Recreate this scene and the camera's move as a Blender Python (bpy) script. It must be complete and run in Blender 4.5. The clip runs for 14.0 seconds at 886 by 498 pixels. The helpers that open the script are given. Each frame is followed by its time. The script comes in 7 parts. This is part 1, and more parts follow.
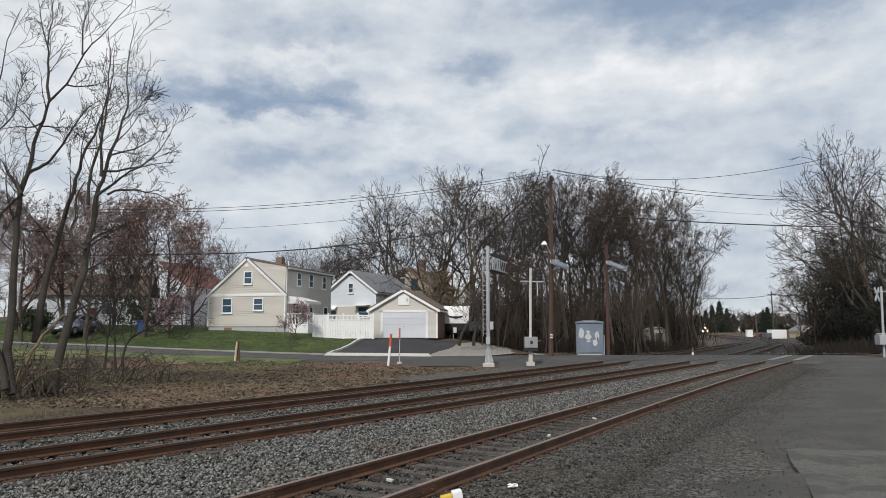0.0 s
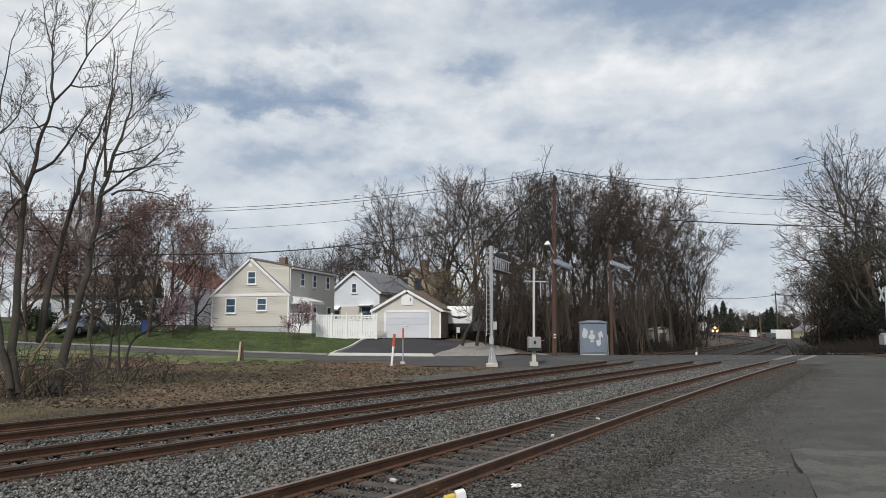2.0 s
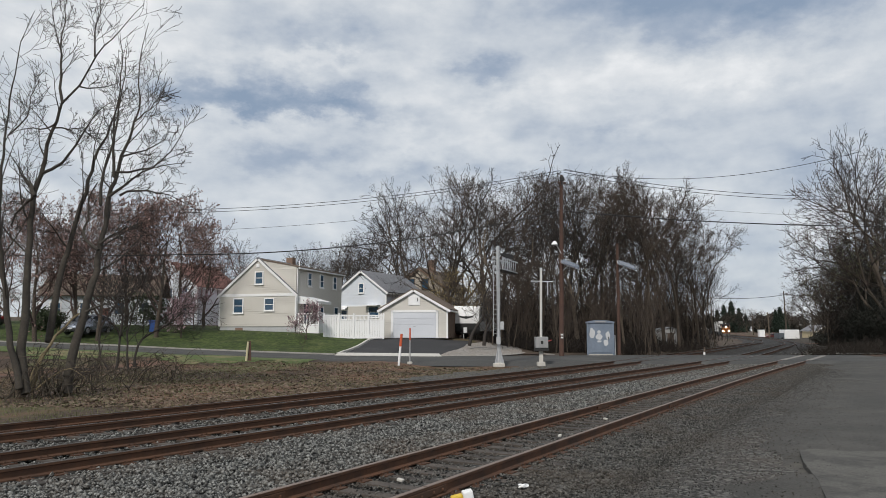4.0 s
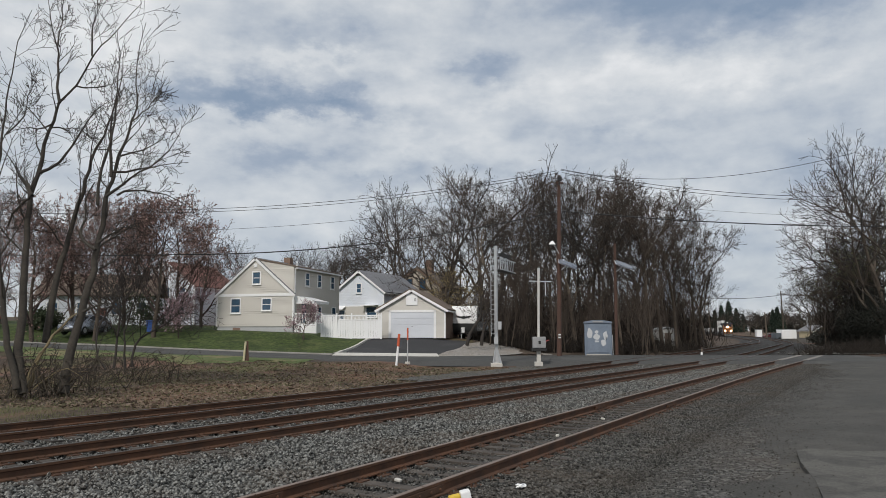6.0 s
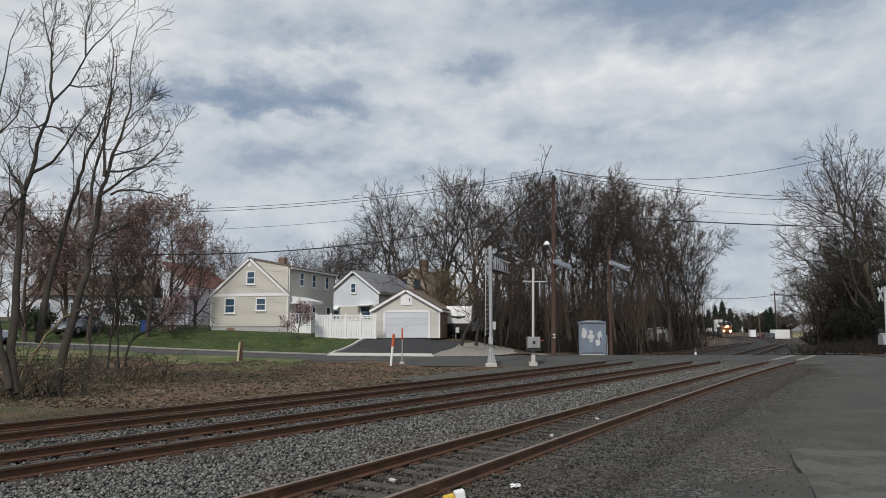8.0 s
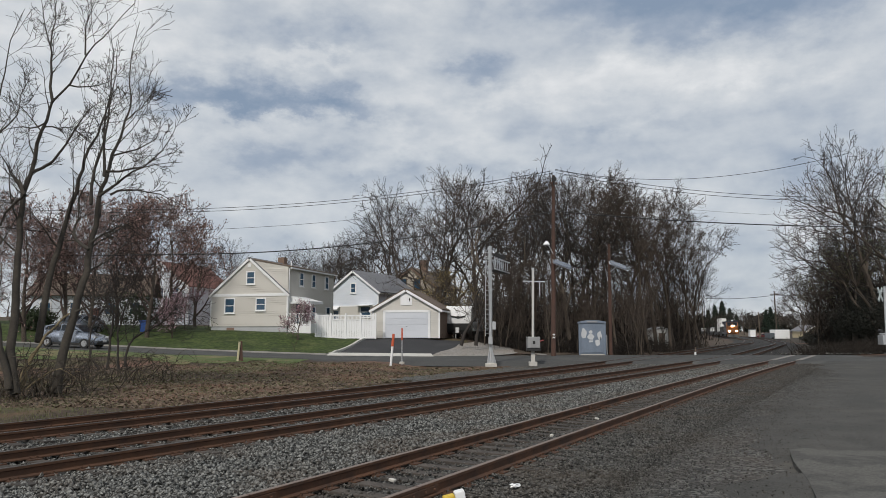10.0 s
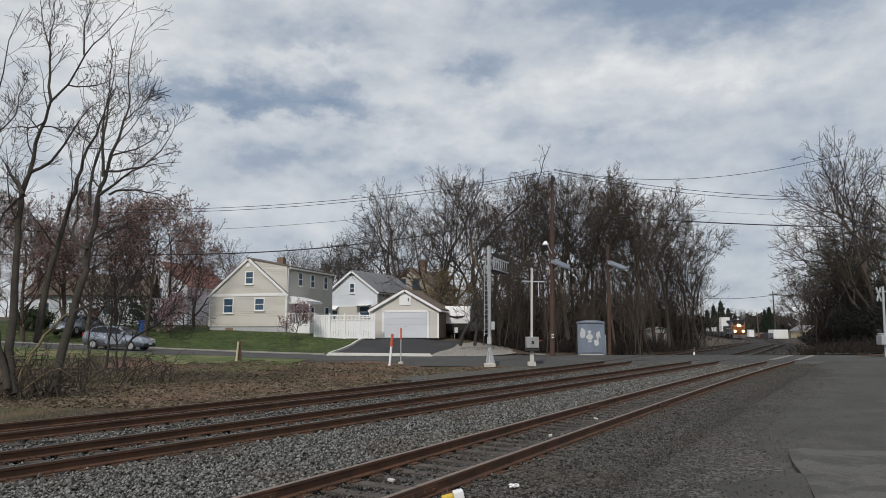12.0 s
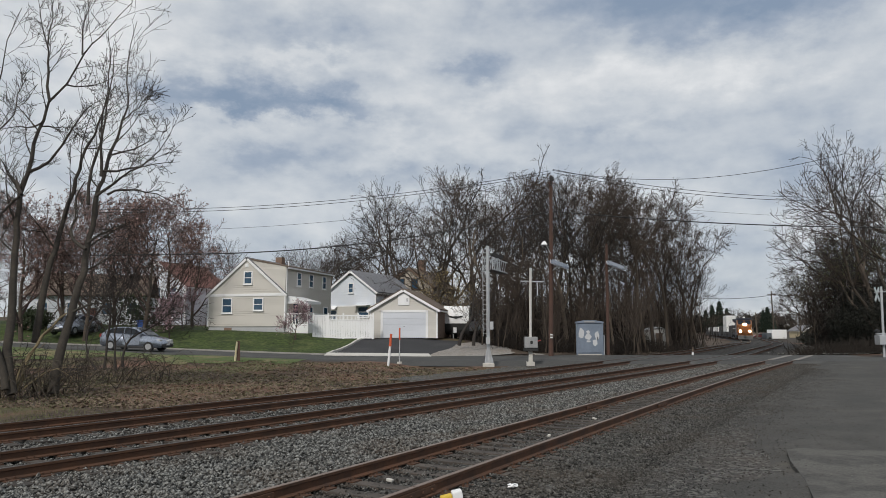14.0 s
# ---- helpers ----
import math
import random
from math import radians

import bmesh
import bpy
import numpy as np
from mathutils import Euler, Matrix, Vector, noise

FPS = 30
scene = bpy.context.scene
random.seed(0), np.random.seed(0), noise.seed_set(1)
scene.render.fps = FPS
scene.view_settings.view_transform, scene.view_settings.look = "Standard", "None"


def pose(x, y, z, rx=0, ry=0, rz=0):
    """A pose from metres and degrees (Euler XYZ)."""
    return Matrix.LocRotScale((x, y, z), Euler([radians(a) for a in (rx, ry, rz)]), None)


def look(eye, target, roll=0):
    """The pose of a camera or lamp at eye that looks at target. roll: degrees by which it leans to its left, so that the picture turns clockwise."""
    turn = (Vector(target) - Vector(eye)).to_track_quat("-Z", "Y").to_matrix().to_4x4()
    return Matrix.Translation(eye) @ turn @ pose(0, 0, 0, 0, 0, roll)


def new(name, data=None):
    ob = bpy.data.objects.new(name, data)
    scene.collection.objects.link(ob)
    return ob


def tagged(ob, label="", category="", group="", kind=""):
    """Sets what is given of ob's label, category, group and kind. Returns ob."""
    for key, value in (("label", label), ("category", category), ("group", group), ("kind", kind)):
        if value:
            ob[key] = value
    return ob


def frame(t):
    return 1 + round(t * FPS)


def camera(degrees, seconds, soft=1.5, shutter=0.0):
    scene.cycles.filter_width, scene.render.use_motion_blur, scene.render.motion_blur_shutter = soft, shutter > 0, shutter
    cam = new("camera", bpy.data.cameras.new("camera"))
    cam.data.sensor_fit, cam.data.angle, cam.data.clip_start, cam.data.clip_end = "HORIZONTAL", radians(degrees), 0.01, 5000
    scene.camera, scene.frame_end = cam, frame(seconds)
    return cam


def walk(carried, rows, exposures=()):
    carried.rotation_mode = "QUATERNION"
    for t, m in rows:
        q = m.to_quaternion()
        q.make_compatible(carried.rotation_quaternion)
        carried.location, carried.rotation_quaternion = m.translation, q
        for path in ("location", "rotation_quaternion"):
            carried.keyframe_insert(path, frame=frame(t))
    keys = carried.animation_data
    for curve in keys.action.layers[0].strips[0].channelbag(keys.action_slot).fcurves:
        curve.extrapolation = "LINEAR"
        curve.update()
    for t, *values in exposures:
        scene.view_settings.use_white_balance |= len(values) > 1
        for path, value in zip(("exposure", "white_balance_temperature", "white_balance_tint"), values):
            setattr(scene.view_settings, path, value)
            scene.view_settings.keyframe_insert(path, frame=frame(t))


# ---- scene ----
# Camera on a tripod beside a railway: it only pans a little.
EYE = (0.0, 0.0, 1.92)
cam = camera(62.0, 14.0, soft=0.55)


def pan(turn):
    """The camera's pose, panned by that many degrees to the left."""
    return pose(*EYE, 96.34, 0, turn)


PAN = [(0.0, 0.0), (0.5, 0.04), (1.0, -0.06), (1.5, 0.02), (1.8, 0.12), (2.0, 0.26), (2.2, 0.5), (2.5, 0.79), (3.0, 0.74), (4.0, 0.80),
       (5.0, 0.88), (5.5, 0.87), (6.0, 0.62), (6.5, 0.46), (7.0, 0.34), (7.5, 0.26), (8.0, 0.2), (9.0, 0.19),
       (10.5, 0.18), (11.0, 0.14), (11.5, 0.13), (12.0, 0.1), (12.5, 0.06), (13.0, -0.11), (13.5, -0.08), (14.0, 0.0)]
walk(cam, [(t, pan(a)) for t, a in PAN], [(0.0, 0.12), (2.5, 0.1), (5.3, -0.05), (7.0, -0.08), (14.0, -0.1)])

# ---- light: broken cloud, a weak wide sun from behind the camera ----
SUN_TURN, SUN_UP = 200.0, 42.0
world = bpy.data.worlds.new("sky")
scene.world = world
world.use_nodes = True


class Nodes:
    """Small helper that adds and links shader nodes."""

    def __init__(self, tree):
        self.tree = tree
        self.tree.nodes.clear()

    def add(self, kind, **sockets):
        n = self.tree.nodes.new(kind)
        for k, v in sockets.items():
            self.set(n, k, v)
        return n

    def set(self, n, key, v):
        sock = n.inputs[int(key[1:])] if key[0] == "i" and key[1:].isdigit() else n.inputs[key.replace("_", " ")]
        if isinstance(v, bpy.types.NodeSocket):
            self.tree.links.new(v, sock)
        else:
            sock.default_value = v

    def math(self, op, a, b=0.0, clamp=False):
        n = self.tree.nodes.new("ShaderNodeMath")
        n.operation, n.use_clamp = op, clamp
        self.set(n, "i0", a)
        self.set(n, "i1", b)
        return n.outputs[0]

    def vmath(self, op, a, b=(0, 0, 0)):
        n = self.tree.nodes.new("ShaderNodeVectorMath")
        n.operation = op
        self.set(n, "i0", a)
        self.set(n, "i1", b)
        return n

    def ramp(self, fac, *stops):
        n = self.tree.nodes.new("ShaderNodeValToRGB")
        self.set(n, "i0", fac)
        els = n.color_ramp.elements
        while len(els) < len(stops):
            els.new(0.5)
        for e, (p, c) in zip(els, stops):
            e.position = p
            e.color = (*c, 1) if isinstance(c, tuple) else (c, c, c, 1)
        return n.outputs[0]

    def noise(self, vec, scale, detail=4.0, rough=0.55, warp=0.0):
        n = self.tree.nodes.new("ShaderNodeTexNoise")
        if vec is not None:
            self.set(n, "Vector", vec)
        self.set(n, "Scale", scale)
        self.set(n, "Detail", detail)
        self.set(n, "Roughness", rough)
        self.set(n, "Distortion", warp)
        return n.outputs[0]

    def mix(self, fac, a, b, blend="MIX"):
        n = self.tree.nodes.new("ShaderNodeMix")
        n.data_type, n.blend_type = "RGBA", blend
        for i, v in ((0, fac), (6, a), (7, b)):
            if isinstance(v, bpy.types.NodeSocket):
                self.tree.links.new(v, n.inputs[i])
            elif i:
                n.inputs[i].default_value = (*v, 1)
            else:
                n.inputs[i].default_value = v
        return n.outputs[2]

    def link(self, a, b):
        self.tree.links.new(a, b)


def make_sky():
    nd = Nodes(world.node_tree)
    sky = nd.add("ShaderNodeTexSky")
    sky.sky_type, sky.sun_disc = "NISHITA", False
    sky.sun_elevation, sky.sun_rotation = radians(SUN_UP), radians(SUN_TURN)
    base = nd.mix(1.0, sky.outputs[0], (SKY_BLUE, SKY_BLUE, SKY_BLUE), "MULTIPLY")
    way = nd.add("ShaderNodeTexCoord").outputs["Generated"]
    sep = nd.add("ShaderNodeSeparateXYZ", Vector=way)
    # heaps of cloud, wider than high, with finer billows on them
    az = nd.math("ARCTAN2", sep.outputs[0], sep.outputs[1])
    el = nd.math("ARCSINE", sep.outputs[2])
    flat = nd.add("ShaderNodeCombineXYZ", X=nd.math("MULTIPLY", az, 3.4), Y=nd.math("MULTIPLY", el, 6.0), Z=nd.math("MULTIPLY", sep.outputs[1], 0.6)).outputs[0]
    big = nd.noise(nd.vmath("ADD", flat, (4.2, 1.3, 0)).outputs[0], 1.5, 3, 0.5, 0.0)
    fine = nd.noise(nd.vmath("ADD", flat, (1.1, 7.3, 2)).outputs[0], 4.0, 8, 0.55, 0.0)
    dens = nd.math("ADD", nd.math("MULTIPLY", big, 0.52), nd.math("MULTIPLY", fine, 0.52))
    wob = nd.math("MULTIPLY", nd.math("SUBTRACT", nd.noise(flat, 5.0, 8, 0.6), 0.5), 0.13)
    wob2 = nd.math("MULTIPLY", nd.math("SUBTRACT", nd.noise(nd.vmath("ADD", flat, (9, 2, 0)).outputs[0], 6.0, 8, 0.6), 0.5), 0.075)
    for a, e, wa, we, depth in CLOUD_BELLIES:
        da = nd.math("DIVIDE", nd.math("SUBTRACT", nd.math("ADD", az, wob), radians(a)), radians(wa))
        de = nd.math("DIVIDE", nd.math("SUBTRACT", nd.math("ADD", el, wob2), radians(e)), radians(we))
        r2 = nd.math("ADD", nd.math("MULTIPLY", da, da), nd.math("MULTIPLY", de, de))
        fall = nd.math("POWER", 2.718, nd.math("MULTIPLY", r2, -1.0))
        dens = nd.math("ADD", dens, nd.math("MULTIPLY", fall, depth))
    cloud = nd.ramp(dens, *CLOUD_TONES)
    cloud = nd.mix(1.0, cloud, (CLOUD_GAIN, CLOUD_GAIN, CLOUD_GAIN), "MULTIPLY")
    mixed = nd.mix(0.93, base, cloud)
    low = nd.math("MULTIPLY", nd.math("ADD", sep.outputs[2], 0.02), 25.0, True)
    mixed = nd.mix(low, (0.30, 0.31, 0.31), mixed)
    bg = nd.add("ShaderNodeBackground", Color=mixed, Strength=1.0)
    out = nd.add("ShaderNodeOutputWorld")
    nd.link(bg.outputs[0], out.inputs[0])


SKY_BLUE = 0.1
CLOUD_GAIN = 0.97
CLOUD_TONES = ((0.14, (0.27, 0.35, 0.47)), (0.34, (0.40, 0.465, 0.565)), (0.46, (0.55, 0.60, 0.665)), (0.56, (0.65, 0.69, 0.735)), (0.66, (0.76, 0.785, 0.81)), (0.78, (0.90, 0.91, 0.92)))
CLOUD_BELLIES = ((-17, 17.3, 9, 1.35, -0.36), (-9, 16.9, 6, 0.9, -0.2), (23, 23.4, 10, 2.4, -0.32), (14, 24.6, 5, 1.6, -0.16), (2.9, 19.8, 3.4, 0.9, -0.2), (-9.5, 22.4, 3.4, 1.6, -0.13),
                 (-12.5, 12.9, 8, 1.1, -0.16), (-5.2, 11.6, 3.2, 1.0, -0.14), (14, 15.2, 8, 0.6, -0.09), (26, 12, 7, 2.6, -0.12), (7, 12.2, 9, 0.8, -0.08),
                 (-11.4, 20.5, 8, 0.8, 0.17), (-16.4, 15.7, 5, 1.0, 0.14), (-7, 12.7, 2.2, 0.8, 0.13), (4.2, 17.6, 4, 0.9, 0.14), (15, 19.0, 9, 1.3, 0.13), (-27, 22, 8, 6, 0.16), (0, 23.5, 6, 1.8, 0.08),
                 (-25, 14, 6, 3, 0.14), (24, 18.2, 7, 1.2, 0.13), (-2, 14.4, 7, 0.9, 0.1))
make_sky()
sun = new("sun", bpy.data.lights.new("sun", "SUN"))
sun.data.energy, sun.data.angle, sun.data.color = 2.5, radians(6), (1.0, 0.95, 0.88)
_a, _e = radians(SUN_TURN), radians(SUN_UP)
sun.matrix_world = look((0, 0, 50), Vector((0, 0, 50)) - Vector((math.sin(_a) * math.cos(_e), math.cos(_a) * math.cos(_e), math.sin(_e))))


# ---- materials ----
def material(name, base, rough=0.8, metal=0.0, spread=0.25, scale=3.0, grain=40.0, bump=0.3, bump_size=0.01, tint=None, stain=0.35, coat=0.0, glow=0.0, ridges=None, per_piece=0.0):
    """A weathered surface: the base colour, large stains towards tint and a fine grain with relief."""
    m = bpy.data.materials.new(name)
    m.use_nodes = True
    nd = Nodes(m.node_tree)
    co = nd.add("ShaderNodeTexCoord").outputs["Object"]
    tint = tint or tuple(c * 0.55 for c in base)
    big = nd.ramp(nd.noise(co, scale, 5, 0.6), (0.35, 0.0), (0.75, 1.0))
    col = nd.mix(nd.math("MULTIPLY", big, stain), base, tint)
    g = nd.noise(co, grain, 4, 0.6)
    shade = nd.math("ADD", nd.math("MULTIPLY", nd.math("SUBTRACT", g, 0.5), spread * 2), 1.0)
    if per_piece:
        rnd = nd.add("ShaderNodeObjectInfo").outputs["Random"]
        shade = nd.math("MULTIPLY", shade, nd.math("ADD", nd.math("MULTIPLY", rnd, per_piece), 1 - per_piece / 2))
    comb = nd.add("ShaderNodeCombineColor", Red=shade, Green=shade, Blue=shade).outputs[0]
    col = nd.mix(1.0, col, comb, "MULTIPLY")
    bs = nd.add("ShaderNodeBsdfPrincipled", Base_Color=col, Metallic=metal)
    nd.set(bs, "Roughness", nd.math("ADD", nd.math("MULTIPLY", g, 0.2), rough - 0.1, True))
    if coat:
        nd.set(bs, "Coat Weight", coat)
    if glow:
        nd.set(bs, "Emission Color", (*base, 1))
        nd.set(bs, "Emission Strength", glow)
    height = g
    if ridges:
        w = nd.add("ShaderNodeTexWave", Scale=ridges[1], Distortion=0.0)
        w.bands_direction, w.wave_profile = ridges[0], "SAW"
        nd.set(w, "Vector", co)
        height = nd.math("ADD", nd.math("MULTIPLY", g, 0.15), w.outputs[1])
    if bump:
        b = nd.add("ShaderNodeBump", Strength=bump, Distance=bump_size, Height=height)
        nd.link(b.outputs[0], bs.inputs["Normal"])
    nd.link(bs.outputs[0], nd.add("ShaderNodeOutputMaterial").inputs[0])
    return m


def glass(name, base=(0.03, 0.035, 0.04), shine=0.7):
    m = bpy.data.materials.new(name)
    m.use_nodes = True
    nd = Nodes(m.node_tree)
    co = nd.add("ShaderNodeTexCoord").outputs["Object"]
    n = nd.noise(co, 1.5, 2)
    col = nd.mix(n, base, tuple(c * 2.2 for c in base))
    bs = nd.add("ShaderNodeBsdfPrincipled", Base_Color=col, Roughness=0.05, Metallic=0.0)
    nd.set(bs, "Specular IOR Level", shine)
    nd.link(bs.outputs[0], nd.add("ShaderNodeOutputMaterial").inputs[0])
    return m


def ground_material(name, layers, bump=0.6, bump_size=0.03):
    """Ground of several colours, one noise mask after another: (colour, colour 2, grain, mask scale, low, high)."""
    m = bpy.data.materials.new(name)
    m.use_nodes = True
    nd = Nodes(m.node_tree)
    co = nd.add("ShaderNodeTexCoord").outputs["Object"]
    col, height = None, None
    for i, (c1, c2, grain, mask, lo, hi) in enumerate(layers):
        off = nd.vmath("ADD", co, (i * 13.1, i * 7.7, i)).outputs[0]
        g = nd.noise(off, grain, 5, 0.65)
        here = nd.mix(nd.ramp(g, (0.32, 0.0), (0.68, 1.0)), c1, c2)
        if col is None:
            col, height = here, g
        else:
            k = nd.ramp(nd.noise(off, mask, 5, 0.6, 0.4), (lo, 0.0), (hi, 1.0))
            col = nd.mix(k, col, here)
    bs = nd.add("ShaderNodeBsdfPrincipled", Base_Color=col, Roughness=0.92)
    nd.set(bs, "Specular IOR Level", 0.25)
    b = nd.add("ShaderNodeBump", Strength=bump, Distance=bump_size, Height=height)
    nd.link(b.outputs[0], bs.inputs["Normal"])
    nd.link(bs.outputs[0], nd.add("ShaderNodeOutputMaterial").inputs[0])
    return m


def stone_material(name, dark, light, brown, amount):
    """Loose stones, each of its own tone, with the shade of the gaps between them painted in."""
    m = bpy.data.materials.new(name)
    m.use_nodes = True
    nd = Nodes(m.node_tree)
    co = nd.add("ShaderNodeTexCoord").outputs["Object"]
    v = nd.add("ShaderNodeTexVoronoi", Scale=17.0, Vector=co)
    isl = nd.add("ShaderNodeNewGeometry").outputs["Random Per Island"]
    cell = nd.add("ShaderNodeSeparateColor", Color=v.outputs["Color"]).outputs[0]
    r = nd.math("POWER", nd.math("FRACT", nd.math("ADD", isl, cell)), 1.5)
    col = nd.mix(r, dark, light)
    k = nd.ramp(nd.noise(co, 0.5, 5, 0.6), (0.45, 0.0), (0.7, amount))
    col = nd.mix(k, col, brown)
    # painted gap shade: the colour darkens away from each stone's middle
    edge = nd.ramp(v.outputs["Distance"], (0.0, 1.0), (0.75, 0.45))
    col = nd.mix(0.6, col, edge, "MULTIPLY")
    bs = nd.add("ShaderNodeBsdfPrincipled", Base_Color=col, Roughness=0.9)
    b = nd.add("ShaderNodeBump", Strength=0.9, Distance=0.04, Height=nd.math("SUBTRACT", 1.0, v.outputs["Distance"]))
    nd.link(b.outputs[0], bs.inputs["Normal"])
    nd.link(bs.outputs[0], nd.add("ShaderNodeOutputMaterial").inputs[0])
    return m


M = {}
M["meadow"] = ground_material("meadow", [((0.012, 0.009, 0.007), (0.10, 0.07, 0.05), 7.0, 1, 0, 1), ((0.055, 0.062, 0.022), (0.13, 0.128, 0.055), 14.0, 0.16, 0.52, 0.66),
                                        ((0.10, 0.05, 0.034), (0.22, 0.12, 0.082), 11.0, 0.12, 0.5, 0.62)])
M["verge"] = ground_material("verge", [((0.045, 0.07, 0.02), (0.11, 0.14, 0.05), 8.0, 1, 0, 1), ((0.18, 0.14, 0.08), (0.26, 0.2, 0.12), 9, 0.4, 0.5, 0.7)])
M["lawn"] = ground_material("lawn", [((0.010, 0.022, 0.005), (0.085, 0.115, 0.032), 3.5, 1, 0, 1), ((0.04, 0.055, 0.018), (0.13, 0.14, 0.055), 4.0, 0.35, 0.5, 0.72), ((0.010, 0.020, 0.006), (0.05, 0.068, 0.02), 3.0, 0.9, 0.48, 0.62)], 0.9, 0.06)
M["woodfloor"] = ground_material("woodfloor", [((0.045, 0.032, 0.024), (0.12, 0.085, 0.062), 5.0, 1, 0, 1), ((0.03, 0.026, 0.02), (0.075, 0.06, 0.042), 6.0, 0.3, 0.45, 0.65)])
M["scrub"] = ground_material("scrub", [((0.022, 0.019, 0.015), (0.075, 0.064, 0.05), 4.0, 1, 0, 1), ((0.03, 0.026, 0.02), (0.09, 0.075, 0.058), 6.0, 0.3, 0.45, 0.65)])
M["asphalt"] = ground_material("asphalt", [((0.043, 0.043, 0.042), (0.085, 0.084, 0.081), 30.0, 1, 0, 1), ((0.075, 0.074, 0.071), (0.12, 0.118, 0.11), 25.0, 0.35, 0.5, 0.7)], 0.3, 0.01)
M["lot"] = ground_material("lot", [((0.045, 0.043, 0.039), (0.105, 0.10, 0.092), 38.0, 1, 0, 1), ((0.034, 0.033, 0.030), (0.08, 0.077, 0.071), 30.0, 0.9, 0.42, 0.66), ((0.04, 0.039, 0.036), (0.075, 0.073, 0.068), 22.0, 0.22, 0.48, 0.62),
                                   ((0.07, 0.065, 0.056), (0.125, 0.115, 0.10), 35.0, 0.5, 0.58, 0.72)], 0.5, 0.012)
M["lot_pale"] = ground_material("lot_pale", [((0.07, 0.067, 0.061), (0.135, 0.129, 0.117), 30.0, 1, 0, 1), ((0.045, 0.044, 0.041), (0.09, 0.087, 0.08), 25.0, 1.4, 0.46, 0.58)], 0.5, 0.012)
M["flange"] = material("flange", (0.27, 0.26, 0.24), 0.8, spread=0.25, scale=1.5, grain=15, bump=0.1, tint=(0.15, 0.13, 0.11), stain=0.6)
M["new_asphalt"] = ground_material("new_asphalt", [((0.03, 0.03, 0.032), (0.05, 0.05, 0.053), 50.0, 1, 0, 1), ((0.045, 0.045, 0.048), (0.06, 0.06, 0.06), 30.0, 0.4, 0.5, 0.7)], 0.2, 0.01)
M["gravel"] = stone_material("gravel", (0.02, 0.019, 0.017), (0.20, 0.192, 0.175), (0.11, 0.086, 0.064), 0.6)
# near black: the shade in the gaps between loose stones, put into the colour
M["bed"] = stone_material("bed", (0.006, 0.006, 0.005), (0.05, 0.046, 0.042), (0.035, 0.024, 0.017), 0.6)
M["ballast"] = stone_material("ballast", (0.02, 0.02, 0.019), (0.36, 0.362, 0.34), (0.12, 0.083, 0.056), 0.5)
M["concrete"] = material("concrete", (0.52, 0.50, 0.46), 0.9, spread=0.15, scale=1.2, grain=25, bump=0.3)
M["rust"] = material("rust", (0.105, 0.046, 0.022), 0.85, spread=0.5, scale=2.0, grain=30, tint=(0.026, 0.017, 0.013), stain=0.9, bump=0.4, bump_size=0.004)
M["rust_dark"] = material("rust_dark", (0.092, 0.042, 0.021), 0.85, spread=0.4, scale=2.0, grain=30, tint=(0.034, 0.021, 0.015), stain=0.8, bump=0.3, bump_size=0.004)
M["rail_top"] = material("rail_top", (0.085, 0.068, 0.056), 0.4, metal=0.7, spread=0.25, scale=1.0, grain=20, bump=0.1, tint=(0.06, 0.036, 0.026))
M["rail_top_rusty"] = material("rail_top_rusty", (0.21, 0.155, 0.125), 0.5, metal=0.3, spread=0.3, scale=1.0, grain=20, bump=0.2, tint=(0.12, 0.075, 0.055))
M["tie"] = material("tie", (0.07, 0.058, 0.049), 0.9, spread=0.5, scale=4, grain=18, bump=0.6, tint=(0.02, 0.017, 0.015), stain=0.8, per_piece=0.6)
M["siding"] = material("siding", (0.55, 0.525, 0.48), 0.6, spread=0.05, scale=0.5, grain=12, bump=0.15, tint=(0.49, 0.465, 0.42), stain=0.4)
M["white"] = material("white", (0.80, 0.80, 0.80), 0.5, spread=0.04, scale=0.8, grain=10, bump=0.1, tint=(0.68, 0.68, 0.67), stain=0.4)
M["white_siding"] = material("white_siding", (0.78, 0.79, 0.80), 0.6, spread=0.05, scale=0.6, grain=10, bump=0.15, tint=(0.66, 0.66, 0.66), stain=0.4)
M["stucco"] = material("stucco", (0.50, 0.45, 0.38), 0.9, spread=0.2, scale=0.8, grain=15, bump=0.3, tint=(0.36, 0.31, 0.25), stain=0.6)
M["cinder"] = material("cinder", (0.42, 0.43, 0.44), 0.9, spread=0.12, scale=1, grain=20, bump=0.3)
M["shingle"] = material("shingle", (0.17, 0.17, 0.18), 0.9, spread=0.4, scale=2, grain=9, bump=0.5, bump_size=0.02, tint=(0.11, 0.11, 0.12))
M["shingle_brown"] = material("shingle_brown", (0.15, 0.115, 0.09), 0.9, spread=0.4, scale=2, grain=9, bump=0.5, bump_size=0.02)
M["shingle_red"] = material("shingle_red", (0.18, 0.085, 0.07), 0.9, spread=0.4, scale=2, grain=9, bump=0.5, bump_size=0.02)
M["brown_brick"] = material("brown_brick", (0.20, 0.135, 0.10), 0.9, spread=0.4, scale=2, grain=14, bump=0.4)
M["shingle_pale"] = material("shingle_pale", (0.20, 0.205, 0.22), 0.9, spread=0.7, scale=3, grain=5, bump=0.5, bump_size=0.02, tint=(0.10, 0.10, 0.11))
M["door_paint"] = material("door_paint", (0.60, 0.62, 0.66), 0.5, spread=0.04, scale=0.8, grain=10, bump=0.1, tint=(0.52, 0.54, 0.58), stain=0.4)
# the blue of the reflected sky is mixed into the pane colour
M["glass"] = glass("glass", (0.02, 0.045, 0.075))
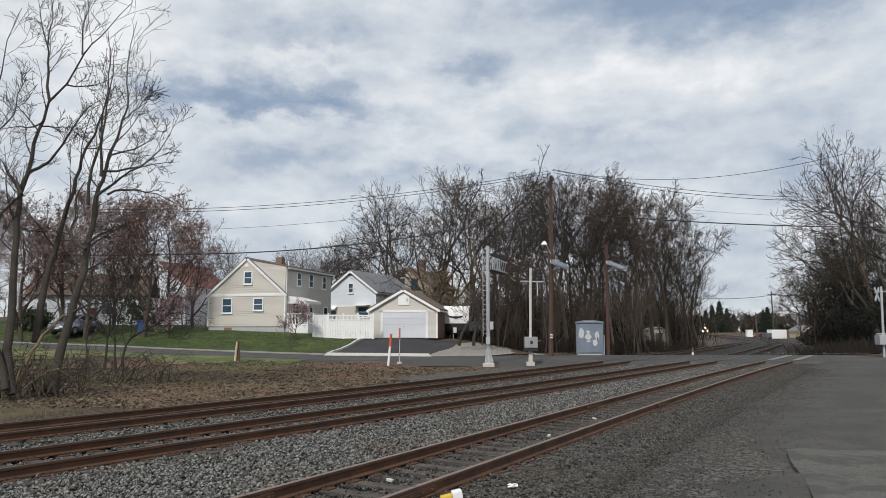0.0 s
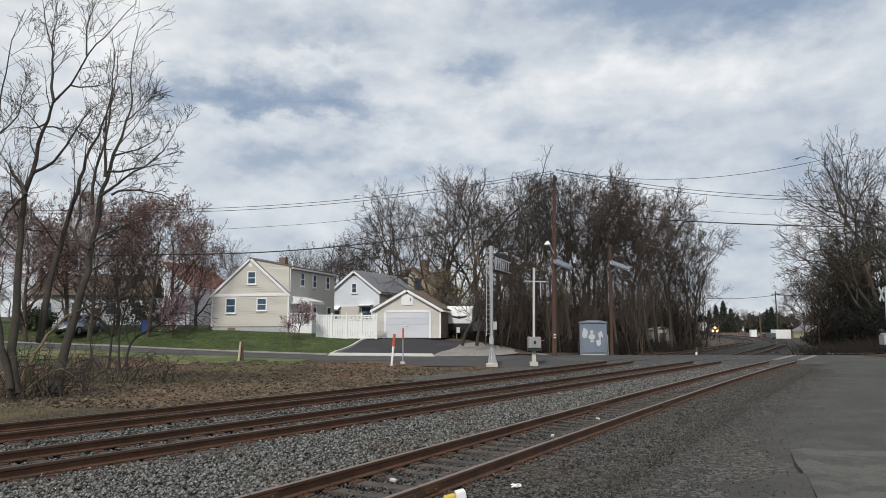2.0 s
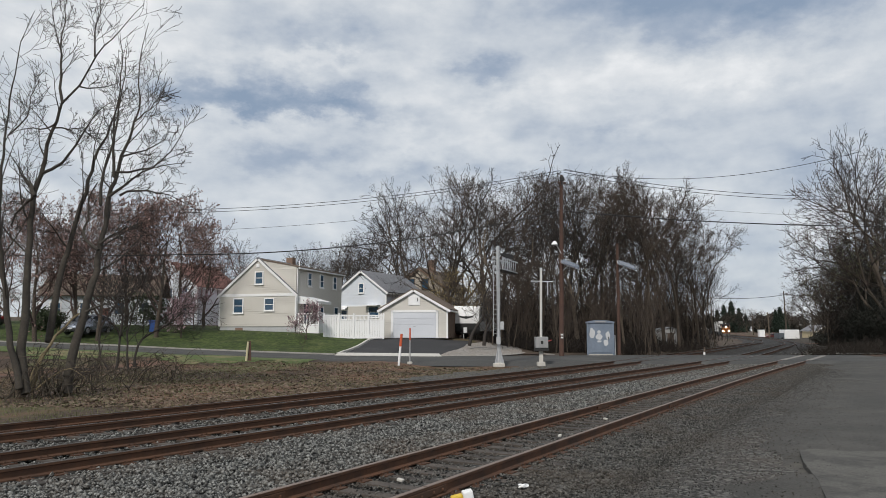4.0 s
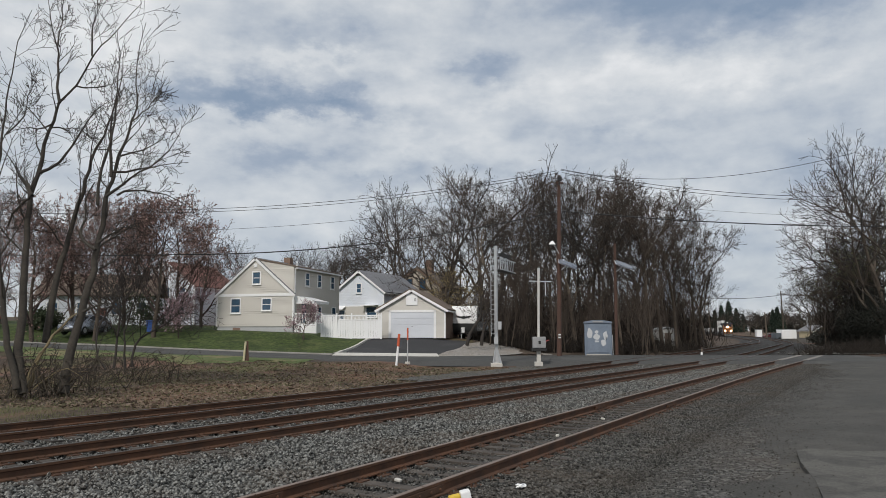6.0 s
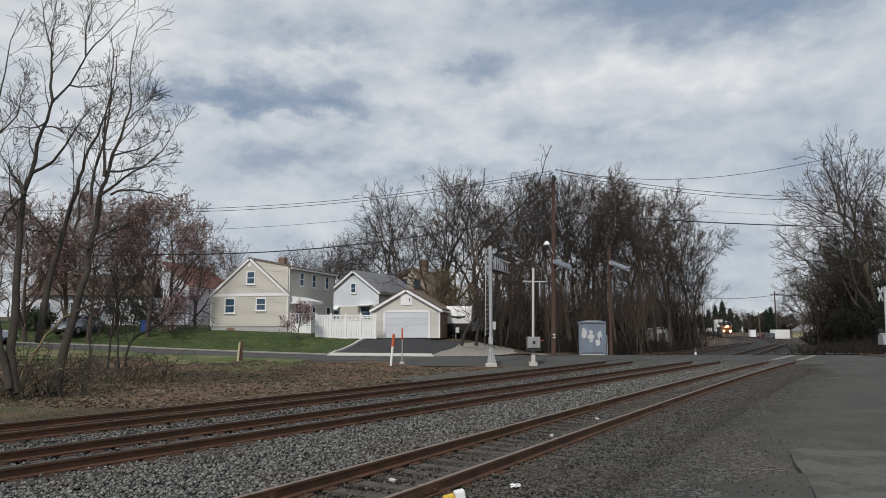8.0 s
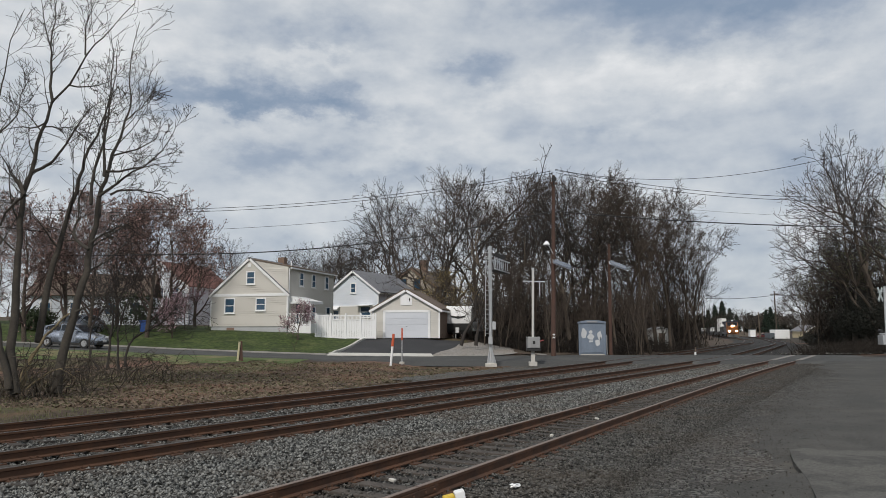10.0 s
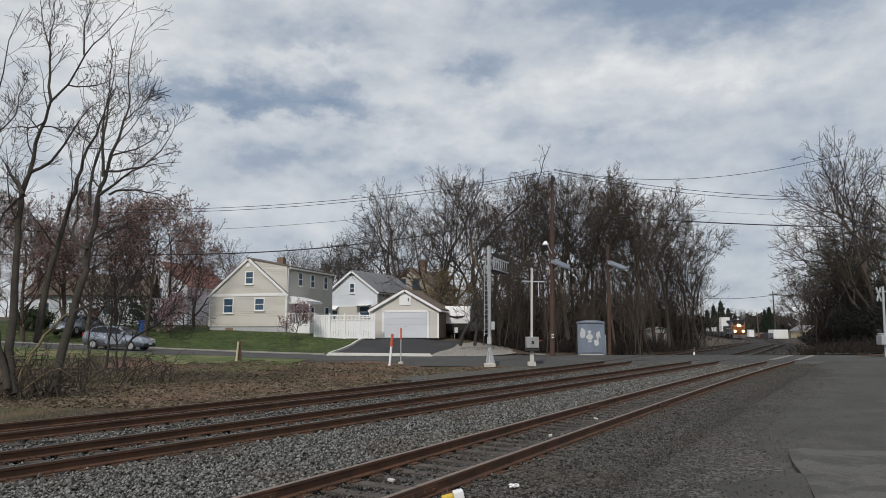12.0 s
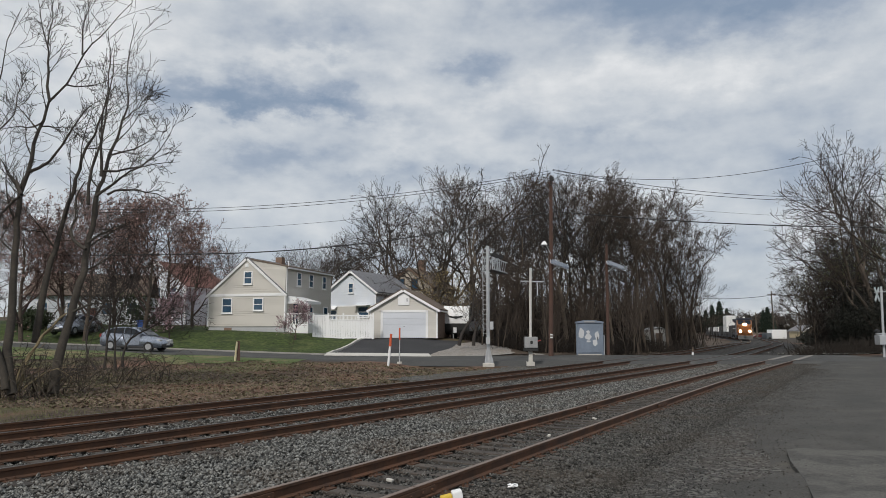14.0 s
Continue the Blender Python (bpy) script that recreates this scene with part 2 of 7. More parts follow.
M["car_glass"] = glass("car_glass", (0.012, 0.014, 0.017), 0.3)
M["galv"] = material("galv", (0.52, 0.53, 0.54), 0.5, metal=0.55, spread=0.15, scale=3, grain=25, bump=0.1)
M["alu"] = material("alu", (0.20, 0.24, 0.30), 0.5, metal=0.4, spread=0.2, scale=1.5, grain=14, bump=0.15, tint=(0.13, 0.16, 0.20), stain=0.6)
M["alu_grey"] = material("alu_grey", (0.33, 0.33, 0.33), 0.55, metal=0.3, spread=0.2, scale=3, grain=20, bump=0.1, tint=(0.2, 0.2, 0.2), stain=0.6)
M["post_grey"] = material("post_grey", (0.55, 0.54, 0.51), 0.6, spread=0.1, scale=2, grain=20, bump=0.1, tint=(0.4, 0.38, 0.35))
M["patch"] = material("patch", (0.52, 0.53, 0.54), 0.6, metal=0.2, spread=0.15, scale=2, grain=12, bump=0.1)
M["pole_wood"] = material("pole_wood", (0.085, 0.045, 0.033), 0.9, spread=0.4, scale=1.5, grain=20, bump=0.5, tint=(0.05, 0.033, 0.027), stain=0.7)
M["bark"] = material("bark", (0.085, 0.066, 0.05), 0.95, spread=0.5, scale=1.2, grain=14, bump=0.7, bump_size=0.02, tint=(0.035, 0.028, 0.022), stain=0.8)
M["bark_pale"] = material("bark_pale", (0.135, 0.108, 0.082), 0.95, spread=0.5, scale=1.0, grain=12, bump=0.7, bump_size=0.02, tint=(0.06, 0.047, 0.036), stain=0.8)
M["bark_near"] = material("bark_near", (0.056, 0.048, 0.038), 0.95, spread=0.55, scale=1.5, grain=14, bump=1.0, bump_size=0.03, tint=(0.024, 0.021, 0.018), stain=0.9)
M["bark_gold"] = material("bark_gold", (0.19, 0.15, 0.085), 0.95, spread=0.4, scale=1.5, grain=16, bump=0.7, bump_size=0.02, tint=(0.09, 0.07, 0.045), stain=0.9)
M["twig"] = material("twig", (0.07, 0.053, 0.042), 0.95, spread=0.3, scale=2, grain=8, bump=0, tint=(0.045, 0.035, 0.028))
M["twig_red"] = material("twig_red", (0.075, 0.05, 0.044), 0.95, spread=0.3, scale=2, grain=8, bump=0, tint=(0.05, 0.034, 0.03))
M["twig_dark"] = material("twig_dark", (0.036, 0.03, 0.026), 0.95, spread=0.3, scale=2, grain=8, bump=0, tint=(0.022, 0.019, 0.017))
M["far_brush"] = material("far_brush", (0.07, 0.05, 0.042), 0.95, spread=0.4, scale=0.3, grain=3, bump=0, tint=(0.04, 0.032, 0.028))
# near black, so the shade between the trunks is painted into the shoots
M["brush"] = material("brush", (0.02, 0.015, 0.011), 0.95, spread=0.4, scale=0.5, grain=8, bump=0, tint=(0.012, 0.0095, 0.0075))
M["blossom"] = material("blossom", (0.40, 0.27, 0.30), 0.8, spread=0.35, scale=1.5, grain=6, bump=0, tint=(0.28, 0.16, 0.19))
M["bud_red"] = material("bud_red", (0.24, 0.14, 0.12), 0.8, spread=0.5, scale=0.7, grain=5, bump=0, tint=(0.42, 0.32, 0.28))
M["bud_green"] = material("bud_green", (0.13, 0.135, 0.06), 0.8, spread=0.4, scale=0.7, grain=5, bump=0, tint=(0.17, 0.15, 0.07))
M["bud_gold"] = material("bud_gold", (0.27, 0.21, 0.09), 0.8, spread=0.4, scale=0.7, grain=5, bump=0, tint=(0.2, 0.15, 0.07))
M["needles"] = material("needles", (0.018, 0.032, 0.02), 0.9, spread=0.4, scale=0.7, grain=5, bump=0.2)
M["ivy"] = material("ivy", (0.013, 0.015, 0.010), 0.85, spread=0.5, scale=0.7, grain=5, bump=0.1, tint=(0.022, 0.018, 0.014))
M["bush"] = material("bush", (0.045, 0.06, 0.03), 0.9, spread=0.4, scale=0.9, grain=5, bump=0.1)
M["leaf_dry"] = material("leaf_dry", (0.10, 0.066, 0.046), 0.9, spread=0.8, scale=1.5, grain=10, bump=0, tint=(0.21, 0.165, 0.12), stain=0.9)
M["grass_blade"] = material("grass_blade", (0.085, 0.105, 0.035), 0.8, spread=0.4, scale=0.6, grain=6, bump=0, tint=(0.17, 0.14, 0.075), stain=0.8)
M["cane"] = material("cane", (0.036, 0.028, 0.022), 0.9, spread=0.5, scale=2, grain=12, bump=0.3, tint=(0.10, 0.082, 0.05), stain=0.6)
M["black"] = material("black", (0.02, 0.02, 0.02), 0.6, spread=0.2, scale=2, grain=20, bump=0.1)
M["cable"] = material("cable", (0.025, 0.025, 0.027), 0.6, spread=0.1, scale=1, grain=10, bump=0)
M["orange"] = material("orange", (0.55, 0.10, 0.04), 0.6, spread=0.15, scale=6, grain=25, bump=0.1)
M["yellow"] = material("yellow", (0.65, 0.45, 0.05), 0.6, spread=0.15, scale=6, grain=25, bump=0.1)
M["beige"] = material("beige", (0.50, 0.42, 0.27), 0.7, spread=0.15, scale=4, grain=20, bump=0.1)
M["solar"] = glass("solar", (0.05, 0.06, 0.08))
M["tyre"] = material("tyre", (0.02, 0.02, 0.02), 0.85, spread=0.2, scale=4, grain=30, bump=0.2)
M["hub"] = material("hub", (0.45, 0.45, 0.46), 0.4, metal=0.6, spread=0.1, scale=4, grain=30, bump=0)
M["car_silver"] = material("car_silver", (0.31, 0.345, 0.41), 0.28, metal=0.55, spread=0.04, scale=1, grain=15, bump=0, coat=0.7)
M["car_grey"] = material("car_grey", (0.13, 0.15, 0.17), 0.32, metal=0.4, spread=0.04, scale=1, grain=15, bump=0, coat=0.6)
M["car_red"] = material("car_red", (0.09, 0.016, 0.016), 0.35, metal=0.2, spread=0.04, scale=1, grain=15, bump=0, coat=0.5)
M["lamp_off"] = material("lamp_off", (0.6, 0.6, 0.6), 0.2, metal=0.3, spread=0.05, scale=1, grain=15, bump=0, coat=0.5)
M["red_lens"] = material("red_lens", (0.25, 0.02, 0.02), 0.3, spread=0.05, scale=1, grain=15, bump=0)
M["loco_yellow"] = material("loco_yellow", (0.19, 0.062, 0.008), 0.5, spread=0.2, scale=1.0, grain=8, bump=0.1, tint=(0.08, 0.03, 0.008))
M["loco_blue"] = material("loco_blue", (0.014, 0.017, 0.028), 0.5, spread=0.15, scale=1.0, grain=8, bump=0.1)
M["headlight"] = material("headlight", (1.0, 0.72, 0.38), 0.3, spread=0.0, scale=1, grain=5, bump=0, glow=30.0)
M["container_white"] = material("container_white", (0.68, 0.68, 0.66), 0.6, spread=0.08, scale=0.8, grain=8, bump=0.1, tint=(0.5, 0.5, 0.49))
M["container_grey"] = material("container_grey", (0.028, 0.026, 0.025), 0.6, spread=0.1, scale=0.8, grain=8, bump=0.1)
M["well_car"] = material("well_car", (0.016, 0.014, 0.013), 0.7, spread=0.2, scale=1, grain=10, bump=0.1)
M["blue_bin"] = material("blue_bin", (0.02, 0.07, 0.25), 0.5, spread=0.1, scale=2, grain=15, bump=0.05)
M["graffiti"] = material("graffiti", (0.62, 0.62, 0.60), 0.8, spread=0.2, scale=2, grain=8, bump=0.1)
M["sign_face"] = material("sign_face", (0.45, 0.50, 0.50), 0.5, spread=0.1, scale=3, grain=15, bump=0)
M["red_stripe"] = material("red_stripe", (0.42, 0.04, 0.03), 0.6, spread=0.1, scale=3, grain=15, bump=0)


# ---- mesh helpers ----
def mesh_of(name, verts, faces, mat, smooth=False):
    me = bpy.data.meshes.new(name)
    me.from_pydata([tuple(v) for v in verts], [], faces)
    for m in (mat if isinstance(mat, (list, tuple)) else [mat]):
        me.materials.append(m)
    if smooth:
        me.polygons.foreach_set("use_smooth", [True] * len(me.polygons))
    me.update()
    return me


def part(name, bm, mat, parent=None, label="", smooth=False, at=None):
    """Links a bmesh or mesh as one object, under a thing or part if one is given."""
    if isinstance(bm, bmesh.types.BMesh):
        me = bpy.data.meshes.new(name)
        bmesh.ops.recalc_face_normals(bm, faces=bm.faces)
        bm.to_mesh(me)
        bm.free()
        for m in (mat if isinstance(mat, (list, tuple)) else [mat]):
            me.materials.append(m)
        if smooth:
            me.polygons.foreach_set("use_smooth", [True] * len(me.polygons))
    else:
        me = bm
    ob = new(name, me)
    if parent is not None:
        ob.parent = parent
    if at is not None:
        ob.matrix_basis = at
    if label:
        ob["label"] = label
    return ob


def thing(name, m, label, category, group="", kind=""):
    """An empty at the base of a thing."""
    ob = new(name)
    ob.matrix_basis = m
    return tagged(ob, label, category, group, kind)


def bx(bm, x0, x1, y0, y1, z0, z1, bevel=0.0, m=None):
    """Adds a box, its edges bevelled if asked."""
    mat = Matrix.LocRotScale(((x0 + x1) / 2, (y0 + y1) / 2, (z0 + z1) / 2), None, (abs(x1 - x0), abs(y1 - y0), abs(z1 - z0)))
    got = bmesh.ops.create_cube(bm, size=1.0, matrix=(m @ mat) if m is not None else mat)
    if bevel:
        es = list({e for v in got["verts"] for e in v.link_edges})
        bmesh.ops.bevel(bm, geom=es, offset=bevel, segments=2, profile=0.6, affect="EDGES")
    return bm


def box(*a, **k):
    return bx(bmesh.new(), *a, **k)


def rod(bm, p0, p1, r0, r1=None, n=10):
    """Adds a tapered rod between two points."""
    p0, p1 = Vector(p0), Vector(p1)
    d = p1 - p0
    m = Matrix.Translation((p0 + p1) / 2) @ d.to_track_quat("Z", "Y").to_matrix().to_4x4()
    bmesh.ops.create_cone(bm, cap_ends=True, segments=n, radius1=r0, radius2=r0 if r1 is None else r1, depth=d.length, matrix=m)
    return bm


def prism(bm, outline, axis, a, b):
    """Adds the outline (pairs) pushed out along an axis from a to b."""
    def put(p, h):
        return {"x": (h, p[0], p[1]), "y": (p[0], h, p[1]), "z": (p[0], p[1], h)}[axis]
    lo = [bm.verts.new(put(p, a)) for p in outline]
    hi = [bm.verts.new(put(p, b)) for p in outline]
    n = len(outline)
    bm.faces.new(lo)
    bm.faces.new(hi[::-1])
    for i in range(n):
        bm.faces.new((lo[i], hi[i], hi[(i + 1) % n], lo[(i + 1) % n]))
    return bm


def tubes(lines, sides=5):
    """Vertices and faces of tapered tubes: lines of (points, radii)."""
    V, Fc, base = [], [], 0
    ring = [(math.cos(2 * math.pi * k / sides), math.sin(2 * math.pi * k / sides)) for k in range(sides)]
    for pts, rad in lines:
        P = np.asarray(pts, float)
        T = np.gradient(P, axis=0)
        T /= np.linalg.norm(T, axis=1)[:, None] + 1e-9
        ref = np.array([0.31, 0.95, 0.05]) if abs(T[0, 2]) > 0.7 else np.array([0.05, 0.08, 1.0])
        U = np.cross(T, ref)
        U /= np.linalg.norm(U, axis=1)[:, None] + 1e-9
        W = np.cross(T, U)
        R = np.asarray(rad)[:, None]
        rings = np.stack([P + R * (c * U + s * W) for c, s in ring], 1)
        V.append(rings.reshape(-1, 3))
        n = len(P)
        for i in range(n - 1):
            o = base + i * sides
            for k in range(sides):
                k2 = (k + 1) % sides
                Fc.append((o + k, o + k2, o + sides + k2, o + sides + k))
        base += n * sides
    return np.concatenate(V), Fc


def spline(ctrl, step):
    """A smooth line through control points, sampled about every step metres."""
    P = np.asarray(ctrl, float)
    P = np.vstack([2 * P[0] - P[1], P, 2 * P[-1] - P[-2]])
    out = []
    for i in range(1, len(P) - 2):
        n = max(2, int(np.linalg.norm(P[i + 1] - P[i]) / step))
        for t in np.arange(n) / n:
            a, b, c, d = P[i - 1], P[i], P[i + 1], P[i + 2]
            out.append(0.5 * (2 * b + (c - a) * t + (2 * a - 5 * b + 4 * c - d) * t * t + (3 * b - a - 3 * c + d) * t ** 3))
    out.append(P[-2])
    return np.array(out)


def along(line, d):
    """The point and the heading at d metres along a line."""
    seg = np.linalg.norm(np.diff(line, axis=0), axis=1)
    s = np.concatenate([[0], np.cumsum(seg)])
    d = min(max(d, 0), s[-1] - 1e-6)
    i = int(np.searchsorted(s, d, side="right") - 1)
    t = (d - s[i]) / seg[i]
    v = (line[i + 1] - line[i]) / seg[i]
    return line[i] * (1 - t) + line[i + 1] * t, v


def smooth(t):
    t = min(max(t, 0.0), 1.0)
    return t * t * (3 - 2 * t)


# ---- the lie of the land: z 0 is the top of the rails ----
TRACK_1 = spline([(-50, -52), (-31, -18), (-18.6, 0), (-12.06, 10), (-5.6, 20), (0.61, 30), (6.55, 40), (12.2, 50), (17.4, 60), (27.7, 79.5), (43.0, 110), (52.0, 128), (68.2, 169),
                  (87.5, 231), (103.4, 282), (120.5, 340), (136, 420)], 1.0)
TRACK_2 = spline([(-46, -56), (-27, -20), (-14.1, 0), (-7.55, 10), (-1.0, 20), (5.4, 30), (11.7, 40), (17.9, 50), (23.6, 60), (34.0, 80), (48.3, 108), (57.0, 127), (73.3, 169),
                  (88.8, 210), (102.6, 254), (127, 340), (139, 420)], 1.0)
TRACK_3 = spline([(-34, -56), (-16, -18), (-6.45, 0), (-0.9, 10), (4.8, 20), (10.6, 30), (16.6, 40), (22.8, 50), (28.9, 60)], 1.0)
ROAD_X = [-90, -60, -45, -27.2, -21.8, -15, -8, 0, 10, 40, 90]
ROAD_Y = [57, 55.5, 54.8, 54.0, 53.3, 52.4, 51.5, 51, 51.5, 52, 52]
ROAD_Z = [2.6, 1.8, 1.3, 0.74, 0.50, 0.27, 0.06, -0.02, -0.03, -0.03, -0.03]
NEAR_W = [2.2, 2.2, 2.2, 2.0, 2.0, 2.2, 2.5, 2.8, 3.2, 3.3, 3.3]
FAR_W = [5.0, 5.0, 5.0, 5.0, 5.0, 5.0, 5.4, 7.0, 8.8, 9.0, 9.0]


def road_y(x):
    return float(np.interp(x, ROAD_X, ROAD_Y))


def road_z(x):
    return float(np.interp(x, ROAD_X, ROAD_Z))


def kerb_y(x):
    return road_y(x) + float(np.interp(x, ROAD_X, FAR_W))


def near_y(x):
    return road_y(x) - float(np.interp(x, ROAD_X, NEAR_W))


T1X, T1Y, T2X, T2Y = TRACK_1[:, 0], TRACK_1[:, 1], TRACK_2[:, 0], TRACK_2[:, 1]


def height(x, y):
    """Height of the natural ground."""
    z = -0.34
    rz = road_z(x)
    if y < near_y(x):
        z += (rz - 0.06 + 0.34) * smooth((y - near_y(x) + 14) / 13)
    elif y < kerb_y(x):
        z = rz - 0.12
    else:
        d = y - kerb_y(x)
        rise = float(np.interp(x, [-60, -12, -8, 1, 5, 9], [1.2, 1.42, 1.2, 1.15, 0.4, 0.05]))
        z = rz - 0.12 + smooth(d / 0.8) * 0.2 + rise * smooth((d - 0.5) / 10.5) + float(np.interp(d, [10, 60, 200], [0, 0.6, 2.0])) * smooth((4 - x) / 8)
    if y > 56 and x > 6:
        # the line runs on a flat bed, the wood rises a little beside it, and the far side of the line is level
        t1, t2 = float(np.interp(y, T1Y, T1X)), float(np.interp(y, T2Y, T2X))
        z = -0.45
        if x < t1 - 4:
            z += (0.35 + 0.9 * smooth((y - 75) / 45)) * smooth((t1 - 4 - x) / 6)
        elif x > t2 + 4:
            z += 0.42 * smooth((x - t2 - 4) / 5) + 0.8 * smooth((y - 90) / 60) * smooth((x - t2 - 8) / 12)
    if y < near_y(x):
        z = z + (-0.34 - z) * smooth((x + 5) / 4)
    return z + 0.04 * math.sin(x * 0.9 + 1.3 * math.sin(y * 0.5)) * math.cos(y * 0.8)


def sheet(name, xs, ys, zf, mat):
    nx, ny = len(xs), len(ys)
    V = [(x, y, zf(x, y)) for y in ys for x in xs]
    Fc = [(j * nx + i, j * nx + i + 1, (j + 1) * nx + i + 1, (j + 1) * nx + i) for j in range(ny - 1) for i in range(nx - 1)]
    return new(name, mesh_of(name, V, Fc, mat, True))


def spread(*stretches):
    """Grid lines: (from, to, step) one after the other."""
    out = []
    for a, b, s in stretches:
        out += list(np.arange(a, b, s))
    return out + [stretches[-1][1]]


GX = spread((-1500, -200, 130), (-200, -60, 7), (-60, 60, 1.0), (60, 200, 7), (200, 1500, 130))
GY = spread((-400, -40, 60), (-40, 10, 5), (10, 90, 1.0), (90, 200, 5), (200, 400, 20), (400, 2500, 150))
tagged(sheet("ground", GX, GY, height, M["meadow"]), "dry grass and leaf litter beside the railway", "ground", kind="structure")


def strip(name, left, right, zf, mat, lift=0.0):
    """A strip of ground between two edges of the same number of points."""
    V = [(*p, zf(*p) + lift) for pair in zip(left, right) for p in pair]
    Fc = [(2 * i, 2 * i + 1, 2 * i + 3, 2 * i + 2) for i in range(len(left) - 1)]
    return new(name, mesh_of(name, V, Fc, mat, True))


def patch(name, inside, x0, x1, y0, y1, step, lift, mat):
    """Ground cover laid over the sheet wherever inside(x, y) says so."""
    V, ids, Fc = [], {}, []
    xs, ys = np.arange(x0, x1 + step, step), np.arange(y0, y1 + step, step)

    def vid(i, j):
        if (i, j) not in ids:
            ids[i, j] = len(V)
            V.append((xs[i], ys[j], height(xs[i], ys[j]) + lift))
        return ids[i, j]
    for j in range(len(ys) - 1):
        for i in range(len(xs) - 1):
            if inside(xs[i] + step / 2, ys[j] + step / 2):
                Fc.append((vid(i, j), vid(i + 1, j), vid(i + 1, j + 1), vid(i, j + 1)))
    return new(name, mesh_of(name, V, Fc, mat, True))


RX = list(np.arange(-90, 91, 2.0))
V, Fc = [], []
for x in RX:
    V += [(x, near_y(x) - 0.9, road_z(x) - 0.3), (x, near_y(x), road_z(x)), (x, (near_y(x) + kerb_y(x)) / 2, road_z(x) + 0.0), (x, kerb_y(x), road_z(x)), (x, kerb_y(x) + 0.25, road_z(x) - 0.3)]
Fc = [(5 * i + k, 5 * i + k + 5, 5 * i + k + 6, 5 * i + k + 1) for i in range(len(RX) - 1) for k in range(4)]
tagged(new("road", mesh_of("road", V, Fc, M["asphalt"])),
       "worn grey asphalt street crossing the railway", "road", kind="structure")
tagged(patch("verge", lambda x, y: near_y(x) - 5.5 - 1.5 * math.sin(x * 0.7) < y < near_y(x) - 0.1 and x < -9, -70, -8, 30, 80, 1.0, 0.03, M["verge"]),
       "strip of short green grass along the street", "grass", kind="structure")
tagged(patch("lawn", lambda x, y: kerb_y(x) + 0.3 < y < kerb_y(x) + 30 and x < max(-9.0, min(-9.0 + 0.19 * (y - 56), -7.1)), -80, -6, 50, 110, 0.5, 0.04, M["lawn"]),
       "mown green lawn sloping up to the house", "lawn", kind="structure")
tagged(patch("wood_floor", lambda x, y: y > kerb_y(x) + 0.5 and x > 2.5 + 0.6 * math.sin(y) and x < float(np.interp(y, T1Y, T1X)) - 3.0, 2, 130, 58, 400, 2.0, 0.05, M["woodfloor"]),
       "leaf-strewn floor of the bare wood", "ground", kind="structure")
tagged(patch("gravel_verge", lambda x, y: x > -2.5 + 0.8 * math.sin(y) and float(np.interp(y, T1Y, T1X)) - 6 < x < float(np.interp(y, T1Y, T1X)) and y < near_y(x) - 0.1, -4, 18, 28, 50, 0.5, 0.05, M["gravel"]),
       "grey gravel between the main line and the street", "gravel", kind="structure")
tagged(patch("far_verge", lambda x, y: y > 61.0 and x > float(np.interp(y, T2Y, T2X)) + 3.2, 20, 180, 60, 300, 2.0, 0.1, M["scrub"]),
       "dark scrubby ground beyond the crossing", "ground", kind="structure")

# kerb along the far side of the street, with a dropped stretch at the driveway
V, Fc = [], []
KX = list(np.arange(-60, -8.4, 0.8))
for x in KX:
    y, z = kerb_y(x), road_z(x)
    V += [(x, y, z - 0.1), (x, y + 0.02, z + 0.10), (x, y + 0.2, z + 0.11), (x, y + 0.22, z - 0.1)]
for i in range(len(KX) - 1):
    for k in range(3):
        Fc.append((4 * i + k, 4 * i + k + 1, 4 * i + k + 5, 4 * i + k + 4))
tagged(new("kerb", mesh_of("kerb", V, Fc, M["flange"])), "pale concrete kerb beside the lawn", "kerb", kind="structure")

# the lot beside the siding, patched asphalt and grit
LOT_Y = [-40, -5, 3, 8.8, 14, 19, 26, 34, 45, 49]
LOT_X = [-11, -1.5, 1.6, 3.2, 5.2, 7.0, 11.5, 16.4, 22.6, 24.4]
ly = list(np.arange(-40, 48.9, 1.2))
lot_l = [(float(np.interp(y, LOT_Y, LOT_X)) + 0.45 * math.sin(y * 1.7) + 0.25 * math.sin(y * 4.1), y) for y in ly]
lot_m = [(x + 1.6 + 0.5 * math.sin(y * 2.9), y) for x, y in lot_l]
tagged(strip("lot", lot_m, [(95, y) for x, y in lot_l], lambda x, y: -0.10 + 0.075 * smooth((y - 30) / 13), M["lot"]), "weathered grey asphalt lot beside the siding", "lot", kind="structure")
tagged(strip("lot_edge", lot_l, lot_m, lambda x, y: -0.10 + 0.075 * smooth((y - 30) / 13) - (0.16 if (x, y) in lot_l else 0.0), M["lot"]), "gritty crumbling edge of the lot", "gravel", kind="structure")


# ---- railway ----
def offset(line, d):
    T = np.gradient(line, axis=0)
    T /= np.linalg.norm(T, axis=1)[:, None]
    return line + d * np.stack([T[:, 1], -T[:, 0]], 1)


RAIL = [(-0.07, -0.172), (-0.07, -0.155), (-0.014, -0.135), (-0.01, -0.055), (-0.036, -0.04), (-0.036, -0.006), (-0.028, 0.0),
        (0.028, 0.0), (0.036, -0.006), (0.036, -0.04), (0.01, -0.055), (0.014, -0.135), (0.07, -0.155), (0.07, -0.172)]


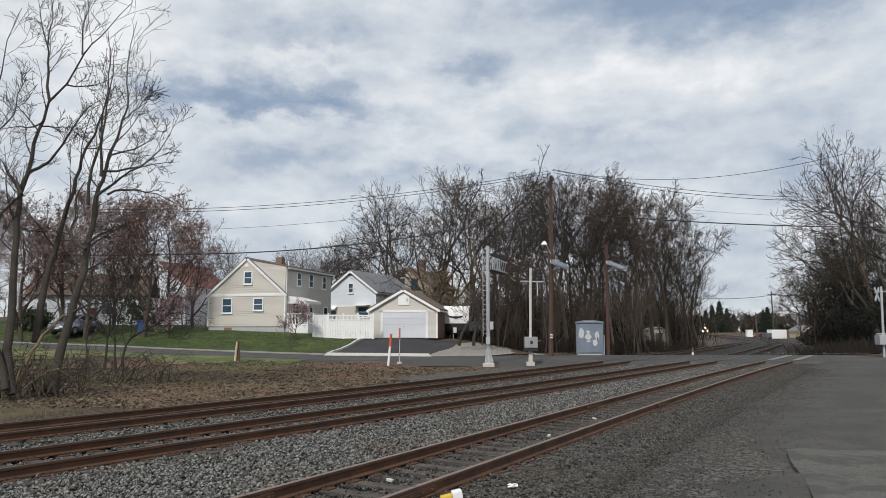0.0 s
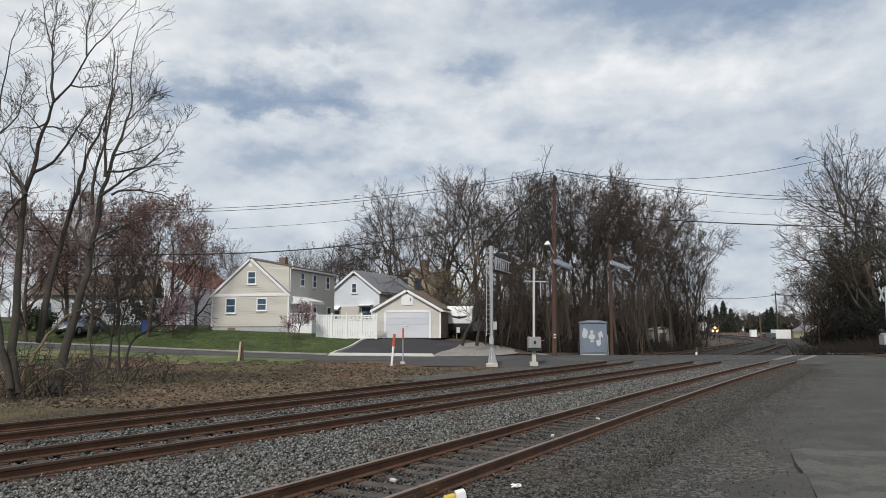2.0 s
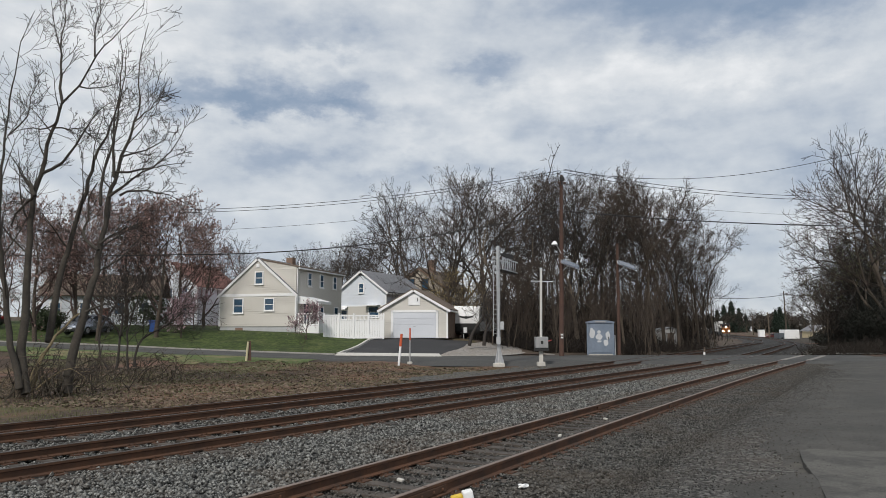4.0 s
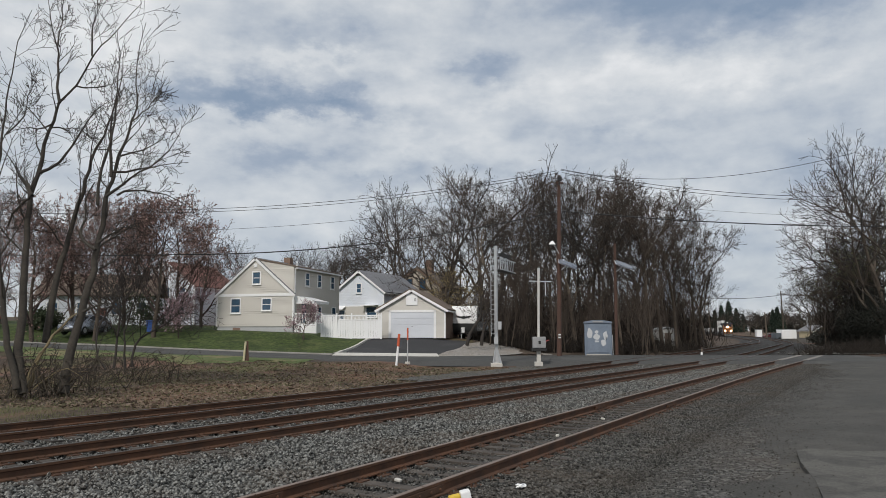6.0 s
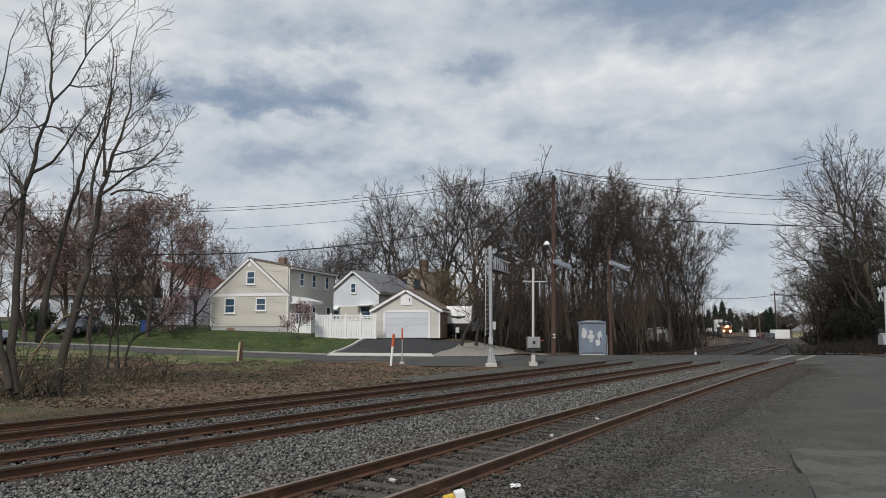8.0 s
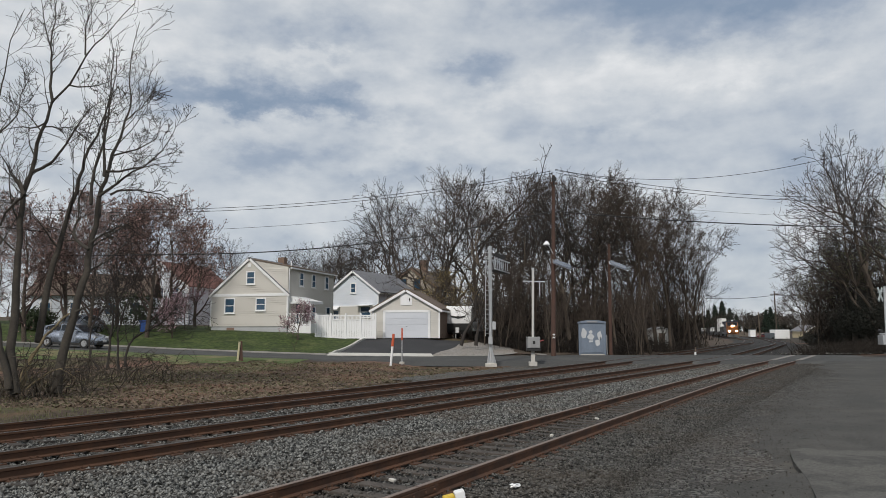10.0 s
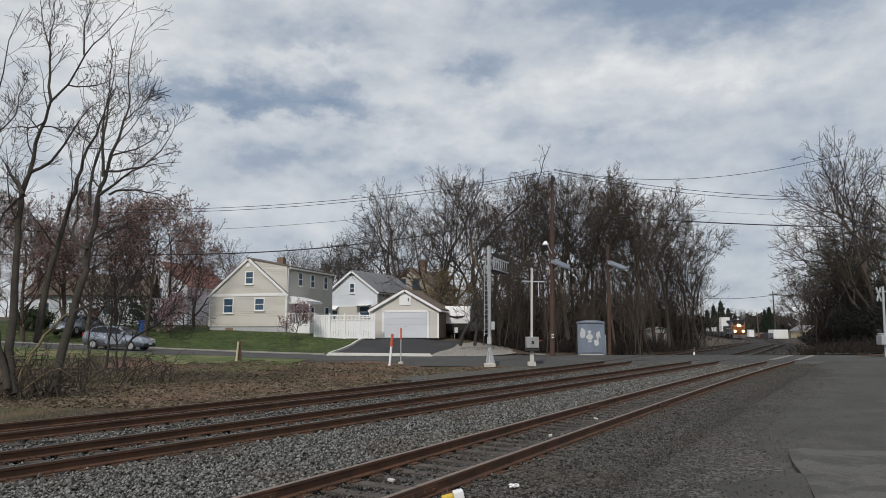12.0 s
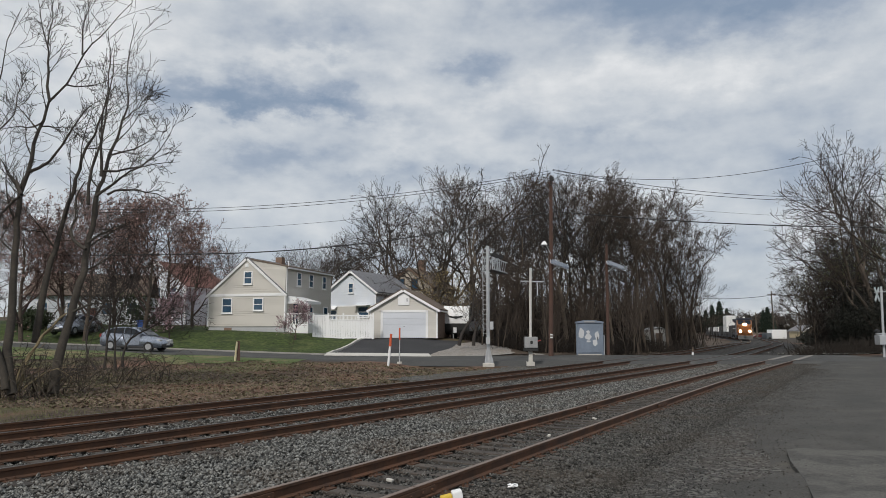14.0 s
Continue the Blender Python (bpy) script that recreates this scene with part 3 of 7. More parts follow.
def sweep(line, profile, zs=0.0):
    T = np.gradient(line, axis=0)
    T /= np.linalg.norm(T, axis=1)[:, None]
    N = np.stack([T[:, 1], -T[:, 0]], 1)
    n, V, Fc = len(profile), [], []
    for p, nn in zip(line, N):
        V += [(p[0] + nn[0] * a, p[1] + nn[1] * a, b + zs) for a, b in profile]
    for i in range(len(line) - 1):
        for k in range(n - 1):
            Fc.append((i * n + k, i * n + k + 1, (i + 1) * n + k + 1, (i + 1) * n + k))
    return V, Fc


def sleeper_mesh():
    bm = box(-1.3, 1.3, -0.115, 0.115, -0.36, -0.185, bevel=0.012)
    me = bpy.data.meshes.new("tie")
    bm.to_mesh(me)
    bm.free()
    me.materials.append(M["tie"])
    return me


def plate_mesh():
    bm = box(-0.19, 0.19, -0.1, 0.1, -0.186, -0.17)
    for sx in (-0.1, 0.1):
        for sy in (-0.06, 0.06):
            bx(bm, sx - 0.012, sx + 0.012, sy - 0.012, sy + 0.012, -0.17, -0.135)
    me = bpy.data.meshes.new("tie_plate")
    bm.to_mesh(me)
    bm.free()
    me.materials.append(M["rust"])
    return me


TIE, PLATE = sleeper_mesh(), plate_mesh()


def railway(name, line, label, side, top, tie_from, tie_to, joints=()):
    """A track: two swept rails, and its ties with their plates."""
    th = thing(name, pose(0, 0, 0), label, "railway track", "railway tracks")
    for s in (-0.755, 0.755):
        V, Fc = sweep(offset(line, s), RAIL)
        me = mesh_of("rail", V, Fc, [side, top])
        n = len(RAIL) - 1
        me.polygons.foreach_set("material_index", [1 if i % n in (5, 6, 7) else 0 for i in range(len(me.polygons))])
        rail = part("rail", me, None, th)
        for d in joints:
            p, v = along(line, d + s * 0.9)
            m = Matrix.Translation((p[0] + s * v[1], p[1] - s * v[0], 0)) @ Matrix.Rotation(math.atan2(v[1], v[0]), 4, "Z")
            bm = bmesh.new()
            for e in (-1, 1):
                bx(bm, -0.46, 0.46, e * 0.016, e * 0.045, -0.135, -0.05, bevel=0.006)
                for k in (-0.36, -0.14, 0.14, 0.36):
                    rod(bm, (k, e * 0.045, -0.095), (k, e * 0.07, -0.095), 0.018, n=6)
            bx(bm, -0.004, 0.004, -0.036, 0.036, -0.05, 0.0015)
            part("joint_bar", bm, M["rust"], rail, at=m)
    d, rng = tie_from, random.Random(7)
    while d < tie_to:
        p, v = along(line, d)
        m = Matrix.Translation((p[0], p[1], rng.uniform(-0.012, 0.008))) @ Matrix.Rotation(math.atan2(v[1], v[0]) - math.pi / 2 + rng.uniform(-0.02, 0.02), 4, "Z")
        tie = part("tie", TIE, None, th, at=m)
        for s in (-0.755, 0.755):
            part("tie_plate", PLATE, None, tie, at=Matrix.Translation((s, 0, 0.001)))
        d += 0.53 + rng.uniform(-0.03, 0.03)
    return th


def arc_at(line, y):
    """Metres along a line at which it reaches y."""
    seg = np.linalg.norm(np.diff(line, axis=0), axis=1)
    s = np.concatenate([[0], np.cumsum(seg)])
    return float(np.interp(y, line[:, 1], s))


railway("main_track", TRACK_1, "main line with rusty brown rails on ballast", M["rust_dark"], M["rail_top"], arc_at(TRACK_1, 9), arc_at(TRACK_1, 47.6))
railway("main_track", TRACK_2, "second main line with worn dark rail heads", M["rust_dark"], M["rail_top"], arc_at(TRACK_2, 5), arc_at(TRACK_2, 47.6))
railway("siding_track", TRACK_3, "jointed siding with rusty rails and weathered wooden ties", M["rust"], M["rail_top_rusty"], arc_at(TRACK_3, 3), arc_at(TRACK_3, 47.4),
        [arc_at(TRACK_3, y) for y in (9.2, 20.3, 30.9)])

# ballast bed: one shaped strip under the two main lines, one under the siding; the shade between stones is in its
# colour
bed = lambda w, lo, top: [(-w - 1.0, lo), (-w, top), (-1.3, top - 0.01), (-0.9, top - 0.02), (0.9, top - 0.02), (1.3, top - 0.01), (w, top), (w + 1.0, lo)]
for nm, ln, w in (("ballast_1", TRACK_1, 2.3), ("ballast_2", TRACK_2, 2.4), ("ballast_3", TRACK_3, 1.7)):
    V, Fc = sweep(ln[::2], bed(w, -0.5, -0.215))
    tagged(new(nm, mesh_of(nm, V, Fc, M["bed"])), "crushed stone ballast under the track, coloured near black like its shaded gaps", "ballast", kind="structure")
fill_l = [tuple(along(TRACK_2, arc_at(TRACK_2, y))[0]) for y in np.arange(-20, 48.7, 2.0)]
fill_r = [tuple(along(TRACK_3, arc_at(TRACK_3, y))[0]) for y in np.arange(-20, 48.7, 2.0)]
tagged(strip("ballast_fill", fill_l, fill_r, lambda x, y: -0.24, M["bed"]), "crushed stone between the tracks, coloured near black like its shaded gaps", "ballast", kind="structure")
tagged(strip("gravel_shoulder", fill_r, [(float(np.interp(y, LOT_Y, LOT_X)) + 1.3, y) for x, y in fill_r], lambda x, y: -0.2, M["gravel"]), "dusty gravel beside the siding", "gravel", kind="structure")

# crossing panels between the rails where the street crosses
for ln in (TRACK_1, TRACK_2, TRACK_3):
    part_line = np.array([along(ln, d)[0] for d in np.arange(arc_at(ln, 49.8), arc_at(ln, 60.4), 1.0)])
    th = thing("rail_crossing", pose(0, 0, 0), "asphalt panels between the rails of the crossing", "crossing", "rail crossings")
    if ln is TRACK_3:
        for a, b in ((-0.93, -0.80), (-0.70, -0.58), (0.58, 0.70), (0.80, 0.93)):
            V, Fc = sweep(part_line, [(a, -0.1), (a, -0.002), (b, -0.002), (b, -0.1)])
            part("flange_strip", mesh_of("flange_strip", V, Fc, M["flange"]), None, th, "pale worn strip beside the rail")
    for a, b in ((-1.9, -0.80), (-0.67, 0.67), (0.80, 1.9)):
        V, Fc = sweep(part_line, [(a, -0.1), (a, -0.02), (b, -0.02), (b, -0.1)])
        part("panel", mesh_of("panel", V, Fc, M["asphalt"]), None, th)


# ---- trees ----
def branch_lines(rng, start, way, length, radius, level, last, out, up=0.12, kids=(9, 8, 7, 5), first=0.3, spread_deg=(28, 55), shrink=(0.45, 0.7), bend=0.16, thin=0.007):
    n = 8 if level == 0 else (6 if level == 1 else 4)
    P, R = [np.array(start, float)], [radius]
    d = np.array(way, float)
    d /= np.linalg.norm(d)
    for i in range(n):
        d = d + rng.normal(0, bend, 3) * (0.6 if level == 0 else 1.0) + np.array([0, 0, up])
        d /= np.linalg.norm(d)
        P.append(P[-1] + d * length / n)
        R.append(max(radius * (1 - 0.85 * (i + 1) / n), thin))
    out.append((level, np.array(P), np.array(R)))
    if level >= last:
        return
    count = kids[level]
    for k in range(count):
        t = first + (1 - first) * (k + rng.uniform(0, 0.8)) / count
        f = min(t * n, n - 1e-3)
        i = int(f)
        p = P[i] + (P[i + 1] - P[i]) * (f - i)
        r = R[i] + (R[i + 1] - R[i]) * (f - i)
        ax = P[i + 1] - P[i]
        ax /= np.linalg.norm(ax)
        side = np.cross(ax, rng.normal(0, 1, 3))
        side /= np.linalg.norm(side) + 1e-9
        a = radians(rng.uniform(*spread_deg))
        w = ax * math.cos(a) + side * math.sin(a)
        ln = length * rng.uniform(*shrink) * (1.15 - 0.55 * t)
        branch_lines(rng, p, w, ln, max(r * 0.62, thin), level + 1, last, out, up, kids, 0.2, spread_deg, shrink, bend * 1.15, thin)


def tree_meshes(seed, tall, radius, last=4, buds=None, bud_size=0.05, bud_rate=2, trunk_mat="bark", twig_mat="twig", stems=None, **k):
    rng = np.random.default_rng(seed)
    out = []
    for s, w, ln, r in stems or [((0, 0, -0.15), (rng.normal(0, 0.05), rng.normal(0, 0.05), 1), tall, radius)]:
        branch_lines(rng, s, w, ln, r, 0, last, out, **k)
    big = [(p, r) for lv, p, r in out if lv == 0]
    mid_ = [(p, r) for lv, p, r in out if 1 <= lv < 3]
    fine_ = [(p, r) for lv, p, r in out if lv >= 3]
    v0, f0 = tubes(big, 9)
    trunk = mesh_of("trunk", v0, f0, M[trunk_mat], True)
    v1, f1 = tubes(mid_, 5)
    if fine_:
        v2, f2 = tubes(fine_, 3)
        f1 = f1 + [tuple(i + len(v1) for i in f) for f in f2]
        v1 = np.concatenate([v1, v2])
    crown = mesh_of("crown", v1, f1, M[twig_mat], True)
    leaves = None
    if buds:
        V, Fc = [], []
        for p, r in fine_:
            for q in range(bud_rate):
                c = p[rng.integers(1, len(p))] + rng.normal(0, bud_size * 0.6, 3)
                a, b = rng.normal(0, bud_size, 3), rng.normal(0, bud_size, 3)
                o = len(V)
                V += [c - a, c + b, c + a, c - b * 0.7 + a * 0.2]
                Fc.append((o, o + 1, o + 2, o + 3))
        leaves = mesh_of("blossom", V, Fc, M[buds])
    return trunk, crown, leaves


def fork_lines(rng, p, d, length, r, depth, out, thin, up=0.04, spray=2):
    """A bough that forks again and again, with short spurs along it."""
    P, R = [np.array(p, float)], [r]
    d = np.array(d, float)
    d /= np.linalg.norm(d)
    for i in range(3):
        d = d + rng.normal(0, 0.085, 3) + np.array([0, 0, up])
        d /= np.linalg.norm(d)
        P.append(P[-1] + d * length / 3)
        R.append(max(r * (1 - 0.09 * (i + 1)), thin))
    out.append((np.array(P), np.array(R)))

    def turned(ax, a):
        sd = np.cross(ax, rng.normal(0, 1, 3))
        sd /= np.linalg.norm(sd) + 1e-9
        return ax * math.cos(a) + sd * math.sin(a)
    for k in range(spray):
        q = P[1] + (P[3] - P[1]) * rng.uniform(0, 1)
        w = turned(d, radians(rng.uniform(35, 70)))
        ln = min(length * rng.uniform(0.45, 0.8), 1.5)
        e = q + w * ln * 0.5 + rng.normal(0, 0.04, 3)
        f = e + (w + np.array([0, 0, 0.25])) * ln * 0.5
        out.append((np.array([q, e, f]), np.array([max(r * 0.3, thin * 0.9), thin * 0.75, thin * 0.45])))
        for j in range(1):
            g = turned(w, radians(rng.uniform(30, 60))) * ln * rng.uniform(0.35, 0.6)
            o = q + (e - q) * rng.uniform(0.4, 1.0)
            out.append((np.array([o, o + g]), np.array([thin * 0.7, thin * 0.4])))
    if depth == 0:
        return
    fork_lines(rng, P[-1], turned(d, radians(rng.uniform(8, 24))), length * rng.uniform(0.76, 0.92), max(r * 0.76, thin), depth - 1, out, thin, up, spray)
    for k in range(2 if rng.uniform() < 0.25 else 1):
        fork_lines(rng, P[-1], turned(d, radians(rng.uniform(30, 54))), length * rng.uniform(0.62, 0.84), max(r * 0.58, thin), depth - 1, out, thin, up, spray)


def forked_tree(seed, tall, radius, clear=0.4, depth=6, limbs=4, first=0.2, lean=(25, 50), thin=0.015, up=0.04, spray=2, trunk_mat="bark", twig_mat="twig"):
    """A bare broadleaved tree: a clear trunk, limbs round its upper part, and a crown that forks to fine tips."""
    rng = np.random.default_rng(seed)
    n = 7
    P = [np.array([0.0, 0.0, -0.15])]
    d = np.array([rng.normal(0, 0.05), rng.normal(0, 0.05), 1.0])
    for i in range(n):
        d = d + rng.normal(0, 0.045, 3) * np.array([1, 1, 0])
        d /= np.linalg.norm(d)
        P.append(P[-1] + d * tall * clear / n)
    P = np.array(P)
    R = radius * np.linspace(1.0, 0.68, n + 1)
    R[0] *= 1.3
    out = []
    fork_lines(rng, P[-1], d, tall * first, R[-1] * 0.85, depth, out, thin, up, spray)
    for k in range(limbs):
        i = n - k * 3 // max(limbs, 1) - (1 if k else 0)
        a, b = k * 2.4 + rng.uniform(-0.5, 0.5), radians(rng.uniform(*lean))
        w = np.array([math.cos(a) * math.sin(b), math.sin(a) * math.sin(b), math.cos(b)])
        fork_lines(rng, P[i], w, tall * first * rng.uniform(0.75, 1.0), R[i] * 0.55, depth - 1, out, thin, up, spray)
    thick = [(p, r) for p, r in out if r[0] > 0.05]
    v0, f0 = tubes([(P, R)], 9)
    v1, f1 = tubes(thick, 6)
    trunk = mesh_of("trunk", np.concatenate([v0, v1]), f0 + [tuple(i + len(v0) for i in f) for f in f1], M[trunk_mat], True)
    v2, f2 = tubes([(p, r) for p, r in out if r[0] <= 0.05], 3)
    return trunk, mesh_of("crown", v2, f2, M[twig_mat], True), None


def plant(meshes, m, label, name="tree", group="", leaf_name="foliage"):
    th = thing(name, m, label, "tree", group)
    part("trunk", meshes[0], None, th)
    part("crown", meshes[1], None, th)
    if meshes[2]:
        part(leaf_name, meshes[2], None, th)
    return th


# ---- houses ----
def window(parent, m, w, h, name="window", pane="glass", trim="white"):
    """A sash window: proud frame, middle rail, sill and dark panes; x along the wall, y into it."""
    bm = bmesh.new()
    t = 0.11
    for a in ((-w / 2 - t, w / 2 + t, h / 2, h / 2 + t), (-w / 2 - t, w / 2 + t, -h / 2 - t, -h / 2), (-w / 2 - t, -w / 2, -h / 2, h / 2), (w / 2, w / 2 + t, -h / 2, h / 2)):
        bx(bm, a[0], a[1], -0.05, 0.02, a[2], a[3])
    win = part(name, bm, M[trim], parent, at=m)
    part("sill", box(-w / 2 - t - 0.03, w / 2 + t + 0.03, -0.1, 0.02, -h / 2 - t - 0.05, -h / 2 - t), M[trim], win)
    part("sash", box(-w / 2, w / 2, -0.035, 0.01, -0.03, 0.03), M[trim], win)
    for z0, z1 in ((-h / 2, -0.03), (0.03, h / 2)):
        part("pane", box(-w / 2, w / 2, -0.015, 0.01, z0, z1), M[pane], win)
    return win


def slab(bm, p, q, y0, y1, t):
    """A roof slab between eave p and ridge q (x, z), from y0 to y1."""
    d = Vector((q[0] - p[0], q[1] - p[1])).normalized()
    n = Vector((-d.y, d.x))
    if n.y < 0:
        n = -n
    prism(bm, [p, q, (q[0] + n.x * t, q[1] + n.y * t), (p[0] + n.x * t, p[1] + n.y * t)], "y", y0, y1)


def gable_house(name, m, W, D, eave, peak, wall, roof, label, trim="white", foot=0.0, over=0.3, right_depth=None):
    """A house whose ridge runs away from its front gable; x from -W to 0, y from 0 to D."""
    th = thing(name, m, label, "garage" if name == "garage" else "house")
    part("wall", prism(bmesh.new(), [(-W, foot), (0, foot), (0, eave), (-W / 2, peak), (-W, eave)], "y", 0, D), M[wall], th)
    if foot:
        part("foundation", box(-W + 0.04, -0.04, 0.04, D - 0.04, -1.6, foot), M["cinder"], th, "grey block foundation")
    s = (peak - eave) / (W / 2)
    for k in (-1, 1):
        bm = bmesh.new()
        e = (-W / 2 + k * (W / 2 + over), eave - over * s + 0.02)
        back = D + over if k < 0 or right_depth is None else right_depth
        slab(bm, e, (-W / 2, peak + 0.02), -over, back, 0.13)
        r = part("roof", bm, M[roof], th)
        bm = bmesh.new()
        slab(bm, (e[0], e[1] - 0.2), (-W / 2, peak - 0.18), -over - 0.025, -over + 0.05, 0.21)
        part("rake_board", bm, M[trim], r)
        part("gutter", box(e[0] - 0.06, e[0] + 0.06, -over, back, e[1] - 0.14, e[1] + 0.0), M[trim], r)
    for x in (-W, 0):
        part("corner_board", box(x - 0.07, x + 0.07, -0.035, 0.05, foot, eave), M[trim], th)
    return th


def clad(parent, mat, z0, z1, ends, m=None, step=0.2):
    """Lapped boards over a wall, one course above another; ends(z) gives the course's two ends."""
    z = z0
    while z < z1 - 0.05:
        a, b = ends(z + step / 2)
        if b - a > 0.15:
            bm = prism(bmesh.new(), [(-0.034, z), (0.0, z), (0.0, min(z + step, z1)), (-0.006, min(z + step, z1))], "x", a, b)
            part("board", bm, M[mat], parent, at=m)
        z += step


def front(x, z):
    return Matrix.Translation((x, -0.05, z))


def side(y, z, x=0.05):
    """On the right-hand wall, x along the wall, facing +x."""
    return Matrix.Translation((x, y, z)) @ Matrix.Rotation(radians(90), 4, "Z")


for k in ("siding", "white_siding"):
    M[k + "_lap"] = material(k + "_lap", (0.55, 0.525, 0.48) if k == "siding" else (0.64, 0.68, 0.74), 0.6, spread=0.06, scale=0.5, grain=12, bump=0.55, bump_size=0.03,
                             tint=(0.49, 0.465, 0.42) if k == "siding" else (0.7, 0.7, 0.7), stain=0.45, ridges=("Z", 1.7))


def beige_house():
    th = gable_house("house", pose(-14.55, 68, 1.72, 0, 0, -16), 8.05, 10.0, 3.62, 7.0, "siding_lap", "shingle", "beige clapboard house with white trim on a banked lawn", foot=0.62, over=0.14, right_depth=0.0)
    part("belt_board", box(-8.05, 0, -0.07, 0.0, 3.42, 3.66), M["white"], th)
    clad(th, "siding", 0.62, 3.42, lambda z: (-7.98, -0.07))
    clad(th, "siding", 3.66, 6.9, lambda z: (-4.025 - 4.025 * (7.0 - z) / 3.38 + 0.12, -4.025 + 4.025 * (7.0 - z) / 3.38 - 0.12))
    clad(th, "siding", 3.9, 6.05, lambda z: (-4.025 + 4.025 * (7.0 - z) / 3.38 + 0.16, 0.0), Matrix.Translation((0, 0.01, 0)))
    clad(th, "siding", 0.7, 6.05, lambda z: (0.1, 9.95), Matrix.Translation((0.016, 0, 0)) @ Matrix.Rotation(radians(90), 4, "Z"))
    window(th, front(-6.0, 2.55), 0.9, 1.25)
    window(th, front(-2.72, 2.66), 0.86, 1.0)
    window(th, front(-3.85, 5.15), 0.72, 1.05)
    part("gable_vent", box(-4.2, -3.85, -0.09, 0.02, 6.15, 6.5, bevel=0.03), M["white"], th)
    part("basement_window", box(-6.3, -5.5, 0.0, 0.06, 0.2, 0.5), M["brown_brick"], th)
    # the shed dormer that makes the right-hand side two storeys high
    part("dormer_wall", prism(bmesh.new(), [(-4.0, 3.5), (0.015, 3.5), (0.015, 6.1), (-4.0, 6.85)], "y", 0.012, 9.98), M["siding_lap"], th)
    bm = bmesh.new()
    slab(bm, (0.3, 6.06), (-4.1, 6.92), 0.0, 10.2, 0.12)
    part("dormer_roof", bm, M["shingle_brown"], th)
    part("dormer_gutter", box(0.24, 0.36, 0.0, 10.2, 5.93, 6.06), M["white"], th)
    part("downspout", box(0.0, 0.09, 0.12, 0.22, 0.7, 6.0), M["white"], th)
    for y in (2.6, 5.2, 8.2):
        window(th, side(y, 5.1), 0.68, 1.15)
    window(th, side(5.3, 2.0), 0.6, 1.0)
    window(th, side(8.6, 1.9), 0.8, 1.3)
    part("chimney", box(-4.6, -3.9, 6.4, 7.1, 6.4, 7.7), M["brown_brick"], th)
    part("vent_pipe", rod(bmesh.new(), (-1.5, 3.4, 6.4), (-1.5, 3.4, 7.0), 0.05), M["white"], th)
    # porch with a white canopy, deck and railing
    part("porch_roof", prism(bmesh.new(), [(0.0, 3.45), (1.9, 2.95), (1.9, 2.72), (0.0, 2.72)], "y", 0.4, 3.6), M["white"], th, "white porch canopy")
    part("porch_door", box(0.0, 0.06, 1.6, 2.5, 0.9, 2.75), M["glass"], th, "dark doorway under the porch")
    deck = part("deck", box(0.02, 2.3, 0.2, 4.2, -0.1, 0.85), M["white"], th, "white-skirted porch deck")
    for x in (0.15, 2.2):
        part("post", box(x - 0.06, x + 0.06, 0.25, 0.37, 0.85, 2.75 if x > 1 else 1.85), M["white"], deck)
    part("rail", box(0.1, 2.25, 0.28, 0.34, 1.75, 1.83), M["white"], deck)
    part("rail", box(2.17, 2.23, 0.28, 4.2, 1.75, 1.83), M["white"], deck)
    for i in range(14):
        part("baluster", box(0.2 + i * 0.15, 0.24 + i * 0.15, 0.29, 0.33, 0.85, 1.76), M["white"], deck)
    for i in range(20):
        part("baluster", box(2.18, 2.22, 0.45 + i * 0.19, 0.49 + i * 0.19, 0.85, 1.76), M["white"], deck)


def white_house():
    th = gable_house("house", pose(-7.75, 85, 1.9, 0, 0, -24), 6.6, 10, 4.6, 7.0, "white_siding_lap", "shingle_pale", "white gabled house with a grey shingle roof behind the fence")
    part("lower_wall", box(-6.63, 0.03, -0.03, 10.0, 0.0, 2.85), M["siding"], th, "greyish beige lower wall")
    part("belt_board", box(-6.64, 0.04, -0.05, 0.0, 2.85, 2.97), M["white"], th)
    window(th, front(-3.3, 5.0), 0.55, 1.0)
    window(th, front(-5.6, 1.9), 0.7, 1.0)
    part("awning", prism(bmesh.new(), [(-0.7, 2.5), (0.0, 2.9), (0.0, 2.95), (-0.7, 2.58)], "x", -6.1, -5.1), M["white"], th, "white window awning")
    part("awning", prism(bmesh.new(), [(-0.9, 2.9), (0.0, 3.0), (0.0, 3.05), (-0.9, 3.0)], "x", -2.6, -0.7), M["white"], th, "white window awning")
    window(th, front(-1.6, 2.2), 1.3, 1.1)
    window(th, side(3, 2.2), 0.8, 1.2)
    part("gable_vent", box(-3.7, -2.9, -0.05, 0.02, 6.45, 6.75), M["shingle"], th)


def stucco_house():
    th = gable_house("house", pose(-1.4, 100, 2.2, 0, 0, -20), 7.0, 9, 5.8, 8.3, "stucco", "shingle_brown", "weathered stucco house with a brown roof behind bare trees", trim="brown_brick")
    for x in (-4.6, -2.6):
        window(th, front(x, 6.1), 0.8, 1.4, trim="shingle_brown")
    window(th, side(2.2, 3.0), 0.9, 1.2)
    window(th, side(4.2, 3.0), 0.9, 1.2)
    window(th, side(3.2, 5.0), 0.9, 1.1)
    part("chimney", box(-3.4, -2.5, 3.0, 3.9, 7.5, 9.7), M["brown_brick"], th, "brick chimney")


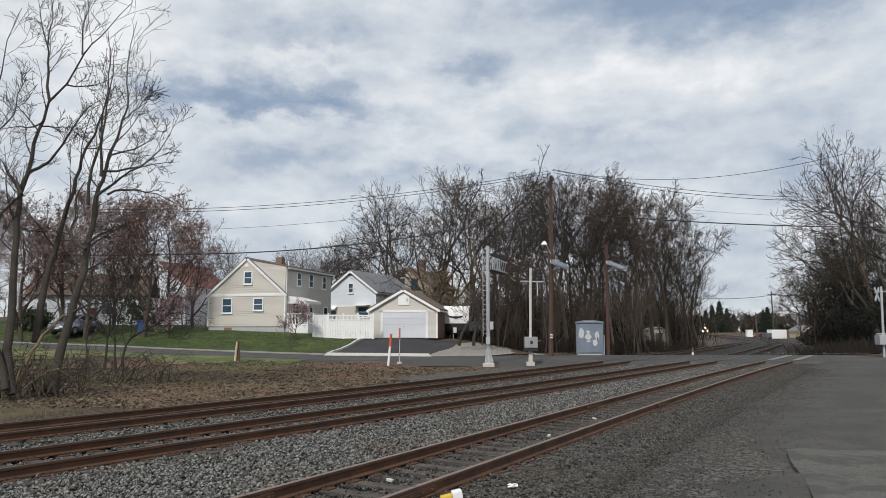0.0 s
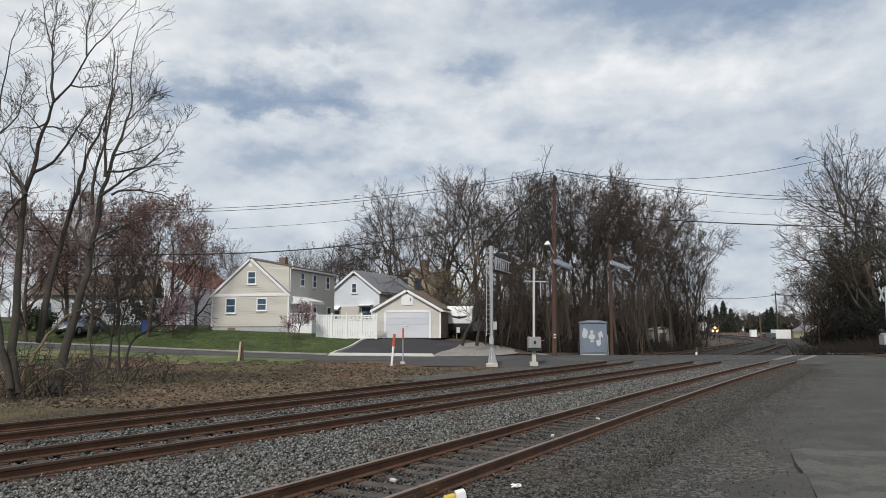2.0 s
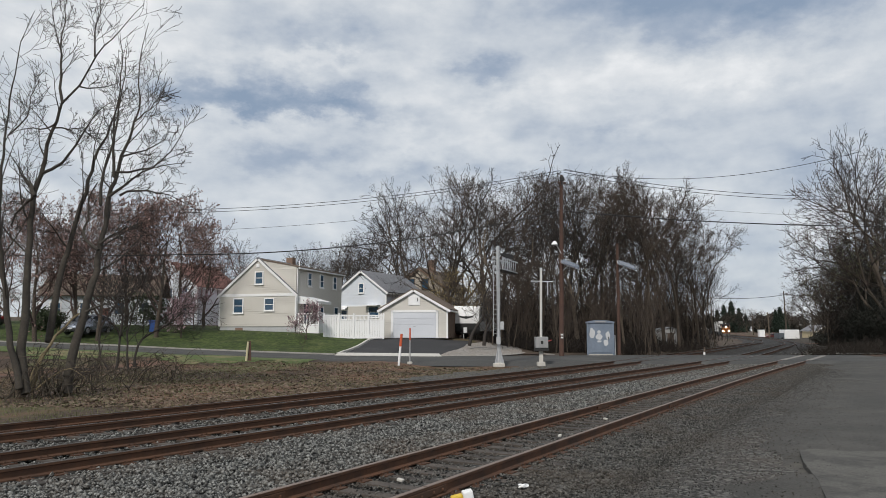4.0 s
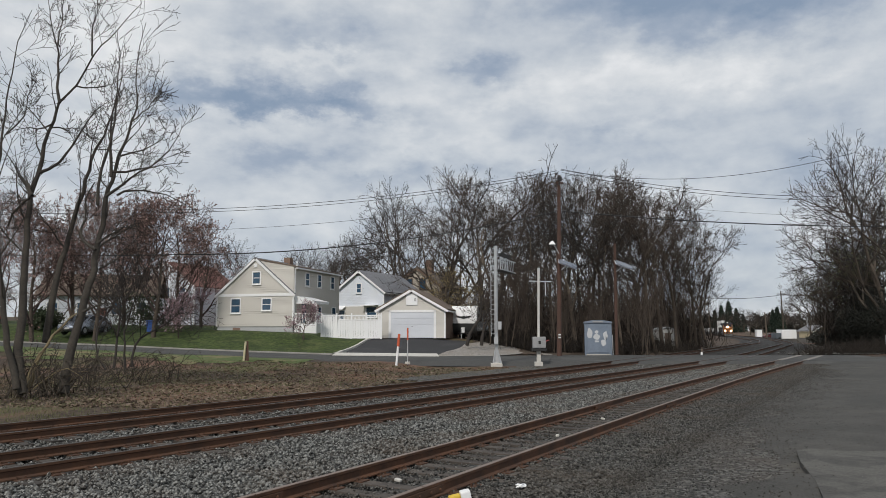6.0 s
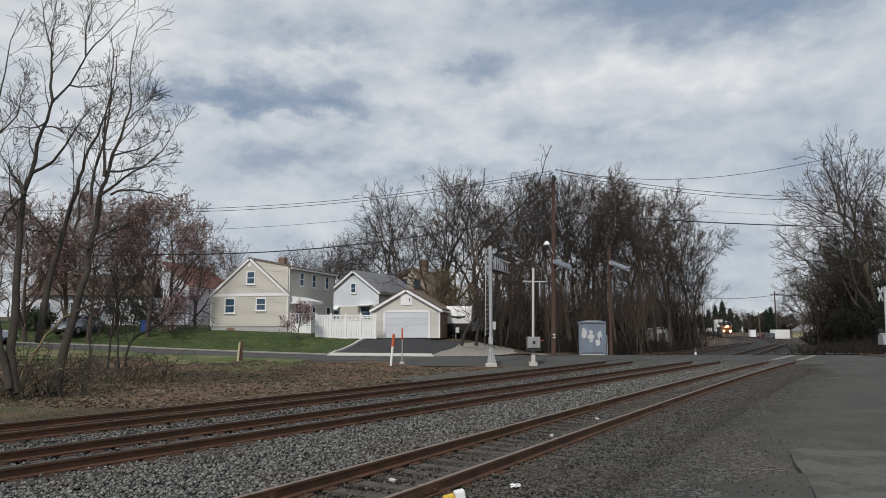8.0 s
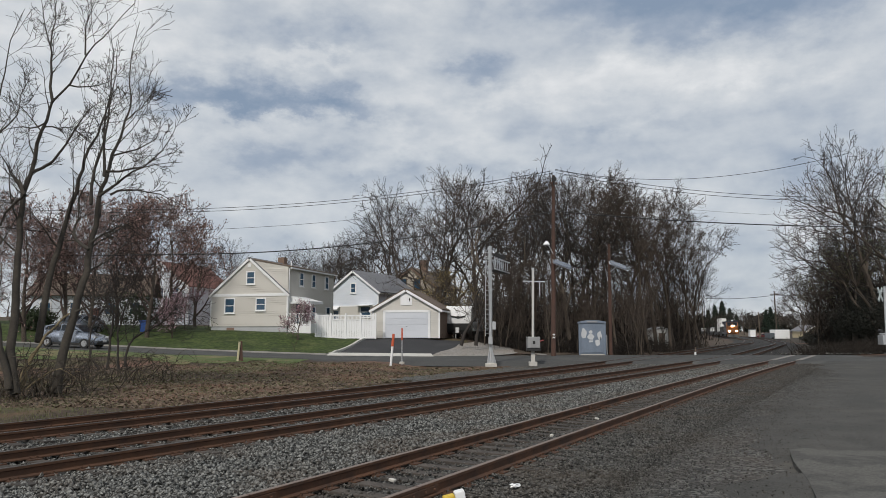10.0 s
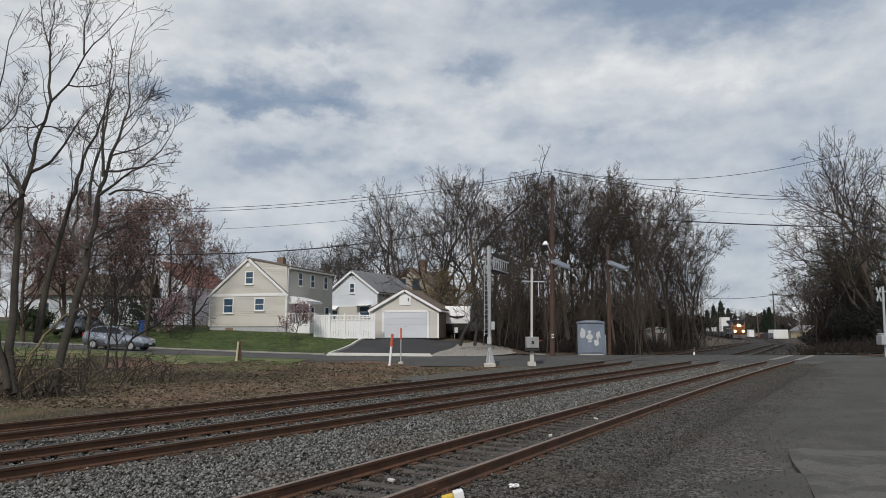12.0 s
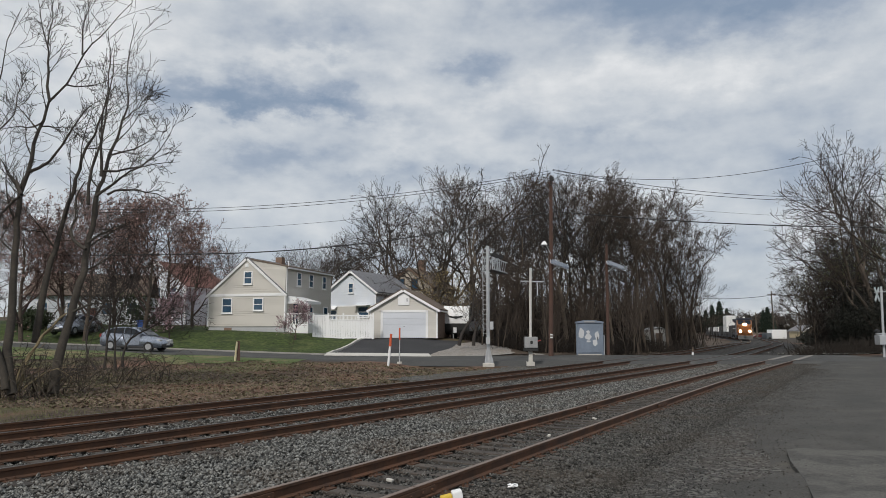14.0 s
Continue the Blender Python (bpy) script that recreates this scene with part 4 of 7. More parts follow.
def garage():
    th = gable_house("garage", pose(-0.55, 66.3, 1.27, 0, 0, -9), 6.1, 7.4, 2.62, 4.35, "siding_lap", "shingle_brown", "beige clapboard garage with a white roll-up door", over=0.25)
    clad(th, "siding", 0.02, 2.5, lambda z: (-6.03, -5.16))
    clad(th, "siding", 0.02, 2.5, lambda z: (-0.79, -0.07))
    clad(th, "siding", 2.5, 4.25, lambda z: (-3.05 - 3.05 * (4.35 - z) / 1.73 + 0.1, -3.05 + 3.05 * (4.35 - z) / 1.73 - 0.1) if z > 2.62 else (-6.0, -0.1))
    door = part("garage_door", box(-4.95, -1.0, -0.04, 0.06, 0.02, 2.32), M["door_paint"], th, "white sectional garage door")
    for i in range(4):
        part("panel", box(-4.9, -1.05, -0.055, 0.0, 0.06 + i * 0.57, 0.06 + i * 0.57 + 0.53, bevel=0.012), M["door_paint"], door)
    part("handle", box(-3.05, -2.9, -0.06, -0.03, 1.0, 1.04), M["black"], door)
    bm = bmesh.new()
    for a in ((-5.15, -4.95, 0, 2.5), (-1.0, -0.8, 0, 2.5), (-5.15, -0.8, 2.32, 2.5)):
        bx(bm, a[0], a[1], -0.08, 0.03, a[2], a[3])
    part("door_frame", bm, M["white"], th)
    hatch = part("loft_hatch", box(-3.55, -2.5, -0.08, 0.02, 2.95, 4.0), M["white"], th, "white loft hatch in the gable")
    part("hinge", box(-2.75, -2.68, -0.1, -0.07, 3.3, 3.6), M["black"], hatch)
    part("lamp", box(-3.08, -2.96, -0.15, 0, 4.05, 4.2, bevel=0.03), M["black"], th)
    part("side_wall", box(0.0, 0.03, 0.1, 7.3, 0, 2.5), M["brown_brick"], th, "brown side wall")


beige_house(), white_house(), stucco_house(), garage()


def left_houses():
    th = gable_house("house", pose(-46, 70.5, 2.2, 0, 0, 30), 7.5, 9, 5.2, 8.0, "siding_lap", "shingle", "pale two-storey house seen through the trees")
    window(th, front(-1.9, 2.2), 1.0, 1.4)
    window(th, front(-5.0, 2.2), 1.0, 1.4)
    window(th, front(-3.7, 5.2), 1.0, 1.3)
    # long white house with its ridge across
    th = thing("house", pose(-44.5, 79, 2.35, 0, 0, 14), "long white house with a dark shingle roof behind trees", "house")
    part("wall", box(0, 12, 0, 8, 0, 3.4), M["white_siding_lap"], th)
    bm = bmesh.new()
    slab(bm, (-0.35, 3.3), (4, 5.9), -0.3, 12.3, 0.15)
    slab(bm, (8.35, 3.3), (4, 5.9), -0.3, 12.3, 0.15)
    part("roof", bm, M["shingle_brown"], th, at=Matrix.Translation((12, 0, 0)) @ Matrix.Rotation(radians(90), 4, "Z"))
    for x in (1.5, 4.5, 8.0, 10.5):
        window(th, front(x, 2.0), 1.0, 1.2)
    part("front_door", box(6.0, 6.9, -0.05, 0.02, 0, 2.05, bevel=0.01), M["shingle_red"], th)
    th = gable_house("house", pose(-33.5, 96, 2.6, 0, 0, -20), 9, 9, 5.2, 8.4, "white_siding_lap", "shingle_red", "white house with a dull red roof behind trees")
    for x in (-7, -4.5, -2):
        window(th, front(x, 4.3), 1.0, 1.3)
        window(th, front(x, 1.8), 1.0, 1.3)
    th = gable_house("house", pose(-22, 104, 2.6, 0, 0, 55), 8, 12, 3.2, 6.4, "brown_brick", "shingle_red", "low house with a dark red roof behind the lawn")
    window(th, front(-4, 1.7), 1.2, 1.2)


left_houses()


# ---- driveway, fence, trailer ----
def driveway():
    near, far = [(-8.7, 56.6), (-1.2, 57.4)], [(-6.9, 66.2), (-0.2, 66.6)]
    n = 12
    V, Fc = [], []
    for i in range(n + 1):
        t = i / n
        for j in range(n + 1):
            s = j / n
            x = (near[0][0] * (1 - s) + near[1][0] * s) * (1 - t) + (far[0][0] * (1 - s) + far[1][0] * s) * t
            y = (near[0][1] * (1 - s) + near[1][1] * s) * (1 - t) + (far[0][1] * (1 - s) + far[1][1] * s) * t
            x += 1.8 * smooth(t * 1.5) * s
            V.append((x, y, max(height(x, y) + 0.07, road_z(x) + 0.03)))
    for i in range(n):
        for j in range(n):
            a = i * (n + 1) + j
            Fc.append((a, a + 1, a + n + 2, a + n + 1))
    tagged(new("driveway", mesh_of("driveway", V, Fc, M["new_asphalt"], True)), "fresh black asphalt driveway up to the garage", "driveway", kind="structure")
    apron = [(-8.95, 55.9), (-0.9, 56.6), (-1.1, 57.7), (-8.8, 57.0)]
    bm = bmesh.new()
    vs = [bm.verts.new((x, y, road_z(x) + (0.03 if k < 2 else 0.19))) for k, (x, y) in enumerate(apron)]
    bm.faces.new(vs)
    got = bmesh.ops.extrude_face_region(bm, geom=bm.faces[:])
    bmesh.ops.translate(bm, verts=[v for v in got["geom"] if isinstance(v, bmesh.types.BMVert)], vec=(0, 0, -0.2))
    tagged(part("apron", bm, M["concrete"]), "pale concrete apron at the foot of the driveway", "apron", kind="structure")
    V, Fc = [], []
    for i in range(n + 1):
        t = i / n
        x, y = -8.85 * (1 - t) - 6.95 * t, 56.6 * (1 - t) + 66.0 * t
        z = max(height(x, y) + 0.07, road_z(x) + 0.03)
        V += [(x - 0.22, y, z - 0.2), (x - 0.2, y, z + 0.12), (x, y, z + 0.12), (x + 0.02, y, z - 0.2)]
    for i in range(n):
        for k in range(3):
            Fc.append((4 * i + k, 4 * i + k + 1, 4 * i + k + 5, 4 * i + k + 4))
    tagged(new("drive_edging", mesh_of("drive_edging", V, Fc, M["concrete"])), "pale concrete edging beside the driveway", "edging", kind="structure")
    V, Fc, k = [], [], 16
    for i in range(k + 1):
        t = i / k
        for j in range(k + 1):
            q = j / k
            x = (-1.3 + 4.2 * t + 0.15 * math.sin(t * 17)) * (1 - q) + (8.2 - 1.0 * t + 0.3 * math.sin(t * 11)) * q
            y = (57.6 + 11.0 * t) * (1 - q) + (60.6 + 9.0 * t) * q
            V.append((x, y, height(x, y) + 0.09))
    for i in range(k):
        for j in range(k):
            o = i * (k + 1) + j
            Fc.append((o, o + 1, o + k + 2, o + k + 1))
    tagged(new("gravel_drive", mesh_of("gravel_drive", V, Fc, M["gravel_pale"], True)), "pale stone gravel yard beside the driveway", "gravel", kind="structure")


M["gravel_pale"] = stone_material("gravel_pale", (0.22, 0.2, 0.18), (0.5, 0.47, 0.43), (0.3, 0.24, 0.18), 0.5)
driveway()


def fence():
    th = thing("fence", pose(-11.4, 65.2, 1.2, 0, 0, 0), "white vinyl privacy fence beside the garage", "fence")
    L, n = 5.25, 4
    for i in range(n + 1):
        x = i * L / n
        post = part("post", box(x - 0.07, x + 0.07, -0.07, 0.07, 0, 2.2, bevel=0.01), M["white"], th)
        part("cap", prism(bmesh.new(), [(x - 0.09, 2.2), (x + 0.09, 2.2), (x, 2.3)], "y", -0.09, 0.09), M["white"], post)
    for i in range(n):
        x0, x1 = i * L / n + 0.07, (i + 1) * L / n - 0.07
        part("rail", box(x0, x1, -0.04, 0.04, 2.0, 2.12), M["white"], th)
        part("rail", box(x0, x1, -0.04, 0.04, 0.06, 0.18), M["white"], th)
        k = 8
        for j in range(k):
            a = x0 + (x1 - x0) * j / k
            part("board", box(a + 0.006, a + (x1 - x0) / k - 0.006, -0.018, 0.018, 0.17, 1.66 if i else 2.01, bevel=0.006), M["white"], th)
        if i:
            part("rail", box(x0, x1, -0.04, 0.04, 1.64, 1.72), M["white"], th)
            for j in range(10):
                a = x0 + (x1 - x0) * (j + 0.5) / 10
                part("picket", box(a - 0.02, a + 0.02, -0.015, 0.015, 1.71, 2.01), M["white"], th)
    part("gate_latch", box(2.55, 2.65, -0.06, -0.03, 1.0, 1.15), M["black"], th)


fence()


def trailer():
    th = thing("camping_trailer", pose(1.25, 70.5, 1.15, 0, 0, -14), "white camping trailer with a dark lower front, parked by the garage", "trailer")
    prof = [(-0.1, 0.9), (0.0, 0.75), (8.2, 0.75), (8.2, 3.1), (0.35, 3.15), (0.05, 2.9), (-0.16, 1.9)]
    body = bmesh.new()
    prism(body, prof, "x", -1.25, 1.25)
    for v in body.verts:
        v.co = Vector((v.co.x, v.co.y, v.co.z))
    part("body", body, M["white"], th)
    part("nose_panel", prism(bmesh.new(), [(-0.02, 0.62), (-0.13, 0.9), (-0.18, 1.45), (-0.1, 1.5), (0.05, 0.62)], "x", -1.27, 1.27), M["black"], th, "dark lower front panel")
    bm = bmesh.new()
    for k in (-1, 1):
        prism(bm, [(k * 0.1, 2.12), (k * 0.8, 2.24), (k * 0.6, 2.06), (k * 0.15, 1.96)], "y", -0.2, -0.13)
    bx(bm, -0.12, 0.12, -0.21, -0.13, 1.92, 2.2)
    part("emblem", bm, M["black"], th, "dark winged shape on the front")
    for y in (3.6, 4.5):
        for x in (-1.15, 1.15):
            part("wheel", rod(bmesh.new(), (x - 0.12, y, 0.34), (x + 0.12, y, 0.34), 0.34, n=18), M["tyre"], th)
    for x in (-0.7, 0.7):
        part("tongue", rod(bmesh.new(), (x, 0.2, 0.6), (0, -1.3, 0.55), 0.05), M["black"], th)
    part("jack", rod(bmesh.new(), (0, -1.2, 0.0), (0, -1.2, 0.95), 0.05), M["galv"], th)
    part("gas_bottles", rod(bmesh.new(), (0.0, -0.5, 0.6), (0.0, -0.5, 1.1), 0.18), M["white"], th)
    part("window", box(1.25, 1.27, 1.2, 2.4, 1.7, 2.5), M["glass"], th)
    part("awning", rod(bmesh.new(), (1.3, 0.8, 2.95), (1.3, 6.0, 2.95), 0.08), M["container_grey"], th)
    part("skirt", box(-1.2, 1.2, 0.5, 8.0, 0.45, 0.76), M["black"], th)


trailer()


# ---- railway equipment ----
def signal_mast():
    th = thing("crossing_mast", pose(2.83, 46.4, -0.2), "galvanised cantilever mast with a ladder beside the street", "signal mast")
    part("base", bx(box(-0.35, 0.35, -0.35, 0.35, -0.1, 0.12, bevel=0.03), -0.22, 0.22, -0.22, 0.22, 0.1, 0.16), M["concrete"], th)
    bm = rod(bmesh.new(), (0, 0, 0.15), (0, 0, 7.45), 0.11, 0.1, 14)
    for a in range(4):
        ang = a * math.pi / 2 + 0.78
        prism(bm, [(0.0, 0.16), (0.32, 0.16), (0.1, 1.1), (0.0, 1.1)], "y", -0.02, 0.02)
        bmesh.ops.rotate(bm, verts=bm.verts[-8:], cent=(0, 0, 0), matrix=Matrix.Rotation(ang, 3, "Z"))
    part("mast", bm, M["galv"], th)
    lad = part("ladder", rod(rod(bmesh.new(), (-0.32, -0.05, 1.8), (-0.32, -0.05, 7.3), 0.022), (-0.1, -0.17, 1.8), (-0.1, -0.17, 7.3), 0.022), M["galv"], th)
    for i in range(18):
        part("rung", rod(bmesh.new(), (-0.32, -0.05, 1.95 + i * 0.3), (-0.1, -0.17, 1.95 + i * 0.3), 0.015, n=6), M["galv"], lad)
    d = Vector((0.34, 0.94, 0)).normalized()
    arm = bmesh.new()
    n = Vector((-d.y, d.x, 0)) * 0.28
    for z in (6.0, 6.7):
        for k in (-1, 1):
            rod(arm, n * k + Vector((0, 0, z)), n * k + d * 3.7 + Vector((0, 0, z)), 0.035)
    for i in range(7):
        for k in (-1, 1):
            rod(arm, n * k + d * (i * 0.5) + Vector((0, 0, 6.0)), n * k + d * (i * 0.5 + 0.25) + Vector((0, 0, 6.7)), 0.02, n=6)
    part("arm", arm, M["galv"], th, "lattice walkway arm")
    for i in range(4):
        part("lamp_hood", rod(bmesh.new(), d * (1.0 + i * 0.6) + Vector((0, 0, 7.0)), d * (1.0 + i * 0.6) + Vector((0.12, -0.25, 7.0)), 0.11, 0.13, 12), M["black"], th)
        part("lamp_post", rod(bmesh.new(), d * (1.0 + i * 0.6) + Vector((0, 0, 5.95)), d * (1.0 + i * 0.6) + Vector((0, 0, 7.2)), 0.03), M["galv"], th)
    part("walkway", prism(bmesh.new(), [(0, -0.28), (3.7, -0.28), (3.7, 0.28), (0, 0.28)], "z", 5.93, 5.98), M["black"], th, at=Matrix.Rotation(radians(70.1), 4, "Z"))
    part("junction_box", box(0.1, 0.32, -0.15, 0.1, 2.2, 2.7, bevel=0.02), M["galv"], th)
    part("junction_box", box(-0.16, 0.1, -0.3, -0.1, 1.3, 1.75, bevel=0.02), M["galv"], th)


def gate_post():
    th = thing("gate_mechanism", pose(5.55, 47.3, -0.2), "crossing signal post with a grey gate motor box", "signal post")
    part("base", box(-0.25, 0.25, -0.25, 0.25, -0.1, 0.18, bevel=0.03), M["concrete"], th)
    part("post", rod(bmesh.new(), (0, 0, 0.1), (0.08, 0, 6.05), 0.085, 0.075, 12), M["post_grey"], th, "pale grey steel post")
    part("motor_box", box(-0.38, 0.42, -0.5, 0.25, 1.05, 1.75, bevel=0.04), M["alu_grey"], th, "grey gate motor box")
    part("latch_plate", box(-0.05, 0.1, -0.53, -0.49, 1.3, 1.5), M["black"], th)
    part("counterweight", box(-0.42, 0.46, -0.45, 0.2, 0.86, 1.06, bevel=0.03), M["black"], th)
    part("leg", box(-0.12, 0.12, -0.2, 0.08, 0.1, 0.9), M["concrete"], th)
    part("crossarm", rod(bmesh.new(), (-0.55, 0, 5.3), (0.85, 0, 5.25), 0.035), M["galv"], th)
    part("lamp", rod(bmesh.new(), (0.5, 0.0, 4.4), (0.5, 0.0, 5.2), 0.03), M["galv"], th)
    part("cap", rod(bmesh.new(), (0.08, 0, 6.05), (0.08, 0, 6.15), 0.09), M["galv"], th)
    arm = bmesh.new()
    part("gate_arm", rod(arm, (0.3, 0.35, 1.4), (1.5, 6.4, 1.45), 0.045), M["red_stripe"], th, "red and white gate arm")


def utility_pole(x, y, z, tall, lean, label, panel_z, panel_dir):
    th = thing("utility_pole", pose(x, y, z, 0, lean, 0), label, "utility pole", "utility poles")
    part("pole", rod(bmesh.new(), (0, 0, -0.3), (0, 0, tall), 0.2 if tall > 10 else 0.15, 0.13 if tall > 10 else 0.11, 14), M["pole_wood"], th)
    sp = part("solar_panel", box(-0.75, 0.75, -0.55, 0.55, -0.025, 0.025, bevel=0.008), M["solar"], th, "tilted solar panel", at=Matrix.Translation((0.62, -0.5, panel_z)) @ Matrix.Rotation(radians(20), 4, "Y") @ Matrix.Rotation(radians(24), 4, "X"))
    part("panel_frame", box(-0.78, 0.78, -0.58, 0.58, -0.05, -0.026), M["galv"], sp)
    part("bracket", rod(bmesh.new(), (0, 0, panel_z - 0.6), (0.6, -0.45, panel_z - 0.05), 0.03), M["galv"], th)
    return th


signal_mast(), gate_post()
p1 = utility_pole(8.5, 58.6, -0.15, 14.55, 0.9, "tall brown wooden utility pole with wires and a solar panel", 7.35, 0)
for z in (14.2, 13.7):
    part("insulator", rod(bmesh.new(), (0, -0.2, z), (0, -0.2, z + 0.28), 0.07), M["black"], p1)
part("crossarm", box(-0.28, 0.3, -0.22, -0.12, 13.85, 13.95), M["pole_wood"], p1)
part("transformer_bracket", box(-0.16, 0.2, -0.3, -0.15, 14.05, 14.4, bevel=0.05), M["black"], p1)
lampm = part("street_lamp", rod(bmesh.new(), (-0.05, -0.15, 8.2), (-0.55, -0.5, 9.0), 0.03), M["galv"], p1)
part("lamp_head", rod(bmesh.new(), (-0.62, -0.55, 8.85), (-0.62, -0.55, 9.12), 0.28, 0.1, 12), M["white"], lampm)
for i, zz in enumerate((1.5, 1.72)):
    part("tag", box(-0.1, 0.1, -0.24, -0.2, zz, zz + 0.12), M["graffiti"], p1)
utility_pole(13.5, 60.8, -0.1, 9.2, 0.4, "shorter wooden pole with a tilted solar panel", 7.4, 0)


def signal_cabinet():
    th = thing("signal_cabinet", pose(12.05, 61.2, 0.0, 0, 0, -8), "silver aluminium equipment cabinet with pale paint patches, beside the crossing", "cabinet")
    part("body", box(-1.05, 1.05, -0.8, 0.8, 0.08, 2.55, bevel=0.02), M["alu"], th)
    part("roof", prism(bmesh.new(), [(-1.15, 2.55), (1.15, 2.55), (1.1, 2.66), (0.5, 2.78), (-0.5, 2.78), (-1.1, 2.66)], "y", -0.9, 0.9), M["alu"], th)
    part("plinth", box(-1.0, 1.0, -0.75, 0.75, -0.2, 0.08), M["concrete"], th)
    d = part("door", box(-0.85, 0.8, -0.83, -0.8, 0.2, 2.45, bevel=0.01), M["alu"], th)
    part("door_handle", box(0.6, 0.66, -0.88, -0.83, 1.2, 1.45), M["black"], d)
    for i, (x, z, w, h) in enumerate(((-0.66, 1.72, 0.22, 0.42), (-0.12, 1.45, 0.26, 0.26), (-0.12, 1.84, 0.15, 0.13), (0.58, 1.55, 0.18, 0.34), (0.42, 0.98, 0.2, 0.26), (-0.1, 1.08, 0.18, 0.08))):
        bm = bmesh.new()
        prism(bm, [(x + w * math.cos(a * 0.5236) * (1 + 0.15 * math.sin(a * 2.1 + i)), z + h * math.sin(a * 0.5236) * (1 + 0.12 * math.cos(a * 1.7 + i))) for a in range(12)], "y", -0.838, -0.83)
        part("paint_patch", bm, M["patch"], th, "pale paint patch")
    for x in (-1.02, 1.02):
        part("corner_post", box(x - 0.06, x + 0.06, -0.86, -0.76, -0.1, 2.6, bevel=0.012), M["alu"], th)
    part("roof_handle", box(-0.42, 0.42, -0.93, -0.9, 2.6, 2.7, bevel=0.012), M["alu_grey"], th)
    part("conduit", rod(bmesh.new(), (1.16, -0.5, -0.2), (1.16, -0.5, 1.6), 0.05), M["galv"], th)


signal_cabinet()


def marker_posts():
    th = thing("marker_post", pose(-3.28, 44.7, -0.1, 0, 5, 0), "leaning orange and white marker post in the weeds", "marker post", "marker posts")
    part("shaft", rod(bmesh.new(), (0, 0, -0.2), (0, 0, 1.2), 0.07, n=12), M["white"], th)
    part("sleeve", rod(bmesh.new(), (0, 0, 1.1), (0, 0, 1.85), 0.085, 0.075, 12), M["orange"], th, "orange sleeve")
    th = thing("marker_post", pose(-2.72, 46.6, -0.05), "thin post with an orange top", "marker post", "marker posts")
    part("shaft", rod(bmesh.new(), (0, 0, -0.2), (0, 0, 1.6), 0.035, n=8), M["galv"], th)
    part("sleeve", rod(bmesh.new(), (0, 0, 1.4), (0, 0, 2.15), 0.05, n=8), M["orange"], th)
    part("footing", box(-0.15, 0.15, -0.15, 0.15, -0.1, 0.06, bevel=0.03), M["concrete"], th)
    z = height(-12.6, 45.5)
    th = thing("bollard", pose(-12.65, 45.5, z, 0, 2, 0), "pale yellow bollard with a rusty sheet beside the street", "bollard")
    part("post", rod(bmesh.new(), (-0.06, 0, -0.2), (0, 0, 1.2), 0.075, 0.065, 12), M["yellow_pale"], th)
    part("sheet", prism(bmesh.new(), [(0.02, -0.1), (0.26, -0.1), (0.14, 1.25), (-0.02, 1.22)], "y", 0.05, 0.08), M["pole_wood"], th)


M["yellow_pale"] = material("yellow_pale", (0.5, 0.45, 0.29), 0.7, spread=0.2, scale=5, grain=20, bump=0.1)
marker_posts()


def crossing_sign():
    th = thing("crossing_signal", pose(32.95, 55.6, -0.1), "crossbuck post with signal boxes at the crossing", "crossing signal")
    part("post", rod(bmesh.new(), (0, 0, -0.1), (0.1, 0, 5.35), 0.09, 0.085, 12), M["galv"], th)
    for a in (-52, 52):
        part("crossbuck", box(-0.62, 0.62, -0.02, 0.02, -0.11, 0.11), M["sign_face"], th, "crossbuck board seen from behind", at=Matrix.Translation((-0.3, -0.1, 4.75)) @ Matrix.Rotation(radians(38), 4, "Z") @ Matrix.Rotation(radians(a), 4, "Y"))
    part("bracket", rod(bmesh.new(), (-0.5, -0.1, 4.9), (0.6, 0.1, 5.0), 0.04), M["galv"], th)
    part("gate_box", box(-0.45, 0.35, -0.35, 0.35, 1.0, 1.7, bevel=0.03), M["galv"], th)
    part("lamp_bar", box(-0.5, 0.6, -0.08, 0.08, 1.75, 1.85), M["galv"], th)
    for x in (-0.4, 0.45):
        part("lamp", rod(bmesh.new(), (x, 0.1, 2.0), (x, -0.15, 2.0), 0.16, 0.14, 14), M["black"], th)


crossing_sign()


# ---- overhead wires ----
def wire(name, pts, r, label):
    """A hanging wire through three points, with the sag that they give."""
    a, b, c = (Vector(p) for p in pts)
    ta = (b - a).length / ((b - a).length + (c - b).length)
    line = []
    for i in range(33):
        t = i / 32
        la = (t - ta) * (t - 1) / (ta * 1.0)
        lb = t * (t - 1) / (ta * (ta - 1))
        lc = t * (t - ta) / (1 - ta)
        line.append(a * la + b * lb + c * lc)
    V, Fc = tubes([([tuple(p) for p in line], [r] * 33)], 5)
    tagged(new(name, mesh_of(name, V, Fc, M["cable"], True)), label, "wire", "overhead wires")


def spot(x, y, Y):
    """The place seen in that direction from the tripod, at that distance ahead."""
    s, c = math.sin(radians(6.34)), math.cos(radians(6.34))
    u, v = (x - 784) / 1304.7, (441 - y) / 1304.7
    d = Vector((u, c - v * s, s + v * c))
    return Vector(EYE) + d * (Y / d.y)


